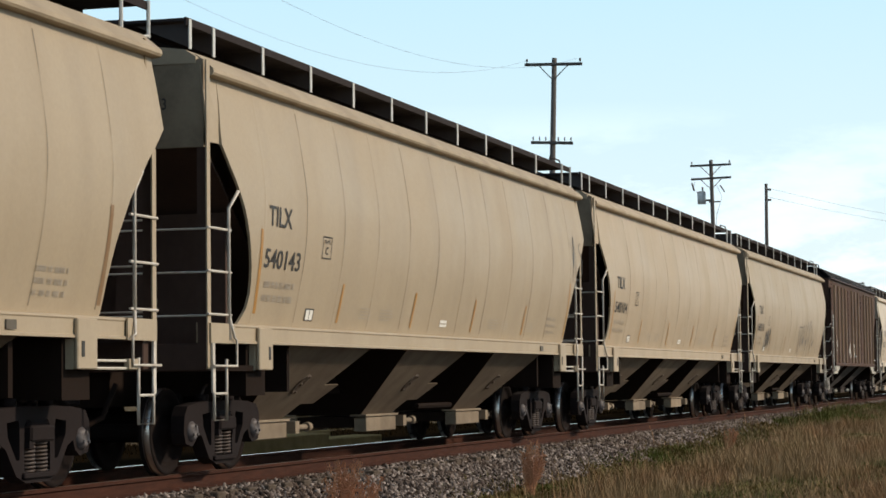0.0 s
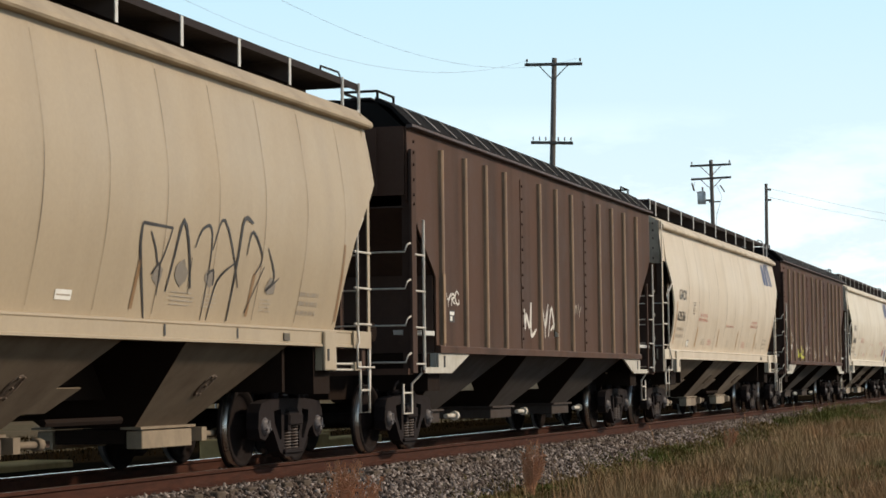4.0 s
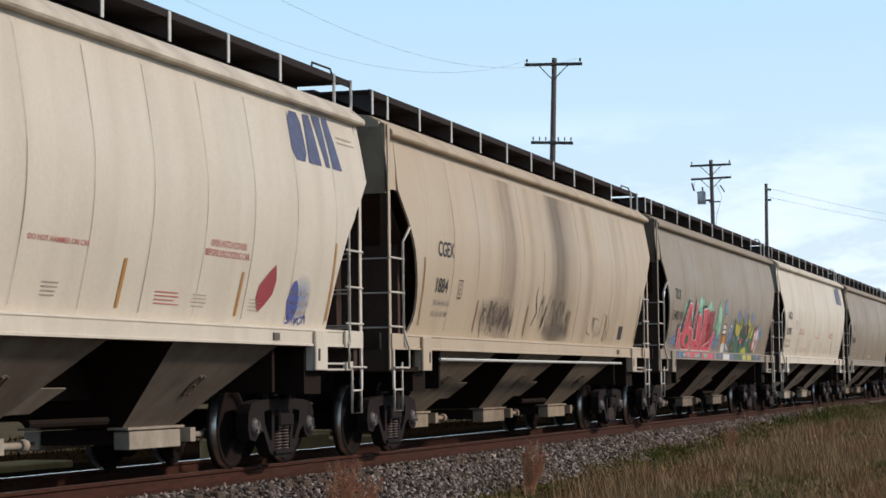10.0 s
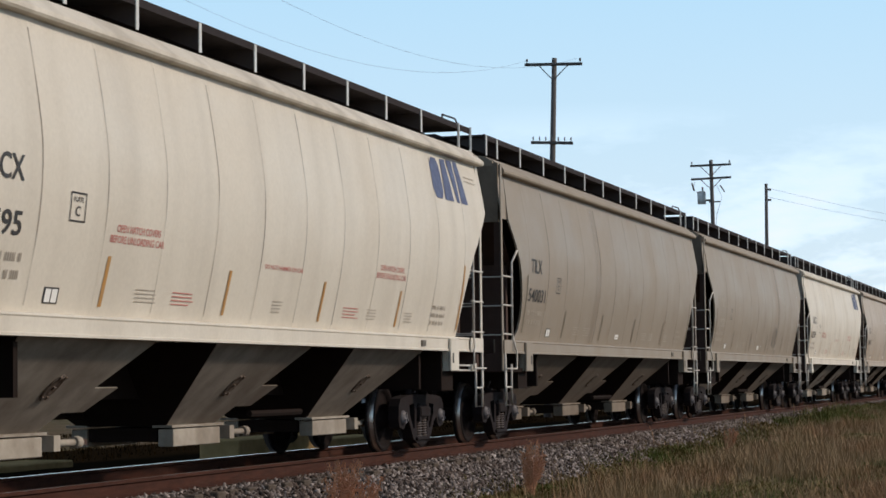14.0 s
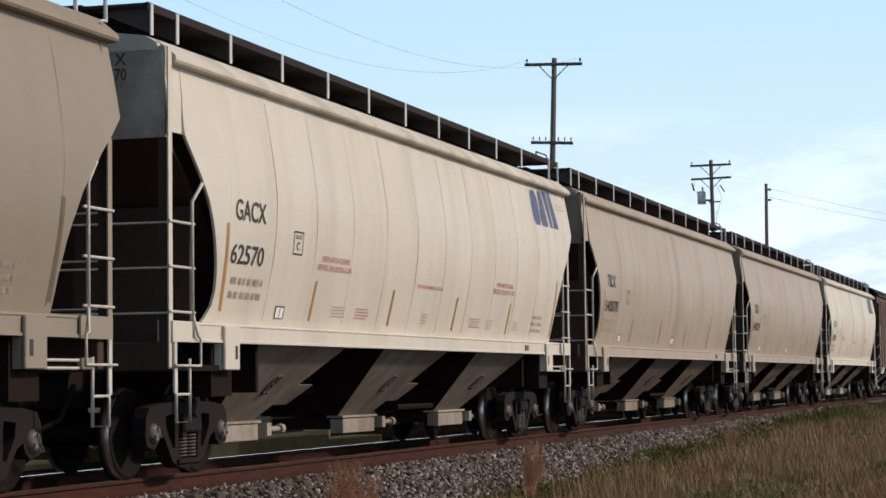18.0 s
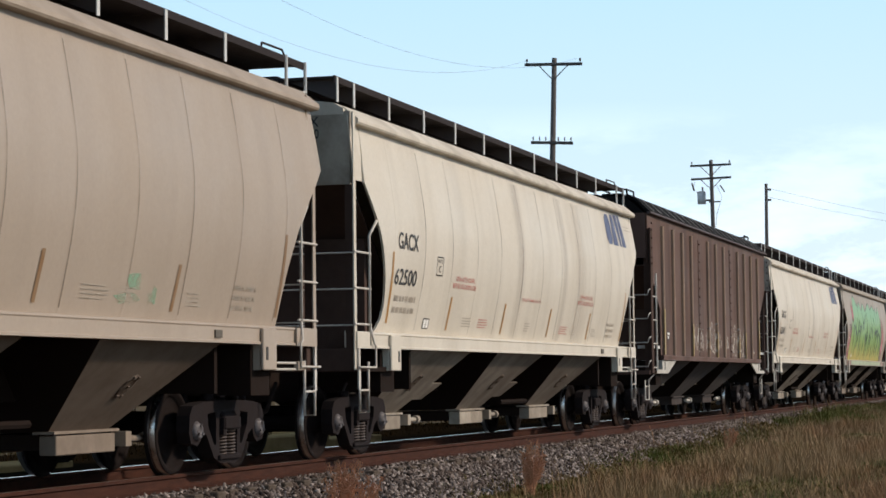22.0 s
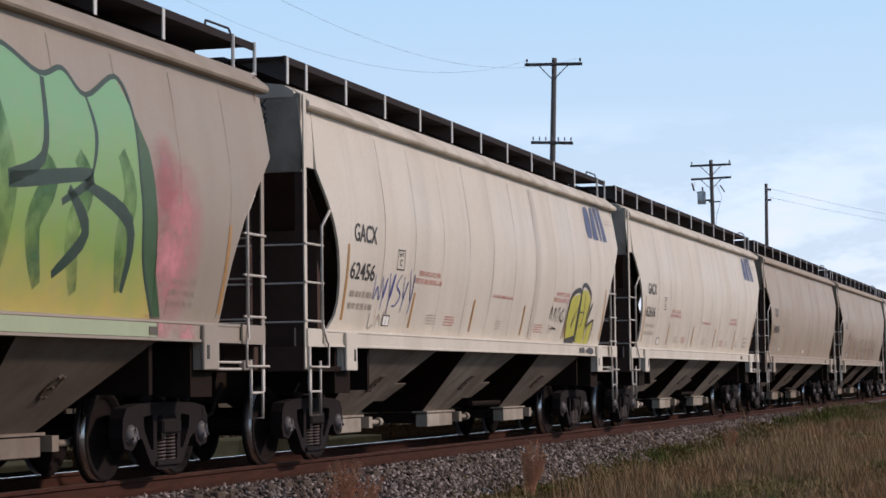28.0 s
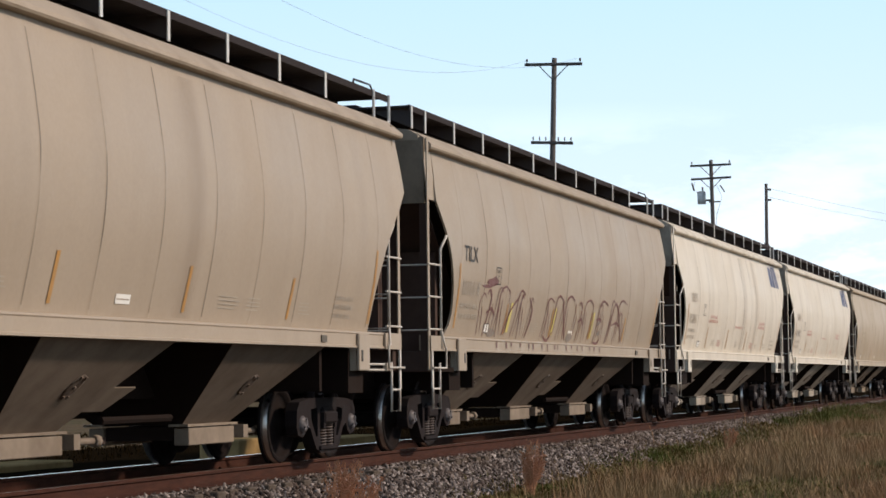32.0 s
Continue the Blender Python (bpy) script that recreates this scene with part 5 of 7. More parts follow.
def lettering(parent, words, x0, x1, z0, z1, mat, lift=0.013, name="lettering", surface=belly):
    key = (words, x0, x1, z0, z1, mat.name, lift)
    if key in SHARED:
        return part(name, SHARED[key], None, parent)
    unit, faces = letters(words)
    bm = bm_new()
    vs = [bm.verts.new((x0 + u * (x1 - x0), 0, z0 + v * (z1 - z0))) for u, v in unit]
    for f in faces:
        bm.faces.new([vs[i] for i in f])
    SHARED[key] = mesh_of(name, wrap(bm, surface, lift), mat)
    return part(name, SHARED[key], None, parent)


def rect(x0, x1, z0, z1):
    return [(x0, z0), (x1, z0), (x1, z1), (x0, z1)]


def rim(x0, x1, z0, z1, w):
    return [rect(x0, x1, z1 - w, z1), rect(x0, x1, z0, z0 + w), rect(x0, x0 + w, z0 + w, z1 - w), rect(x1 - w, x1, z0 + w, z1 - w)]


def bars(x0, x1, z0, z1, n, seed=0):
    rnd = random.Random(seed)
    h = (z1 - z0) / n
    return [rect(x0, x0 + (x1 - x0) * rnd.uniform(0.75, 1), z1 - i * h - 0.3 * h, z1 - i * h) for i in range(n)]


def word_bars(x0, x1, z0, z1, n, seed=0):
    """Unreadable writing: rows of short bars."""
    rnd = random.Random(seed)
    h = (z1 - z0) / (2 * n - 1)
    out = []
    for i in range(n):
        x = x0
        while x < x1 - 0.05:
            for _ in range(rnd.randint(2, 5)):
                w = rnd.uniform(0.018, 0.030)
                if x + w > x1:
                    break
                out.append(rect(x, x + w, z1 - (2 * i + 1) * h, z1 - 2 * i * h))
                x += w + 0.014
            x += rnd.uniform(0.035, 0.06)
    return out


def ribbon(pts, w, smooth=True, taper=True):
    """A sprayed line through points, as one strip of quads."""
    if smooth and len(pts) > 2:
        ext = [pts[0]] + list(pts) + [pts[-1]]
        fine = []
        for a, b, c, d in zip(ext, ext[1:], ext[2:], ext[3:]):
            for k in range(5):
                t = k / 5
                fine.append(tuple(0.5 * (2 * b[i] + (c[i] - a[i]) * t + (2 * a[i] - 5 * b[i] + 4 * c[i] - d[i]) * t * t + (3 * b[i] - a[i] - 3 * c[i] + d[i]) * t ** 3) for i in (0, 1)))
        pts = fine + [pts[-1]]
    left, right = [], []
    n = len(pts)
    for i, p in enumerate(pts):
        q0, q1 = Vector(pts[max(i - 1, 0)]), Vector(pts[min(i + 1, n - 1)])
        d = (q1 - q0)
        d = d.normalized() if d.length > 1e-6 else Vector((1, 0))
        k = w / 2 * (0.45 + 0.55 * math.sin(math.pi * min(1, max(0.08, i / max(1, n - 1)))) if taper else 1)
        o = Vector((-d.y, d.x)) * k
        left.append(tuple(Vector(p) + o))
        right.append(tuple(Vector(p) - o))
    return [[left[i], left[i + 1], right[i + 1], right[i]] for i in range(n - 1)]


def place(pts, x0, x1, z0, z1, lean=0.0):
    return [(x0 + u * (x1 - x0) + lean * v * (z1 - z0), z0 + v * (z1 - z0)) for u, v in pts]


GLYPHS = ([(0.1, 0), (0.15, 1), (0.8, 0.85), (0.3, 0.5), (0.9, 0.1)], [(0, 0), (0.5, 1), (0.9, 0), (0.7, 0.4), (0.2, 0.4)], [(0, 0.9), (0.1, 0.1), (0.5, 0.6), (0.9, 0.1), (0.95, 1)],
          [(0.9, 0.85), (0.4, 1), (0.05, 0.5), (0.4, 0), (0.9, 0.2), (0.7, 0.5)], [(0.1, 1), (0.2, 0), (0.9, 0.1)], [(0.8, 1), (0.15, 0.8), (0.8, 0.45), (0.6, 0.0), (0.0, 0.1)],
          [(0.1, 0), (0.2, 0.9), (0.6, 0.95), (0.75, 0.0)], [(0.1, 1), (0.4, 0.3), (0.8, 1), (0.4, 0.3), (0.35, -0.2)])


def scrawl(parent, x0, x1, z0, z1, n, mat, w, seed, surface=belly, lift=0.013, rough=0.25, label="", name="graffiti_tag"):
    """A tag of n pen strokes that read as writing but as no word."""
    rnd = random.Random(seed)
    top = None
    step = (x1 - x0) / n
    for i in range(n):
        shaky = random.Random(seed + 31 * i)
        g = [(u + shaky.gauss(0, 0.32 * rough), v + shaky.gauss(0, 0.32 * rough)) for u, v in GLYPHS[rnd.randrange(len(GLYPHS))]]
        h = (z1 - z0) * rnd.uniform(0.7, 1.0)
        zz = z0 + rnd.uniform(0, rough) * (z1 - z0 - h + 0.1)
        ob_polys = ribbon(place(g, x0 + i * step, x0 + (i + 1.05) * step, zz, zz + h), w * rnd.uniform(0.7, 1.2))
        ob = decal(parent if top is None else top, name if top is None else "stroke", ob_polys, mat, lift + 0.0007 * i, surface, label if top is None else "")
        top = top or ob
    return top


def cursive(parent, x0, x1, z0, z1, n, seed, mat=None, w=0.05, label="looping white sprayed tag on brown steel"):
    """One run of looping chalk-white handwriting with a soft halo."""
    rnd = random.Random(seed)
    d, h = (x1 - x0) / n, z1 - z0
    pts = [(x0, z0 + 0.6 * h)]
    for i in range(n):
        x = x0 + i * d
        a, b = z0 + rnd.uniform(0.0, 0.22) * h, z1 - rnd.uniform(0.0, 0.35) * h
        kind = rnd.randrange(3)
        if kind == 0:
            pts += [(x + 0.10 * d, a), (x + 0.55 * d, b), (x + 0.25 * d, b - 0.05), (x + 0.30 * d, a + 0.1 * h), (x + 0.85 * d, a)]
        elif kind == 1:
            pts += [(x + 0.05 * d, b), (x + 0.60 * d, b - 0.1 * h), (x + 0.20 * d, a + 0.4 * h), (x + 0.75 * d, a + 0.25 * h), (x + 0.35 * d, a), (x + 0.9 * d, a + 0.1 * h)]
        else:
            pts += [(x + 0.20 * d, b), (x + 0.25 * d, a), (x + 0.60 * d, b - 0.15 * h), (x + 0.70 * d, a + 0.05 * h), (x + 0.95 * d, a + 0.3 * h)]
    tag = decal(parent, "graffiti_tag", ribbon(pts, w, True, False), mat or M_CHALK, 0.013, flat_side, label)
    mist(tag, ((x0 + (x1 - x0) * 0.5, (z0 + z1) / 2, (x1 - x0) * 0.55, h * 0.62),), M_WHITEHAZE, 0.0124, "overspray", flat_side)
    return tag


def under(pts, z0):
    """Fill from an upper edge down to z0."""
    return [[(a[0], z0), (b[0], z0), b, a] for a, b in zip(pts, pts[1:])]


def blob(cx, cz, rx, rz, n=12, seed=0, rough=0.25):
    rnd = random.Random(seed)
    return [(cx + rx * math.cos(2 * math.pi * i / n) * rnd.uniform(1 - rough, 1 + rough), cz + rz * math.sin(2 * math.pi * i / n) * rnd.uniform(1 - rough, 1 + rough)) for i in range(n)]


# ---- stencils that every smooth car carries
def reflectors(car, faded):
    for x in (-4.27, -1.31, 1.64, 4.59):
        decal(car, "reflector_stripe", [[(x - 0.055, 1.66), (x + 0.015, 1.66), (x + 0.045, 2.12), (x - 0.025, 2.12)]], faded)
    decal(car, "reflector_stripe", [[(-7.06, 1.70), (-6.98, 1.70), (-7.11, 2.60), (-7.18, 2.60)]], faded)
    decal(car, "reflector_stripe", [[(7.40, 1.67), (7.48, 1.67), (7.44, 2.58), (7.37, 2.58)]], faded)


def numbers(car, mark, number, mat):
    if mark:
        lettering(car, mark, -6.96, -6.24 if mark == "TILX" else -6.08, 2.65, 2.87, mat, name="reporting_mark")
    else:
        decal(car, "reporting_mark", word_bars(-6.85, -6.05, 2.65, 2.85, 1, 3), M_FAINT, label="unreadable faded stencil")
    if number:
        lettering(car, number, -6.99, -5.88 if len(number) > 5 else -6.05, 2.195, 2.405, mat, name="car_number")
    else:
        decal(car, "car_number", word_bars(-6.9, -6.0, 2.18, 2.38, 1, 4), M_FAINT, label="unreadable faded stencil")
    decal(car, "weight_stencil", word_bars(-6.88, -5.95, 1.84, 2.06, 2, 5), M_FAINT)


def end_number(car, digits, z):
    """Two characters high on the end sheet."""
    unit, faces = letters(digits)
    bm = bm_new()
    vs = [bm.verts.new((-8.563, -0.99 - 0.125 * u, z + 0.12 * v)) for u, v in unit]
    for f in faces:
        bm.faces.new([vs[i] for i in f])
    part("end_number", bm, M_BLACKMARK, car)


def plate_box(car, x=-5.19, mat=None, w=0.31, dz=0.0):
    mat = mat or M_BLACKMARK
    box_mark = decal(car, "plate_stencil", rim(x, x + w, 2.38 + dz, 2.64 + dz, 0.014), mat)
    lettering(box_mark, "PLATE", x + 0.06, x + w - 0.06, 2.555 + dz, 2.60 + dz, mat)
    lettering(box_mark, "C", x + w / 2 - 0.045, x + w / 2 + 0.045, 2.43 + dz, 2.52 + dz, mat)


def square_tag(car, x=-5.43):
    t = decal(car, "service_decal", [rect(x, x + 0.28, 1.66, 1.80)], M_BLACKMARK)
    decal(t, "decal_field", [rect(x + 0.025, x + 0.13, 1.67, 1.785), rect(x + 0.15, x + 0.255, 1.67, 1.785)], M_WHITEMARK, 0.0145)


def tan_marks(car, mark, number, seed, faint=False):
    numbers(car, mark, number, M_BLACKMARK)
    plate_box(car)
    square_tag(car)
    reflectors(car, M_DULLSTRIPE if seed in (11, 12) else M_ORANGE if seed % 3 else M_RUSTSTRIPE)
    for x, w in ((-3.5, 0.45), (-2.7, 0.55), (2.5, 0.6), (3.3, 0.4), (4.9, 0.4)):
        decal(car, "small_stencil", bars(x, x + w, 1.70, 1.86, 4, int(10 * x)), M_FAINT)
    t = decal(car, "white_placard", [rect(0.02, 0.34, 1.70, 1.79)], M_WHITEMARK)
    decal(t, "placard_line", [rect(0.04, 0.32, 1.735, 1.75)], M_FAINT, 0.0145)
    decal(car, "date_stencil", word_bars(6.1, 6.75, 1.72, 1.98, 3, 9), M_FAINT)


def white_marks(car, mark, number, seed):
    numbers(car, mark, number, M_BLACKMARK)
    plate_box(car)
    square_tag(car)
    reflectors(car, M_ORANGE)
    for x in (-4.25, 3.55):
        lettering(car, "OPEN HATCH COVERS", x + 0.06, x + 1.04, 2.345, 2.415, M_REDMARK, name="hatch_warning")
        lettering(car, "BEFORE UNLOADING CAR", x - 0.06, x + 1.15, 2.245, 2.315, M_REDMARK, name="hatch_warning")
    lettering(car, "DO NOT HAMMER ON CAR", -0.36, 0.84, 2.185, 2.235, M_REDMARK, name="hammer_warning")
    for x, w, m in ((-3.56, 0.5, M_FAINT), (-2.7, 0.55, M_REDMARK), (0.05, 0.33, M_FAINT), (2.44, 0.6, M_REDMARK), (3.35, 0.4, M_FAINT), (4.9, 0.4, M_FAINT)):
        decal(car, "small_stencil", bars(x, x + w, 1.70, 1.85, 4, int(10 * x)), m)
    decal(car, "date_stencil", word_bars(6.1, 6.75, 1.72, 1.98, 3, 9), M_FAINT)
    # blue emblem: four slanting blocks of plain outline
    emblem = None
    for block in (((6.12, 3.92), (6.24, 4.02), (6.46, 4.02), (6.56, 3.92), (6.60, 3.56), (6.52, 3.46), (6.24, 3.46), (6.12, 3.58)),
                  ((6.66, 3.46), (6.68, 4.03), (6.90, 4.04), (7.08, 3.46)),
                  ((6.98, 4.05), (7.26, 4.05), (7.38, 3.46), (7.24, 3.46)),
                  ((7.32, 4.06), (7.52, 4.06), (7.80, 3.46), (7.46, 3.46))):
        ob = decal(emblem or car, "emblem_block" if emblem else "emblem", [[(x - 0.06, z) for x, z in block]], M_BLUEMARK, label="" if emblem else "slanted dark blue emblem blocks")
        emblem = emblem or ob
    decal(car, "emblem_line", [rect(7.72, 8.35, 3.80, 3.815), rect(7.72, 8.28, 3.86, 3.875)], M_FAINT)


# ---- the sprayed pieces
def big_red_piece(car):
    base = decal(car, "graffiti", [blob(-5.3, 2.35, 0.45, 0.38, 14, 1, 0.4), blob(-3.6, 2.45, 0.5, 0.36, 14, 2, 0.4), blob(-2.3, 2.4, 0.5, 0.3, 14, 3, 0.4), blob(-0.95, 2.35, 0.42, 0.42, 14, 4, 0.4), blob(-4.4, 2.1, 1.4, 0.35, 16, 5, 0.2)],
                 M_SPRAYTEAL, 0.0125, label="large red and teal graffiti letters")
    decal(base, "mint_drips", [blob(-5.3, 2.5, 0.2, 0.16, 9, 6, 0.5), blob(-3.7, 2.66, 0.22, 0.12, 9, 7, 0.5), blob(-0.85, 2.45, 0.25, 0.25, 10, 8, 0.4), blob(-0.8, 2.05, 0.15, 0.2, 9, 9, 0.5), blob(-2.4, 2.62, 0.14, 0.1, 8, 10, 0.5), blob(-5.5, 2.3, 0.12, 0.15, 8, 11, 0.5)], M_SPRAYMINT, 0.0135)
    mist(base, ((-6.4, 1.78, 0.9, 0.2), (-1.1, 1.82, 0.8, 0.26), (-5.9, 2.0, 0.5, 0.2)), M_HAZEBLUE, 0.0140)
    decal(base, "blue_band", [rect(-7.2, 2.2, 1.40, 1.535), rect(2.6, 6.1, 1.40, 1.535)], M_SPRAYBLUE, 0.006, foot)
    shapes = ([(-6.15, 2.02), (-5.95, 2.07), (-5.75, 1.58), (-6.05, 1.58)],
              [(-5.10, 2.62), (-4.78, 2.60), (-4.68, 2.48), (-4.89, 2.21), (-4.92, 2.09), (-4.52, 2.06), (-4.28, 1.93), (-4.25, 1.77), (-4.50, 1.59), (-5.45, 1.58), (-5.78, 1.75), (-5.84, 1.92), (-5.57, 1.95), (-5.54, 2.10), (-5.37, 2.38)],
              [(-4.20, 2.67), (-4.02, 2.60), (-4.22, 2.31), (-4.24, 2.03), (-4.14, 1.83), (-3.83, 1.80), (-3.95, 2.19), (-3.88, 2.42), (-3.46, 2.36), (-3.23, 1.96), (-3.10, 1.58), (-4.14, 1.58), (-4.32, 1.86), (-4.37, 2.27)],
              [(-3.27, 2.52), (-2.64, 2.56), (-2.61, 2.24), (-2.81, 1.99), (-2.57, 1.95), (-2.55, 1.87), (-2.87, 1.66), (-2.46, 1.74), (-1.95, 1.81), (-1.67, 2.05), (-1.39, 2.02), (-1.67, 1.58), (-2.92, 1.58), (-3.14, 1.82), (-3.12, 2.22)])
    small = [(-2.51, 2.48), (-1.69, 2.54), (-1.82, 2.02), (-2.39, 2.02), (-2.45, 2.25)]
    shadow = [[(x - 0.22, z + 0.07) for x, z in sh] for sh in shapes]
    decal(base, "letter_shadow", shadow, M_SPRAYBLACK, 0.0150)
    decal(base, "letter_fill", shapes, M_SPRAYRED, 0.0170)
    decal(base, "letter_hole", [[(-5.08, 1.92), (-4.79, 1.90), (-4.71, 1.77), (-4.91, 1.67), (-5.17, 1.76)]], M_SPRAYGREEN, 0.0174)
    decal(base, "small_letter", [small], M_DARKRED, 0.0166)
    decal(base, "small_lines", ribbon([(-2.40, 2.40), (-2.05, 2.42), (-2.30, 2.22), (-2.0, 2.15), (-2.28, 2.06)], 0.05) + ribbon([(-1.95, 2.46), (-1.74, 2.44), (-1.92, 2.28), (-1.80, 2.16), (-1.98, 2.06)], 0.05), M_SPRAYBLACK, 0.0172)
    decal(base, "letter_rungs", [rect(x, x + 0.20, z, z + 0.035) for x, z in ((-5.62, 2.16), (-5.52, 2.30), (-5.44, 2.42), (-6.30, 1.92), (-6.28, 1.80), (-6.26, 1.68), (-4.52, 2.30), (-4.50, 2.16), (-4.46, 2.02), (-3.42, 2.40), (-3.36, 2.26), (-3.36, 2.10), (-3.98, 2.05), (-3.96, 1.94))], M_SPRAYGREY, 0.0163)
    decal(base, "red_foot", [rect(-5.5, -3.6, 1.42, 1.535), rect(-3.3, -1.75, 1.40, 1.53)], M_SPRAYRED, 0.008, foot)
    edges = []
    for sh in shapes:
        edges += ribbon(sh + [sh[0]], 0.022, False, False)
    decal(base, "foot_splash", [blob(x, 1.47, 0.14, 0.05, 9, i, 0.4) for i, x in enumerate((-5.6, -5.05, -4.1, -3.75, -2.95, -2.65))], M_SPRAYTEAL, 0.010, foot)
    strokes = []
    for line in ([(-5.30, 2.40), (-5.46, 2.05), (-5.62, 1.80), (-5.40, 1.66), (-4.95, 1.63)], [(-4.98, 2.50), (-5.12, 2.20), (-5.20, 2.02)], [(-4.62, 1.98), (-4.42, 1.88), (-4.45, 1.72)], [(-4.12, 2.55), (-4.28, 2.28), (-4.26, 2.0), (-4.14, 1.70)],
                 [(-3.50, 2.30), (-3.40, 2.05), (-3.32, 1.72)], [(-3.10, 2.48), (-2.98, 2.20), (-3.02, 1.90), (-2.86, 1.70)], [(-2.70, 2.45), (-2.76, 2.22)], [(-2.30, 1.70), (-1.95, 1.72), (-1.72, 1.88)], [(-3.75, 1.70), (-3.45, 1.66)]):
        strokes += ribbon(line, 0.055)
    decal(base, "letter_stroke", strokes, M_SPRAYBLACK, 0.0176)
    decal(base, "letter_edge", edges, M_SPRAYWHITE, 0.0180)


def bottle_piece(car):
    b = decal(car, "graffiti", [[(-0.15, 1.58), (0.44, 1.58), (0.28, 2.03), (0.24, 2.16), (0.12, 2.24), (-0.10, 2.26), (-0.24, 2.20), (-0.30, 2.12), (-0.26, 1.98)]], M_SPRAYWHITE, 0.0140, label="sprayed picture of a dropper bottle")
    decal(b, "band", [[(-0.22, 1.78), (0.36, 1.80), (0.29, 1.99), (-0.26, 1.97)]], M_SPRAYORANGE, 0.0150)
    decal(b, "band_mark", [[(0.0, 1.79), (0.12, 1.79), (0.14, 1.90), (0.06, 1.98), (-0.03, 1.90)]], M_SPRAYYELLOW, 0.0155)
    decal(b, "dropper", [[(-0.15, 2.48), (0.07, 2.48), (0.05, 2.28), (-0.06, 2.28)]], M_SPRAYWHITE, 0.0145)
    decal(b, "cap", [[(-0.27, 2.47), (0.18, 2.49), (0.11, 2.62), (0.07, 2.77), (0.0, 2.83), (-0.14, 2.83), (-0.21, 2.76), (-0.21, 2.60)]], M_CAPBLUE, 0.0150)
    decal(b, "cap_shine", [blob(-0.12, 2.68, 0.03, 0.08, 9, 3, 0.1)], M_SPRAYMINT, 0.0155)
    lines = ribbon([(-0.27, 2.47), (0.18, 2.49), (0.11, 2.62), (0.07, 2.77), (0.0, 2.83), (-0.14, 2.83), (-0.21, 2.76), (-0.21, 2.60), (-0.27, 2.47)], 0.028, False, False)
    lines += ribbon([(-0.15, 2.47), (-0.06, 2.27), (0.05, 2.27), (0.07, 2.48)], 0.025, False, False) + ribbon([(-0.02, 2.46), (-0.01, 2.34)], 0.03, False, False)
    lines += ribbon([(-0.15, 1.58), (-0.26, 1.98), (-0.30, 2.12), (-0.24, 2.20), (-0.10, 2.26), (0.12, 2.24), (0.24, 2.16), (0.28, 2.03), (0.44, 1.58)], 0.03, False, False)
    lines += ribbon([(-0.30, 2.11), (0.25, 2.13)], 0.03, False, False) + ribbon([(-0.26, 2.0), (0.29, 2.01)], 0.045, False, False)
    decal(b, "outline", lines, M_SPRAYBLACK, 0.0160)
    w = decal(b, "worm", ribbon([(0.47, 1.69), (0.62, 1.77), (0.74, 1.68), (0.88, 1.67)], 0.07, True, False), M_SPRAYWHITE, 0.0140)
    decal(w, "worm_edge", ribbon([(0.44, 1.71), (0.62, 1.81), (0.76, 1.72), (0.88, 1.71)], 0.02, True, False), M_SPRAYBLACK, 0.0146)
    decal(b, "base_box", [rect(-0.30, 0.66, 1.38, 1.53)], M_SPRAYWHITE, 0.008, foot)


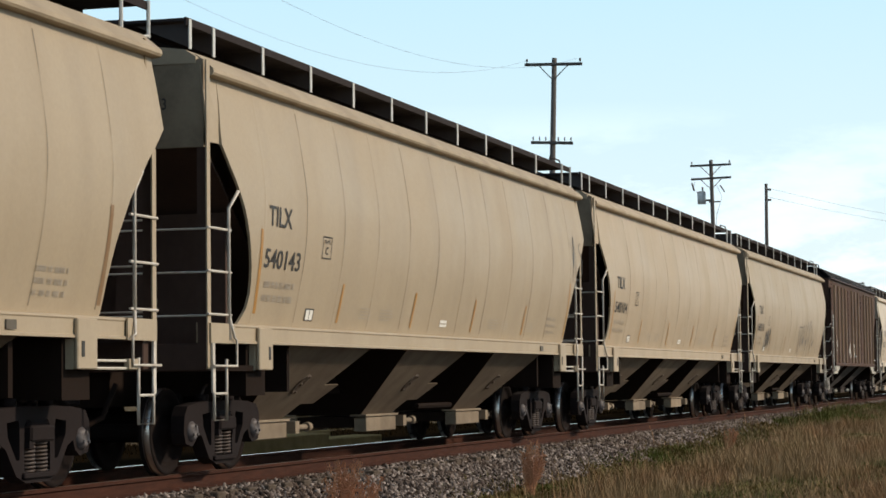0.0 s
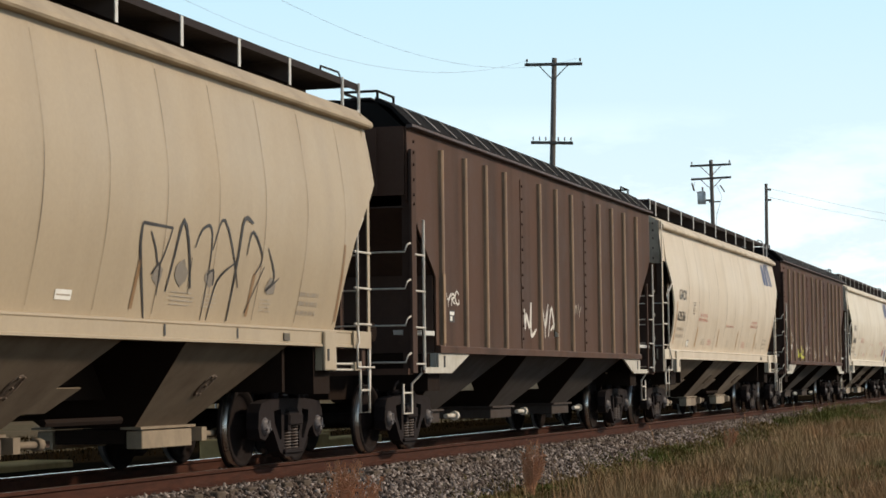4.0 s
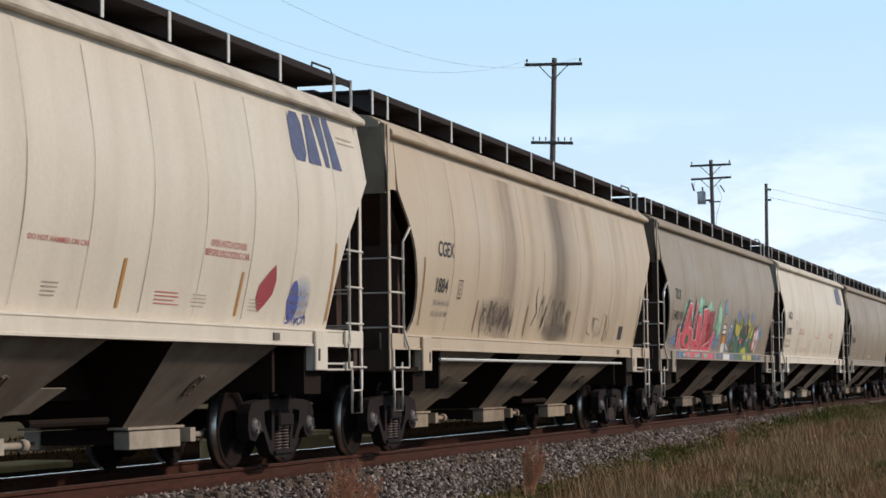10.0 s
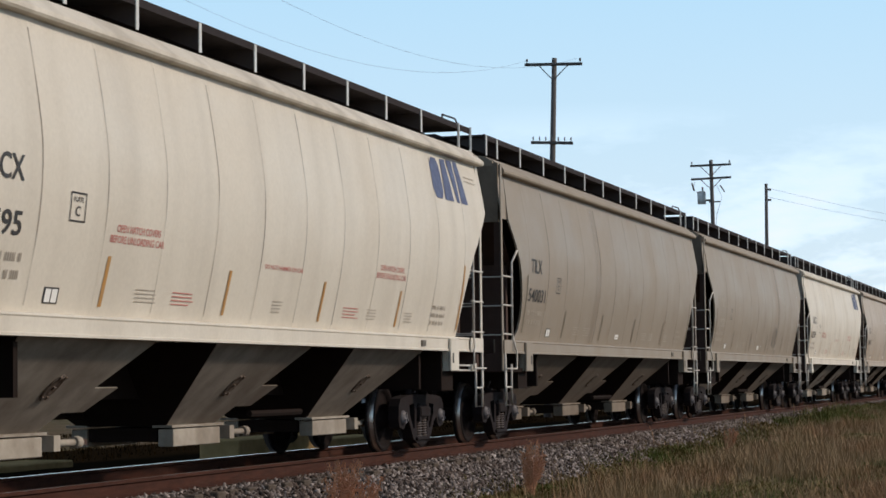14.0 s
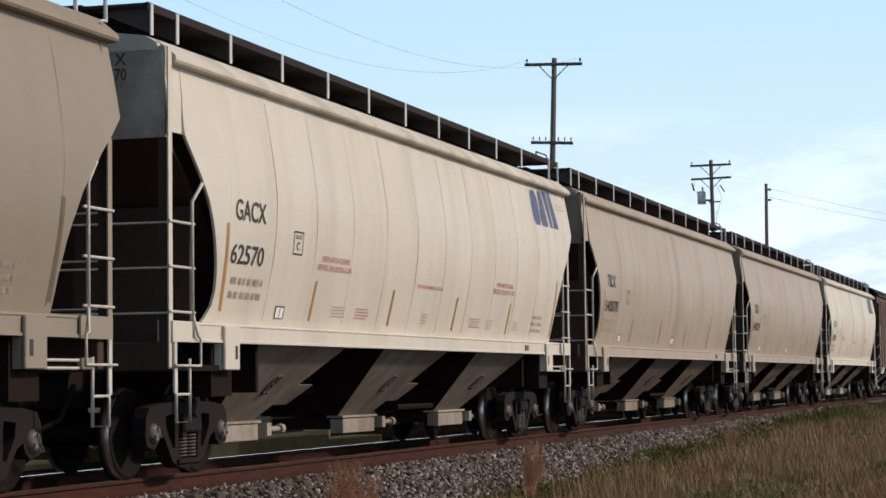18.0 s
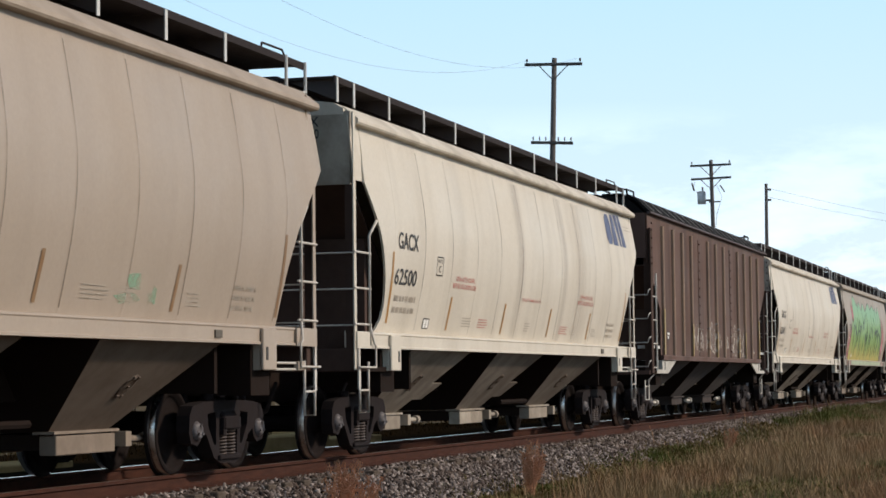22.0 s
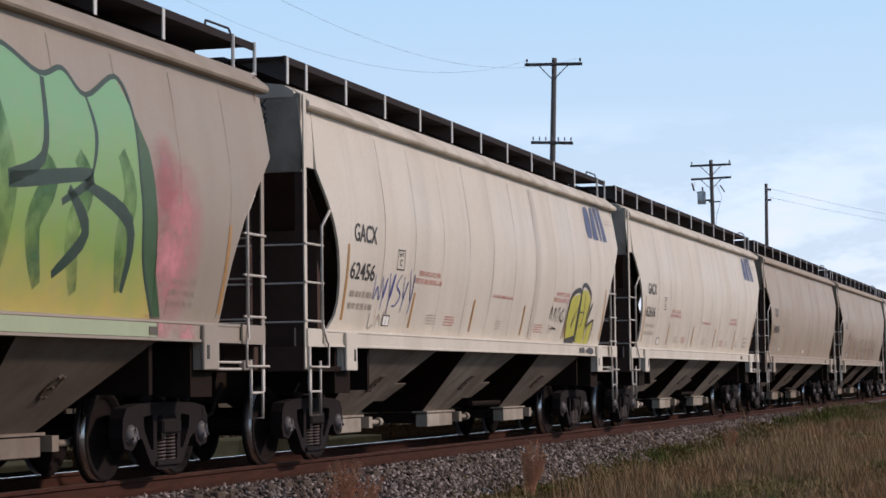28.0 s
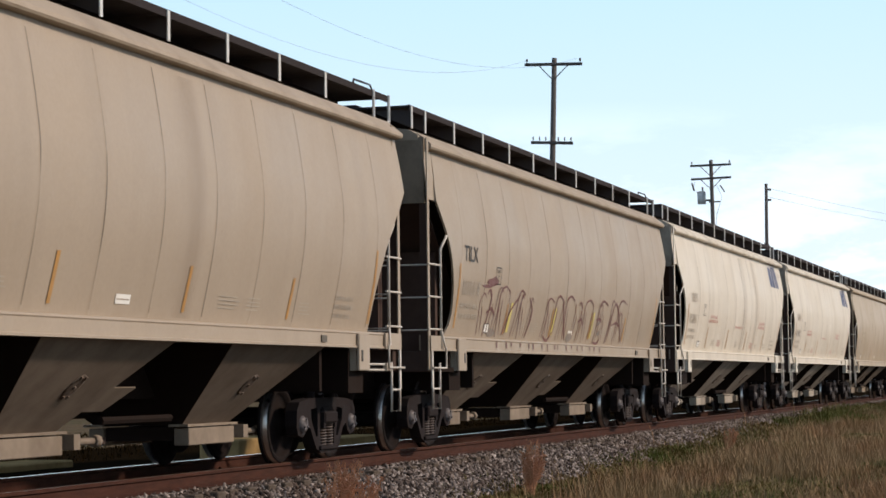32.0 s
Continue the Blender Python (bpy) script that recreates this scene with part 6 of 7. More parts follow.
def green_piece(car):
    # facets of the jagged letters, back to front
    facets = ((M_SPRAYSEA, [(1.5, 1.57), (2.1, 2.15), (2.6, 2.2), (3.3, 2.3), (4.1, 2.15), (4.6, 1.95), (4.9, 1.6)]), (M_SPRAYGREEN, [(1.27, 1.58), (1.98, 1.57), (1.75, 1.75), (1.54, 1.94), (1.09, 1.92)]),
              (M_SPRAYGREEN, [(1.40, 1.95), (1.36, 2.42), (1.64, 2.36), (1.75, 2.05)]), (M_SPRAYLIME, [(1.62, 2.37), (2.31, 2.28), (2.43, 2.19), (2.36, 2.05), (1.98, 1.98), (1.7, 2.08)]), (M_SPRAYLIME, [(2.50, 2.57), (2.66, 2.22), (2.42, 2.19)]),
              (M_SPRAYGREEN, [(2.55, 2.46), (2.92, 2.42), (2.96, 2.22), (2.66, 2.22)]), (M_SPRAYDEEP, [(2.45, 1.62), (2.40, 2.10), (2.75, 2.20), (3.3, 2.30), (3.78, 2.20), (3.72, 1.98), (3.3, 1.70), (2.9, 1.88)]), (M_SPRAYGREEN, [(3.47, 2.59), (3.80, 2.42), (3.86, 2.22), (3.52, 2.28)]),
              (M_SPRAYLIME, [(3.56, 2.52), (4.06, 2.34), (3.88, 2.26), (3.66, 2.30)]), (M_SPRAYLIME, [(3.80, 2.24), (4.20, 2.38), (4.10, 2.12), (3.86, 1.92)]), (M_SPRAYLIME, [(4.12, 2.0), (4.56, 2.34), (4.62, 2.16), (4.40, 1.95)]), (M_SPRAYDEEP, [(4.68, 2.16), (5.16, 2.34), (5.02, 2.12), (4.86, 1.95)]),
              (M_SPRAYGREEN, [(4.25, 1.60), (4.30, 1.95), (4.60, 2.05), (4.90, 1.96), (5.15, 1.62)]), (M_SPRAYLIME, [(3.0, 1.58), (3.25, 1.72), (3.75, 1.74), (3.95, 1.58)]))
    top = None
    for i, (mat, poly) in enumerate(facets):
        ob = decal(top or car, "letter" if top else "graffiti", [poly], mat, 0.0135 + 0.0004 * i, label="" if top else "green and lime jagged graffiti letters")
        top = top or ob
    edges = []
    for line in ([(1.27, 1.58), (1.09, 1.92), (1.40, 1.95), (1.36, 2.42), (1.64, 2.36), (1.66, 2.33), (2.31, 2.28), (2.43, 2.19), (2.50, 2.57), (2.66, 2.24)], [(2.55, 2.46), (2.92, 2.42), (2.96, 2.24), (3.02, 2.21)], [(3.52, 2.28), (3.47, 2.59), (4.06, 2.34), (3.78, 2.20), (4.20, 2.38), (4.18, 2.20)],
                 [(4.18, 2.05), (4.56, 2.34), (4.62, 2.16), (4.70, 2.16), (5.16, 2.34), (5.02, 2.12)], [(2.44, 2.16), (2.36, 2.02), (2.48, 1.85), (2.45, 1.62), (2.62, 1.58)], [(3.30, 2.10), (3.45, 2.02), (3.72, 1.98)], [(1.54, 1.94), (1.75, 1.75), (1.98, 1.57)]):
        edges += ribbon(line, 0.035, False, False)
    decal(top, "outline", edges, M_SPRAYBLACK, 0.0196)
    for name, mat, polys in (("red_patch", M_SPRAYRED, ([(2.62, 1.90), (2.95, 1.98), (2.92, 1.86), (2.66, 1.80)], [(3.30, 2.26), (3.42, 2.27), (3.46, 2.08), (3.36, 2.06)], [(4.55, 1.66), (4.78, 1.95), (4.84, 1.82)])),
                             ("orange_patch", M_SPRAYORANGE, ([(1.98, 2.24), (2.10, 2.26), (2.12, 2.08), (2.0, 2.06)], [(1.45, 1.66), (1.72, 1.80), (1.62, 1.64)], [(4.30, 1.80), (4.45, 1.98), (4.42, 1.78)])),
                             ("black_patch", M_SPRAYBLACK, (blob(3.2, 1.75, 0.18, 0.05, 9, 1), blob(1.85, 1.98, 0.10, 0.08, 9, 2), blob(2.62, 2.08, 0.12, 0.04, 9, 3), blob(4.05, 1.82, 0.07, 0.10, 9, 4), blob(3.75, 2.05, 0.10, 0.06, 9, 5))),
                             ("teal_patch", M_SPRAYSEA, (blob(2.15, 1.80, 0.20, 0.16, 10, 6), blob(3.55, 1.80, 0.18, 0.08, 10, 7), blob(4.0, 2.05, 0.08, 0.10, 10, 8))),
                             ("blue_patch", M_CAPBLUE, (blob(1.62, 1.92, 0.10, 0.07, 9, 9), blob(6.05, 2.12, 0.14, 0.14, 9, 10)))):
        for k, poly in enumerate(polys):
            decal(top, name, [poly], mat, 0.0188 + 0.0001 * k)
    mist(top, ((1.0, 2.05, 0.5, 0.4), (2.1, 2.5, 0.45, 0.22), (3.15, 2.5, 0.3, 0.3), (4.3, 2.5, 0.4, 0.22), (5.5, 2.05, 0.5, 0.4), (0.9, 1.72, 0.5, 0.22)), M_HAZEBLUE, 0.0128)
    decal(top, "foot_patch", [rect(2.7, 3.3, 1.40, 1.53), rect(3.45, 4.2, 1.40, 1.53)], M_SPRAYLIME, 0.008, foot)
    decal(top, "foot_patch", [rect(1.6, 2.6, 1.40, 1.53), rect(4.5, 5.0, 1.41, 1.52)], M_SPRAYGREEN, 0.008, foot)
    # two white figures with a red rim
    strokes = ([(5.07, 1.92), (4.90, 2.02), (4.98, 2.13), (5.12, 2.04), (5.05, 1.92), (4.92, 1.82), (5.0, 1.73), (5.13, 1.82), (5.07, 1.92)], [(5.45, 2.02), (5.30, 2.02), (5.30, 2.14), (5.45, 2.15), (5.50, 2.04), (5.42, 1.82), (5.32, 1.60)])
    w = decal(car, "graffiti", [q for p in strokes for q in ribbon(p, 0.17, True, False)], M_SPRAYRED, 0.0200, label="white sprayed loops with a red edge")
    decal(w, "white_stroke", [q for p in strokes for q in ribbon(p, 0.115, True, False)], M_SPRAYWHITE, 0.0210)
    mist(w, ((0.95, 2.22, 0.10, 0.09), (0.72, 2.12, 0.08, 0.08), (2.4, 1.95, 0.09, 0.07), (3.72, 1.92, 0.09, 0.06), (5.75, 2.0, 0.08, 0.08)), M_SPARKLE, 0.0215, "sparkle")


def fade_piece(car):
    edge = [(-6.20, 1.57), (-6.42, 1.95), (-6.34, 2.35), (-6.18, 2.70), (-6.02, 3.03), (-5.71, 2.97), (-5.50, 2.95), (-5.42, 3.20), (-5.28, 3.56), (-4.94, 3.87), (-4.62, 3.96), (-4.22, 3.85), (-3.81, 3.61), (-3.60, 3.72), (-3.32, 3.57),
            (-2.76, 3.79), (-2.20, 3.50), (-1.37, 3.78), (-0.81, 3.51), (-0.21, 3.61), (0.79, 3.84), (1.50, 3.63), (2.44, 3.80), (3.19, 3.62), (3.66, 3.72), (4.07, 3.53), (4.77, 3.79), (5.06, 3.50), (5.10, 2.97), (5.20, 2.60), (5.35, 2.10), (5.80, 1.57)]
    haze = decal(car, "graffiti", under(edge, 1.57), M_FADEGREEN, 0.0140, label="tall green to yellow graffiti letters with pink edges")
    mist(haze, ((-6.6, 2.1, 0.75, 0.75), (-5.7, 3.2, 0.55, 0.6), (6.0, 2.3, 0.8, 0.95), (5.7, 2.9, 0.4, 0.5), (-6.75, 1.75, 0.5, 0.25)), M_HAZEPINK, 0.0130)
    decal(haze, "pink_foot", [rect(-7.3, -6.2, 1.38, 1.535), rect(5.7, 6.6, 1.38, 1.535)], M_SPRAYPINK, 0.006, foot)
    decal(haze, "yellow_foot", [rect(-5.9, 5.65, 1.40, 1.535)], M_PALEFOOT, 0.008, foot)
    rnd = random.Random(33)
    lines = []
    # dark clefts between the letters, hooks and wedges inside them: width and way
    for w, way in ((0.16, [(-5.37, 2.87), (-4.37, 2.53), (-4.34, 1.96)]), (0.11, [(-3.67, 3.62), (-3.56, 3.20), (-3.75, 2.66), (-3.15, 1.99), (-3.27, 1.56)]), (0.12, [(-3.43, 2.80), (-2.56, 2.88), (-3.05, 2.61), (-2.94, 1.88)]),
                   (0.15, [(-3.92, 2.62), (-3.12, 2.70)]), (0.10, [(-2.24, 2.67), (-1.61, 3.03), (-0.85, 3.38)]), (0.10, [(-2.2, 3.48), (-2.0, 3.1), (-2.24, 2.67)]), (0.34, [(-1.37, 2.51), (-1.0, 2.38), (-1.03, 2.12)]),
                   (0.12, [(-0.29, 3.50), (-0.21, 2.81), (-0.38, 2.05), (-0.61, 1.60)]), (0.12, [(0.37, 3.07), (0.59, 2.61), (0.33, 2.07)]), (0.10, [(1.44, 3.61), (1.32, 2.93), (1.93, 2.47), (1.68, 1.80)]),
                   (0.14, [(3.23, 3.59), (3.12, 2.89), (2.52, 2.65), (4.08, 2.81), (3.50, 2.53)]), (0.16, [(3.62, 2.66), (4.03, 2.29), (3.51, 1.90)]), (0.16, [(3.93, 2.73), (4.92, 2.44), (4.98, 1.80)]), (0.07, [(-1.79, 2.07), (-1.96, 1.57)]),
                   (0.07, [(-1.01, 2.04), (-0.91, 1.59)]), (0.07, [(0.82, 2.08), (0.52, 1.58)]), (0.09, [(2.18, 2.12), (2.51, 1.70)]), (0.14, [(-5.47, 2.08), (-5.45, 1.57)]), (0.07, [(4.07, 3.52), (4.2, 3.2), (4.08, 2.81)])):
        lines += ribbon(way, w)
    shade = []
    for i in range(15):
        x = -5.7 + i * 0.74 + rnd.uniform(-0.15, 0.15)
        shade += ribbon([(x, 3.1 + rnd.uniform(-0.3, 0.3)), (x + 0.2, 2.7), (x + rnd.uniform(-0.1, 0.3), 2.3), (x + 0.2, rnd.uniform(1.7, 2.0))], 0.30)
    decal(haze, "letter_shade", shade, M_SHADEGREEN, 0.0150)
    decal(haze, "dark_lines", lines, M_SPRAYDEEP, 0.0155)
    decal(haze, "outline", ribbon(edge, 0.05, True, False), M_SPRAYDEEP, 0.0163)
    decal(haze, "side_shadow", [[(5.06, 3.50), (5.34, 3.15), (5.48, 2.75), (5.62, 2.1), (6.0, 1.58), (5.80, 1.58), (5.35, 2.1), (5.12, 2.9)]], M_SPRAYGREEN, 0.0158)
    decal(haze, "foot_line", [rect(x, x + 0.07, 1.40, 1.535) for x in (-6.0, -2.9, -1.5, -0.2, 1.3)], M_SPRAYDEEP, 0.010, foot)


def yellow_tag(car):
    y = decal(car, "graffiti", [[(4.75, 1.62), (5.35, 1.70), (5.45, 2.44), (4.75, 2.36), (4.62, 2.0)], [(5.5, 1.60), (6.1, 1.58), (6.0, 2.0), (6.25, 2.35), (5.95, 2.5), (5.5, 2.5)], [(6.15, 1.57), (6.55, 1.60), (6.62, 1.98), (6.3, 1.9)]], M_SPRAYLIME, 0.0140, label="yellow graffiti letters with thick black outlines")
    out = ribbon([(4.75, 1.60), (4.60, 2.0), (4.75, 2.38), (5.40, 2.48), (5.36, 2.1), (5.42, 1.62)], 0.09) + ribbon([(5.50, 1.6), (5.5, 2.55), (6.2, 2.45), (6.05, 2.05)], 0.08) + ribbon([(5.45, 2.12), (5.85, 2.12)], 0.05)
    out += ribbon([(6.05, 2.0), (6.42, 2.30), (6.15, 1.9), (6.68, 2.0), (6.55, 1.58)], 0.05) + ribbon([(5.75, 2.45), (5.8, 2.0), (5.6, 1.85)], 0.04) + ribbon([(5.1, 2.1), (5.0, 1.85), (5.3, 2.2)], 0.05)
    decal(y, "outline", out, M_SPRAYBLACK, 0.0150)
    decal(y, "black_foot", [[(4.7, 1.56), (5.4, 1.56), (5.4, 1.72), (4.8, 1.66)]], M_SPRAYBLACK, 0.0157)
    decal(y, "black_foot", [blob(6.3, 1.46, 0.3, 0.06, 10, 3), blob(5.75, 1.46, 0.12, 0.06, 8, 4)], M_SPRAYBLACK, 0.006, foot)
    scrawl(car, 3.35, 4.35, 1.90, 2.14, 4, M_SPRAYBLACK, 0.035, 41, label="small black sprayed tag")
    decal(car, "graffiti_tag", ribbon([(3.5, 1.80), (3.8, 1.81), (3.95, 1.79)], 0.035) + ribbon([(4.45, 2.25), (4.5, 1.9), (4.42, 1.62)], 0.03), M_SPRAYBLACK)


def outline_piece(car):
    top = decal(car, "graffiti", [blob(-5.3, 2.42, 0.30, 0.06, 10, 50, 0.5), blob(-5.65, 2.33, 0.2, 0.04, 9, 52, 0.5)], M_MAROON, 0.0130, label="maroon outlined graffiti letters along the sill")
    lines = []
    # letter stems: foot, head and how the head bends over
    for i, (x, head, bend, w) in enumerate(((-5.80, 2.24, 0.30, 0.04), (-5.45, 2.30, -0.2, 0.07), (-5.10, 2.36, 0.35, 0.04), (-4.72, 2.38, 0.5, 0.06), (-4.40, 2.34, 0.0, 0.03), (-3.85, 2.36, 0.45, 0.05), (-3.42, 2.30, 0.1, 0.07), (-3.05, 2.26, 0.25, 0.04),
                                            (-1.95, 2.30, 0.55, 0.05), (-1.62, 2.24, -0.15, 0.04), (-1.32, 2.36, 0.5, 0.06), (-0.85, 2.28, 0.15, 0.04), (-0.35, 2.38, 0.55, 0.07), (0.15, 2.26, 0.0, 0.04), (0.62, 2.30, -0.2, 0.06),
                                            (1.10, 2.36, 0.6, 0.05), (1.50, 2.30, 0.0, 0.04), (2.05, 2.38, 0.7, 0.07), (2.55, 2.32, -0.25, 0.04), (3.05, 2.42, 0.3, 0.05), (3.70, 2.44, 0.75, 0.06), (4.35, 2.2, -0.3, 0.05))):
        lean = 0.12 if i % 3 else -0.05
        lines += ribbon([(x + 0.17, 1.64), (x + 0.15 + lean, 1.95), (x + 0.14 + lean * 1.4, head - 0.2)], 0.028)
        lines += ribbon([(x, 1.60), (x + lean, 1.95), (x + lean * 1.4, head - 0.12), (x + lean + bend * 0.45, head - 0.01), (x + lean + bend, head - 0.08)], w * 0.7)
    for a, b, c in (((-5.45, 1.95), (-5.2, 2.02), (-4.95, 1.92)), ((-4.35, 1.65), (-4.1, 2.0), (-3.6, 2.28)), ((-3.0, 2.25), (-2.70, 2.0), (-2.95, 1.62)), ((-1.7, 1.66), (-1.4, 1.60), (-1.15, 1.75)), ((-0.7, 2.3), (-0.45, 1.95), (-0.15, 1.62)),
                    ((0.6, 1.95), (0.85, 2.0), (1.05, 1.9)), ((2.05, 2.02), (2.35, 2.04), (2.5, 1.98)), ((2.1, 1.62), (2.4, 1.60), (2.6, 1.68)), ((3.1, 1.62), (3.55, 2.36), (4.5, 1.64)), ((3.4, 1.95), (3.8, 2.0), (4.1, 1.94))):
        lines += ribbon([a, b, c], 0.05)
    decal(top, "outline", lines, M_MAROON, 0.0145)
    decal(top, "gold_fill", [[(x, 1.69), (x + 0.13, 1.69), (x + 0.20, 2.14), (x + 0.08, 2.14)] for x in (-4.16, -1.27, 1.68)], M_SPRAYYELLOW, 0.0138)
    decal(top, "grey_fill", [blob(-5.0, 1.66, 0.22, 0.07, 9, 53, 0.4), blob(0.15, 1.68, 0.18, 0.08, 9, 54, 0.4), blob(2.4, 1.78, 0.12, 0.05, 8, 55, 0.4), blob(2.3, 1.98, 0.10, 0.05, 8, 56, 0.4)], M_SPRAYGREY, 0.0142)
    rnd = random.Random(57)
    decal(top, "drips", [rect(x, x + rnd.uniform(0.03, 0.07), 1.53 - rnd.uniform(0.05, 0.12), 1.53) for x in [-4.9 + i * 0.44 + rnd.uniform(-0.12, 0.12) for i in range(17)]], M_MAROON, 0.006, foot)


def black_outline_piece(car):
    lines = (((1.6, 2.47), (1.62, 2.2), (1.97, 1.57)), ((1.6, 2.47), (2.3, 2.46)), ((2.3, 2.46), (2.1, 2.1), (1.95, 2.25), (1.8, 2.4)), ((2.35, 1.85), (2.55, 2.55), (2.95, 1.9)), ((2.9, 2.3), (3.05, 2.5), (3.3, 2.45), (3.35, 1.6)),
             ((3.35, 2.3), (3.6, 2.62), (4.2, 1.95)), ((3.5, 1.6), (3.6, 2.0), (4.0, 2.2)), ((4.05, 1.6), (4.1, 2.6), (4.4, 2.64)), ((4.3, 2.3), (4.4, 2.55), (4.75, 2.3), (4.6, 2.1)), ((4.5, 1.7), (4.85, 2.2)), ((4.9, 2.4), (5.2, 2.1), (5.0, 1.95), (5.35, 2.1)),
             ((1.95, 2.0), (2.1, 2.1), (2.15, 1.8)), ((2.85, 2.2), (2.9, 1.85)), ((3.3, 2.05), (3.45, 2.1), (3.5, 1.95)))
    top = None
    for i, pts in enumerate(lines):
        ob = decal(top or car, "stroke" if top else "graffiti", ribbon(list(pts), 0.055 if i in (0, 1, 3, 7) else 0.035), M_SPRAYBLACK, 0.013 + 0.0006 * i, label="" if top else "dripping black outlined graffiti letters")
        top = top or ob
    decal(top, "grey_shade", [blob(2.1, 2.0, 0.12, 0.1, 9, 1), blob(2.65, 2.05, 0.15, 0.12, 9, 2), blob(5.15, 2.0, 0.15, 0.1, 9, 3), blob(3.4, 2.02, 0.14, 0.08, 9, 4)], M_SPRAYGREY, 0.0125)
    decal(top, "drip", [rect(2.2, 2.24, 1.42, 1.53), rect(4.1, 4.13, 1.42, 1.53)], M_SPRAYBLACK, 0.006, foot)


def mist(parent, spots, mat, lift, name="overspray", surface=belly):
    """Soft-edged clouds of sprayed paint."""
    for cx, cz, rx, rz in spots:
        decal(parent, name, [rect(cx - rx, cx + rx, cz - rz, cz + rz)], mat, lift, surface)


def soot(car, x, w, z0=1.6, z1=4.0, mat=None, lift=0.0122):
    decal(car, "soot_streak", [rect(x - w / 2, x + w / 2, z0, z1)], mat or M_SOOT, lift, label="vertical grey soot streak")


def shift(t):
    """How far the train has come by t seconds."""
    return 12.06 * t + 0.0079 * t * t


HOPPER, _ = hopper_car()
RIBBED = brown_car()
TAN, WARM, CREAM, WHITE, DULL = (0.400, 0.323, 0.231), (0.44, 0.352, 0.252), (0.585, 0.508, 0.412), (0.635, 0.58, 0.492), (0.268, 0.221, 0.170)
SMOOTH = "covered hopper car with smooth curved sides on rails"
# paint, reporting mark, number, style, words on its look
TRAIN = [
    (TAN, "", "", "tan", "dusty tan"), (TAN, "TILX", "540143", "tan", "dusty tan"), (WARM, "TILX", "540104", "tan", "warm tan"), (TAN, "TILX", "540131", "tan", "tagged tan"),
    ((0.074, 0.040, 0.029), "", "", "brown", ""), (CREAM, "GACX", "62536", "white", "cream"), ((0.074, 0.039, 0.030), "", "", "brown", ""), (WHITE, "GACX", "62486", "white", "off-white"),
    ((0.485, 0.395, 0.288), "CGEX", "1884", "sooty", "sooty yellowish"), (DULL, "TILX", "540118", "tan", "sprayed dull tan"), (WHITE, "GACX", "62595", "white", "off-white"),
    (DULL, "TILX", "540031", "tan", "dull grey-tan"), (DULL, "", "", "tan", "dull grey-tan"), (WHITE, "GACX", "62570", "white", "off-white"), ((0.40, 0.33, 0.262), "TILX", "540078", "tan", "grey-tan"),
    ((0.385, 0.315, 0.255), "TILX", "540129", "tan", "grey-tan"), (WHITE, "GACX", "62500", "white", "off-white"), ((0.124, 0.077, 0.065), "", "", "brown", ""), (WHITE, "GACX", "62641", "white", "off-white"),
    ((0.325, 0.275, 0.225), "TILX", "", "tan", "heavily sprayed tan"), (WHITE, "GACX", "62456", "white", "off-white tagged"), (WHITE, "GACX", "62616", "white", "off-white"), ((0.368, 0.298, 0.229), "TILX", "540010", "tan", "dusty tan"),
    ((0.350, 0.284, 0.217), "TILX", "", "tan", "sprayed tan"), (WHITE, "", "", "white", "off-white"), (WHITE, "", "", "white", "off-white"), (TAN, "", "", "tan", "dusty tan"), (WHITE, "", "", "white", "off-white")]
# slack in the couplers: how far each car stands from an even spacing
SLACK = (0.03, 0.03, -0.09, -0.08, 0.28, 0.14, 0.31, 0.07, 0.08, 0.09, 0.01, -0.13, -0.14, -0.12, -0.14, -0.11, 0.0, 0.25, 0.05, 0.03, 0.03, 0.04, 0.06, 0.04, 0.04, 0.04, 0.04, 0.04)
CARS = []
x_front = 20.768 - 18.33
MASTERS = {}
for k, (colour, mark, number, style, words) in enumerate(TRAIN):
    size = 17.95 if style in ("brown", "sooty") else 18.33
    centre = x_front - 0.675 + size / 2 + SLACK[k]
    master = RIBBED if style == "brown" else HOPPER
    car = copy_thing(master, Matrix()) if master in MASTERS else master
    MASTERS[master] = True
    CARS.append((car, centre))
    x_front += size
for k, (colour, mark, number, style, words) in enumerate(TRAIN):
    car, centre = CARS[k]
    car.matrix_basis = Matrix.Translation((centre, TRACK_Y, 0))
    if style != "brown":
        paint_car(car, colour)
        tagged(car, words + " " + SMOOTH)
    else:
        paint_car(car, colour)
        tagged(car, "weathered brown covered hopper car with outside posts and dark roof")
    if number and style != "sooty":
        end_number(car, number[-2:], 3.92 if style == "white" else 3.74)
        if style == "white":
            end_number(car, "X", 4.07)
    if style == "white":
        white_marks(car, mark, number, k)
    elif style == "tan":
        tan_marks(car, mark, number, k)
    elif style == "sooty":
        lettering(car, mark, -6.54, -5.78, 2.65, 2.86, M_BLACKMARK, name="reporting_mark")
        lettering(car, number, -6.50, -5.93, 2.16, 2.36, M_BLACKMARK, name="car_number")
        decal(car, "weight_stencil", word_bars(-6.5, -5.7, 1.84, 2.06, 2, 5), M_FAINT)
        plate_box(car, -5.42, None, 0.22, -0.27)
        reflectors(car, M_RUSTSTRIPE)

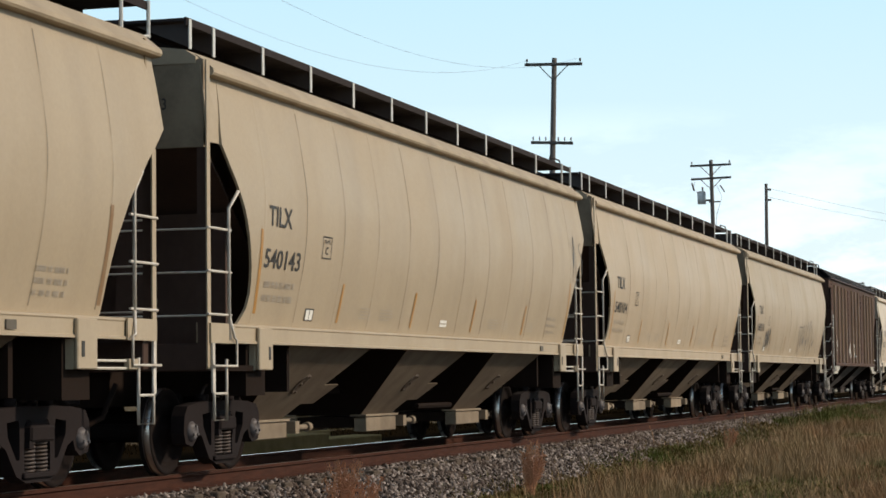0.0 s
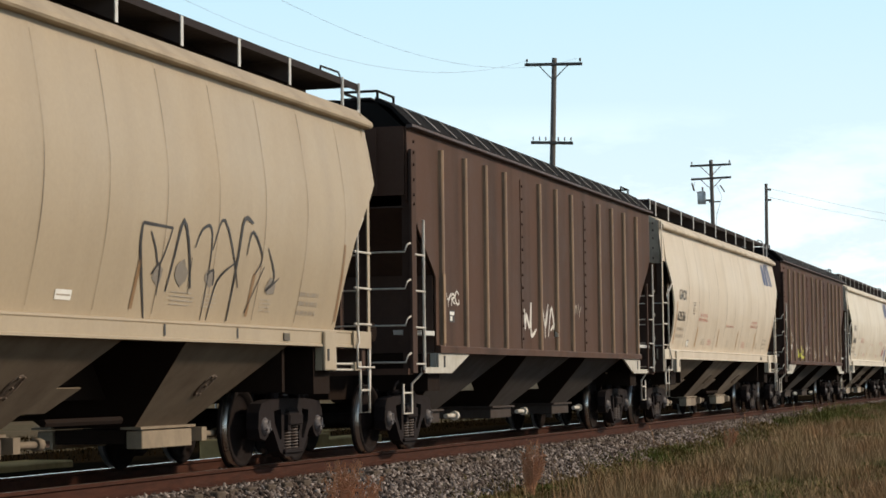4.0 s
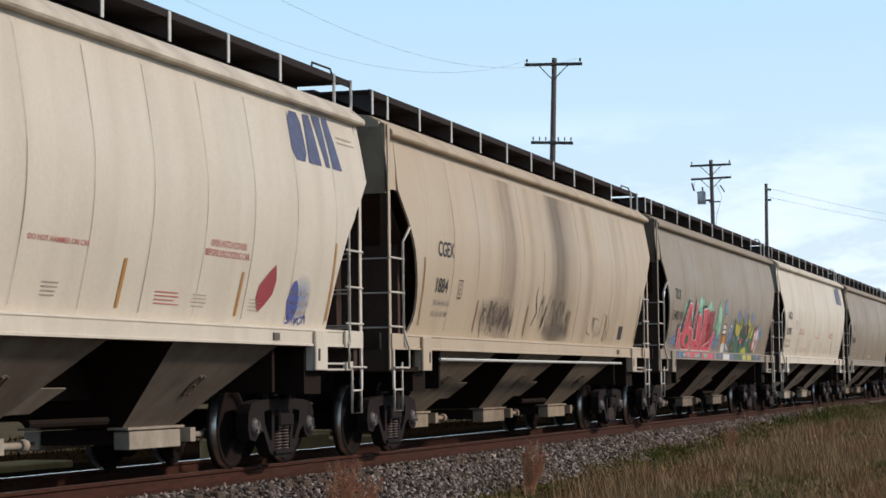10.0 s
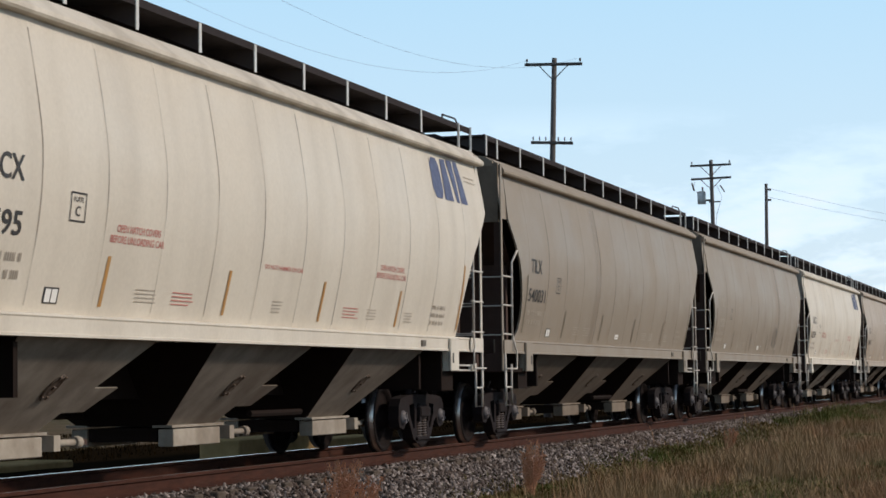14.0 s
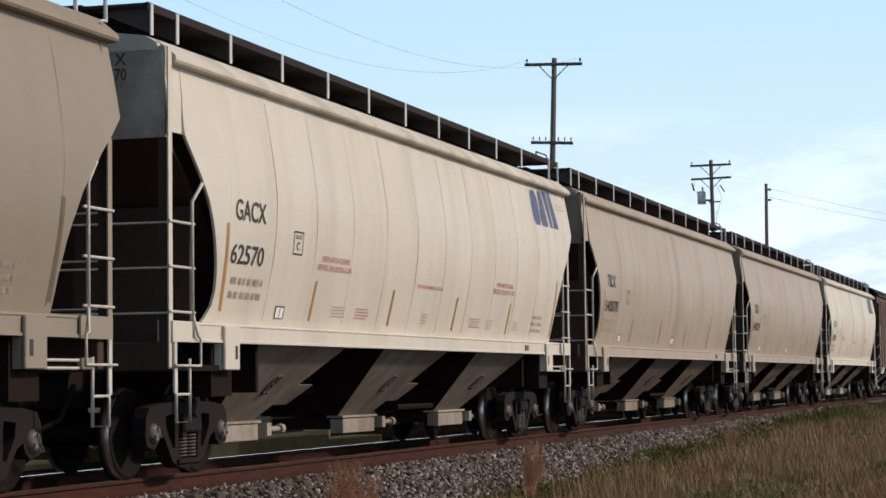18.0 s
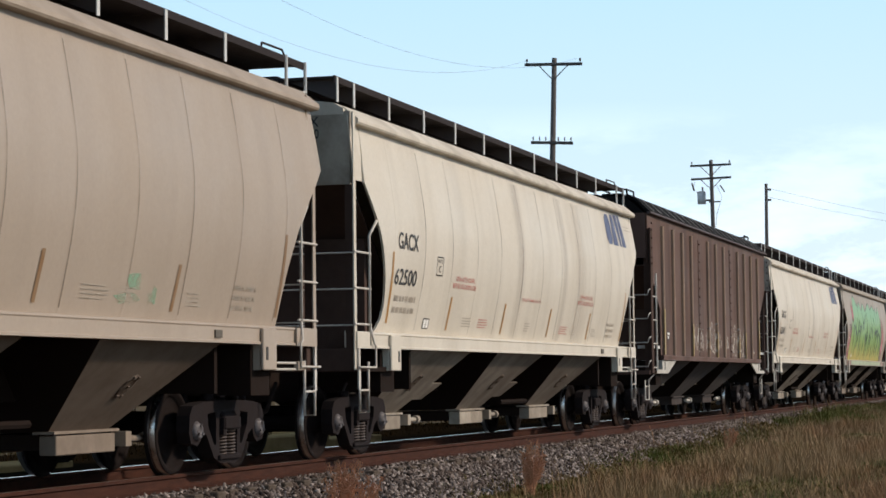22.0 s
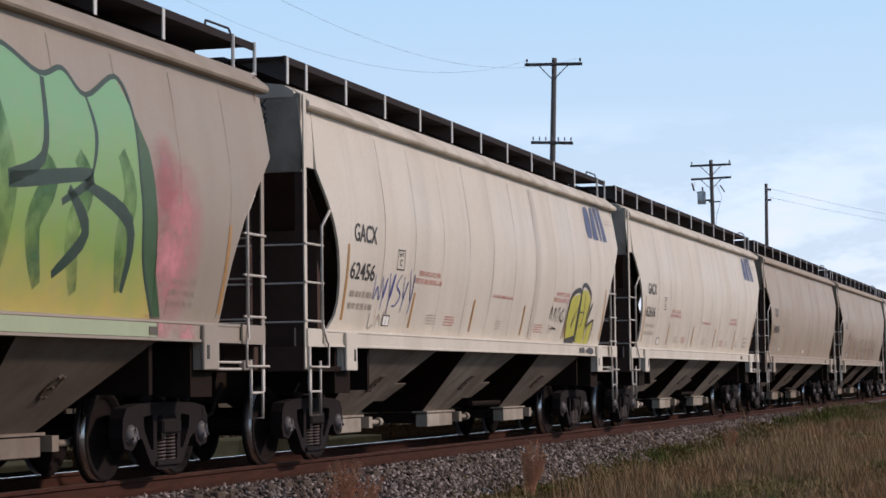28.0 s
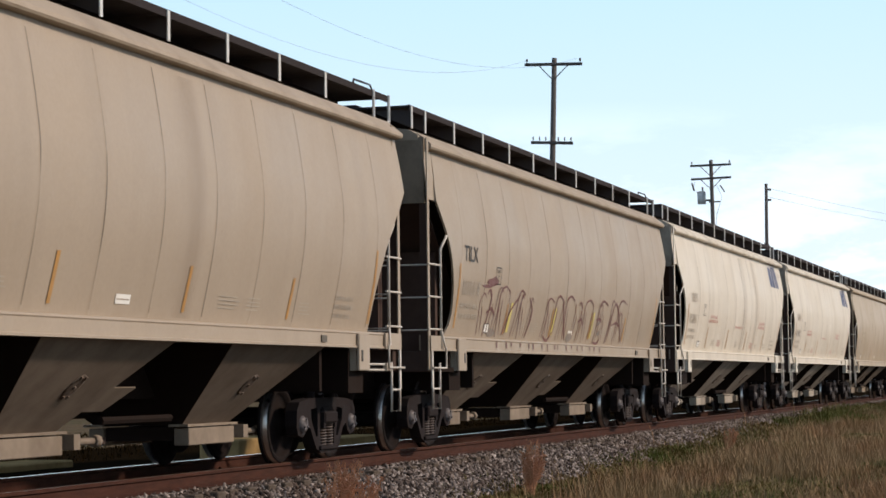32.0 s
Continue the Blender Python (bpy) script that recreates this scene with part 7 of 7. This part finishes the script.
BY = [c for c, _ in CARS]
scrawl(BY[1], 7.5, 8.3, 2.7, 3.5, 3, M_SPRAYBLACK, 0.025, 61, label="thin black sprayed tag")
decal(BY[3], "graffiti", ribbon([(-5.5, 1.7), (-5.3, 2.2), (-5.1, 1.75), (-4.95, 2.25), (-4.75, 1.8), (-4.6, 2.3), (-4.4, 1.85)], 0.11), M_SPRAYBLACK, label="black zigzag sprayed mark")
black_outline_piece(BY[3])
for x0, x1, z0, z1, n, mat, w, seed, k in ((-2.15, -1.35, 1.68, 2.22, 2, M_SPRAYWHITE, 0.08, 62, 4), (-0.95, -0.1, 1.66, 2.2, 2, M_SPRAYWHITE, 0.08, 63, 4), (-6.5, -5.85, 2.0, 2.2, 3, M_SPRAYWHITE, 0.03, 64, 4), (1.4, 1.95, 2.04, 2.26, 2, M_FAINT, 0.05, 65, 4),
                                           (2.35, 2.95, 1.7, 2.05, 2, M_FAINT, 0.05, 67, 6)):
    scrawl(BY[k], x0, x1, z0, z1, n, mat, w, seed, flat_side, 0.012, label="pale sprayed tag on brown steel")
for x0, x1, z0, z1, n, seed in ((-3.18, -1.65, 1.54, 2.20, 3, 70), (-1.42, 0.85, 1.54, 2.24, 4, 71), (1.30, 1.90, 1.66, 2.0, 2, 72), (2.2, 3.55, 1.48, 2.28, 3, 73), (3.55, 5.0, 1.46, 2.26, 3, 74), (5.6, 6.2, 1.56, 1.70, 3, 75)):
    cursive(BY[17], x0, x1, z0, z1, n, seed)
for x, z in ((-3.35, 2.16), (0.0, 2.05), (3.35, 2.0), (4.46, 2.1), (6.78, 2.45)):
    decal(BY[17], "yellow_stain", [rect(x - 0.06, x + 0.06, 1.45, z)], M_STAIN, 0.013, flat_side)
for x0, x1, z0, z1, n, seed in ((-6.48, -5.75, 1.98, 2.28, 3, 90), (-5.25, -4.88, 1.56, 2.0, 1, 91), (-3.0, -2.35, 1.56, 2.16, 2, 92), (-0.75, -0.25, 1.5, 1.94, 2, 94), (5.85, 6.5, 1.72, 2.24, 2, 96), (4.95, 5.4, 1.48, 1.72, 1, 97), (0.35, 0.75, 1.6, 1.95, 1, 98), (2.5, 3.1, 1.66, 2.0, 2, 99)):
    cursive(BY[6], x0, x1, z0, z1, n, seed, None, 0.035)
cursive(BY[6], -4.82, -3.36, 1.50, 1.86, 4, 95, M_LEMON, 0.075, "bright yellow sprayed tag")
decal(BY[6], "graffiti_tag", rim(-1.98, -1.56, 1.70, 1.88, 0.03), M_CHALK, 0.013, flat_side, label="white sprayed square")
for k in (4, 6):
    decal(BY[k], "reflector_stripe", [rect(-6.84, -6.73, 1.47, 2.42)], M_RUSTSTRIPE, 0.013, flat_side)
for k, x in ((4, -6.35), (6, -6.3), (17, -6.25)):
    board = decal(BY[k], "placard", [rect(x - 0.02, x + 0.24, 1.77, 1.94)], M_BLACKMARK, 0.012, flat_side)
    decal(board, "placard_field", [rect(x, x + 0.22, 1.87, 1.92)], M_WHITEMARK, 0.0135, flat_side)
    decal(board, "placard_field", [rect(x + 0.02, x + 0.12, 1.79, 1.855)], M_WHITEMARK, 0.0135, flat_side)
decal(BY[17], "reflector_stripe", [rect(-6.84, -6.72, 1.45, 2.4)], M_STAIN, 0.013, flat_side)
decal(BY[7], "graffiti", [[(5.20, 1.72), (5.34, 1.78), (5.55, 1.92), (5.60, 2.08), (5.52, 2.24), (5.30, 2.12), (5.12, 2.0), (5.08, 1.86)]], M_DARKRED, label="dark red sprayed leaf shape")
decal(BY[7], "graffiti", [blob(6.22, 1.86, 0.17, 0.22, 12, 6, 0.2)], M_TAGBLUE, label="dark blue sprayed patch")
mist(BY[7], ((6.45, 1.9, 0.35, 0.28),), M_HAZEBLUE, 0.0126)
scrawl(BY[7], 6.1, 6.75, 1.60, 1.70, 5, M_TAGBLUE, 0.03, 76, label="blue sprayed scribble")
for i, (x, w) in enumerate(((0.85, 2.8), (0.62, 1.2))):
    soot(BY[8], x, w, lift=0.0110 + 0.0008 * i)
for i, (x, w) in enumerate(((-2.75, 1.7), (-2.55, 0.9), (-2.42, 0.35), (-1.2, 0.7), (2.9, 0.8), (5.3, 0.7))):
    soot(BY[8], x, w, mat=M_DUSTSTREAK, lift=0.0098 + 0.0008 * (i % 3))
mist(BY[8], ((-3.2, 1.9, 1.2, 0.32), (0.8, 1.75, 1.2, 0.16)), M_HAZEGREY, 0.0130, "smear")
scrawl(BY[8], -4.0, -2.2, 1.65, 2.12, 7, M_SMUDGE, 0.06, 75, rough=0.6, label="smeared grey sprayed tag")
scrawl(BY[8], -0.9, 1.55, 1.72, 2.3, 9, M_SPRAYBLACK, 0.03, 76, rough=0.7, label="smudged dark sprayed tag over soot")
scrawl(BY[8], 3.1, 5.0, 1.60, 2.1, 7, M_SPRAYBLACK, 0.018, 77, rough=0.7, label="thin black handwritten tag")
decal(BY[8], "black_placard", [rect(5.85, 6.2, 1.70, 1.95)], M_BLACKMARK)
part("sill_pipe", tube(bm_new(), (-6.2, -1.52, 1.25), (5.9, -1.52, 1.25), 0.022, 6), M_GALV, BY[8])
big_red_piece(BY[9])
bottle_piece(BY[9])
green_piece(BY[9])
scrawl(BY[12], 2.6, 3.4, 1.8, 2.3, 4, M_SPRAYBLACK, 0.035, 78, label="black sprayed star of strokes")
decal(BY[15], "graffiti", [blob(3.65, 1.92, 0.22, 0.10, 10, 8, 0.4), blob(3.5, 1.75, 0.32, 0.06, 9, 9, 0.4), blob(4.02, 1.80, 0.12, 0.10, 9, 11, 0.4)], M_MINTFADE, label="pale green sprayed patch")
fade_piece(BY[19])
scrawl(BY[20], -6.0, -4.3, 1.9, 2.36, 6, M_TAGBLUE, 0.035, 79, label="blue handwritten sprayed tag")
yellow_tag(BY[20])
scrawl(BY[20], -6.0, -5.2, 1.62, 1.8, 3, M_FAINT, 0.03, 80, label="faint scribble")
outline_piece(BY[23])
for k, x, w in ((16, -0.6, 0.5), (16, 3.6, 0.7), (16, 2.4, 0.35), (18, 0.5, 0.4), (14, 0.3, 0.6), (20, 2.2, 0.4), (22, 1.6, 0.45), (24, 1.0, 0.6), (24, 3.0, 0.5), (11, -2.0, 0.5), (12, 3.5, 0.4)):
    soot(BY[k], x, w * 1.3, mat=M_DUSTSTREAK)


# ---------------------------------------------------------------- poles
def pole(x, y, top, arms, lean=0.0, label="dark weathered wooden utility pole with crossarms"):
    """arms: height, width, pin heights and number of insulators."""
    p = thing("utility_pole", pose(x, y, -0.62, lean, 0, 0), label, "utility pole", "poles along the track")
    part("shaft", tube(bm_new(), (0, 0, 0), (0, 0, top + 0.62), 0.17, 12, 0.105), M_POLE, p)
    for z, w, pins, brace, turn in arms:
        z += 0.62
        arm = part("crossarm", box(bm_new(), -0.06, 0.06, -w / 2, w / 2, -0.06, 0.06, 0.008), M_POLE, p, at=pose(-0.15, 0, z, 0, 0, turn))
        for s in (-1, 1):
            if brace:
                part("brace", tube(bm_new(), (0, s * 0.62, -0.05), (0, s * 0.05, -0.62), 0.022, 5), M_POLE, arm)
        for i in range(pins):
            u = (-1 + 2 * i / (pins - 1)) * (w / 2 - 0.09)
            part("pin", tube(bm_new(), (0, u, 0.06), (0, u, 0.16), 0.015, 5), M_POLE, arm)
            r = 0.055 if pins < 4 else 0.035
            bm = lathe(bm_new(), [(r * 0.8, 0), (r, 0.03), (r * 0.7, 0.06), (r * 0.9, 0.09), (r * 0.4, 0.13)], 10)
            part("insulator", bm, M_GLASSY, arm, at=pose(0, u, 0.12, 90))
    return p


pole(89.24, 21.70, 14.36, ((14.08, 2.45, 2, True, 0), (10.80, 1.75, 7, False, 12)), 1.9)
P = pole(129.1, 21.10, 13.8, ((13.48, 2.4, 2, True, 4), (12.70, 2.4, 0, True, -4)), -0.8, "wooden utility pole with crossarms and a grey transformer")
can = part("transformer", tube(bm_new(), (0, 0.62, 11.85), (0, 0.62, 12.52), 0.25, 16), M_TANK, P)
part("bushing", tube(bm_new(), (0, 0.55, 12.52), (0, 0.55, 12.85), 0.05, 8), M_GLASSY, can)
part("lid", tube(bm_new(), (0, 0.62, 12.52), (0, 0.62, 12.59), 0.27, 16, 0.18), M_TANK, can)
part("bracket", box(bm_new(), -0.05, 0.05, 0.1, 0.45, 12.0, 12.1), M_POLE, can)
part("fuse_cutout", tube(bm_new(), (0, 1.05, 12.65), (-0.1, 1.15, 13.1), 0.05, 6), M_GLASSY, P)
part("fuse_cutout", tube(bm_new(), (0, -0.5, 12.9), (0.0, -0.75, 12.5), 0.04, 6), M_GLASSY, P)
part("jumper_wire", pipe(bm_new(), [(0, 1.0, 13.2), (0, 1.1, 12.7), (0, 0.75, 12.5)], 0.012, 4), M_WIRE, P)
part("jumper_wire", pipe(bm_new(), [(0, -0.3, 12.9), (0, -0.6, 12.2), (0, -0.25, 11.2), (0, -0.15, 10.2)], 0.012, 4), M_WIRE, P)
part("side_arm", box(bm_new(), -0.04, 0.04, -0.45, 0.2, 11.9, 11.98), M_POLE, P)
P = pole(151.6, 21.36, 14.25, (), 0.5, "bare wooden utility pole with side bracket")
part("insulator", tube(bm_new(), (0, -0.12, 13.75), (0, -0.35, 13.75), 0.07, 8), M_GLASSY, P)
part("insulator", tube(bm_new(), (0, -0.12, 14.45), (0, -0.35, 14.45), 0.07, 8), M_GLASSY, P)


def wire(a, b, sag, r=0.0045, n=24):
    a, b = Vector(a), Vector(b)
    pts = [a.lerp(b, i / n) - Vector((0, 0, 4 * sag * (i / n) * (1 - i / n))) for i in range(n + 1)]
    solid("overhead_wire", pipe(bm_new(), pts, r, 4), M_WIRE, "thin slack overhead wire between wooden poles", "wire", "overhead wires")


wire((25, 22.4, 14.25), (89.24, 22.4, 14.3), 3.4, 0.0038)
wire((25, 20.2, 14.25), (89.24, 20.2, 14.3), 3.3, 0.0038)
wire((151.6, 21.3, 14.0), (215, 0.0, 14.2), 0.9, 0.009)
wire((151.6, 21.3, 13.4), (215, 0.0, 13.8), 0.9, 0.009)


def motions():
    """The train rolls by, and its wheels turn."""
    times = [float(i) for i in range(0, 33, 2)]
    for car, x in CARS:
        walk(car, [(t, Matrix.Translation((x - shift(t), TRACK_Y, 0))) for t in times])
    # one full set of turning keys for each of the four axles of a car, shared by all cars
    steps = 960
    for ob in bpy.data.objects:
        if ob.name.startswith("wheelset"):
            WHEELS.setdefault((ob.parent.location.x > 0, 1 if ob.location.x > 0 else -1), []).append(ob)
    for (flip, e), wheels in WHEELS.items():
        spin = 1 if flip else -1
        walk(wheels[0], [(i / 30, Matrix.LocRotScale((e * 0.889, 0, 0.457), Euler((0, spin * shift(i / 30) / 0.457, 0)), None)) for i in range(steps + 1)])
        act, slot = wheels[0].animation_data.action, wheels[0].animation_data.action_slot
        for w in wheels[1:]:
            w.rotation_mode = "QUATERNION"
            w.animation_data_create()
            w.animation_data.action = act
            w.animation_data.action_slot = slot


motions()
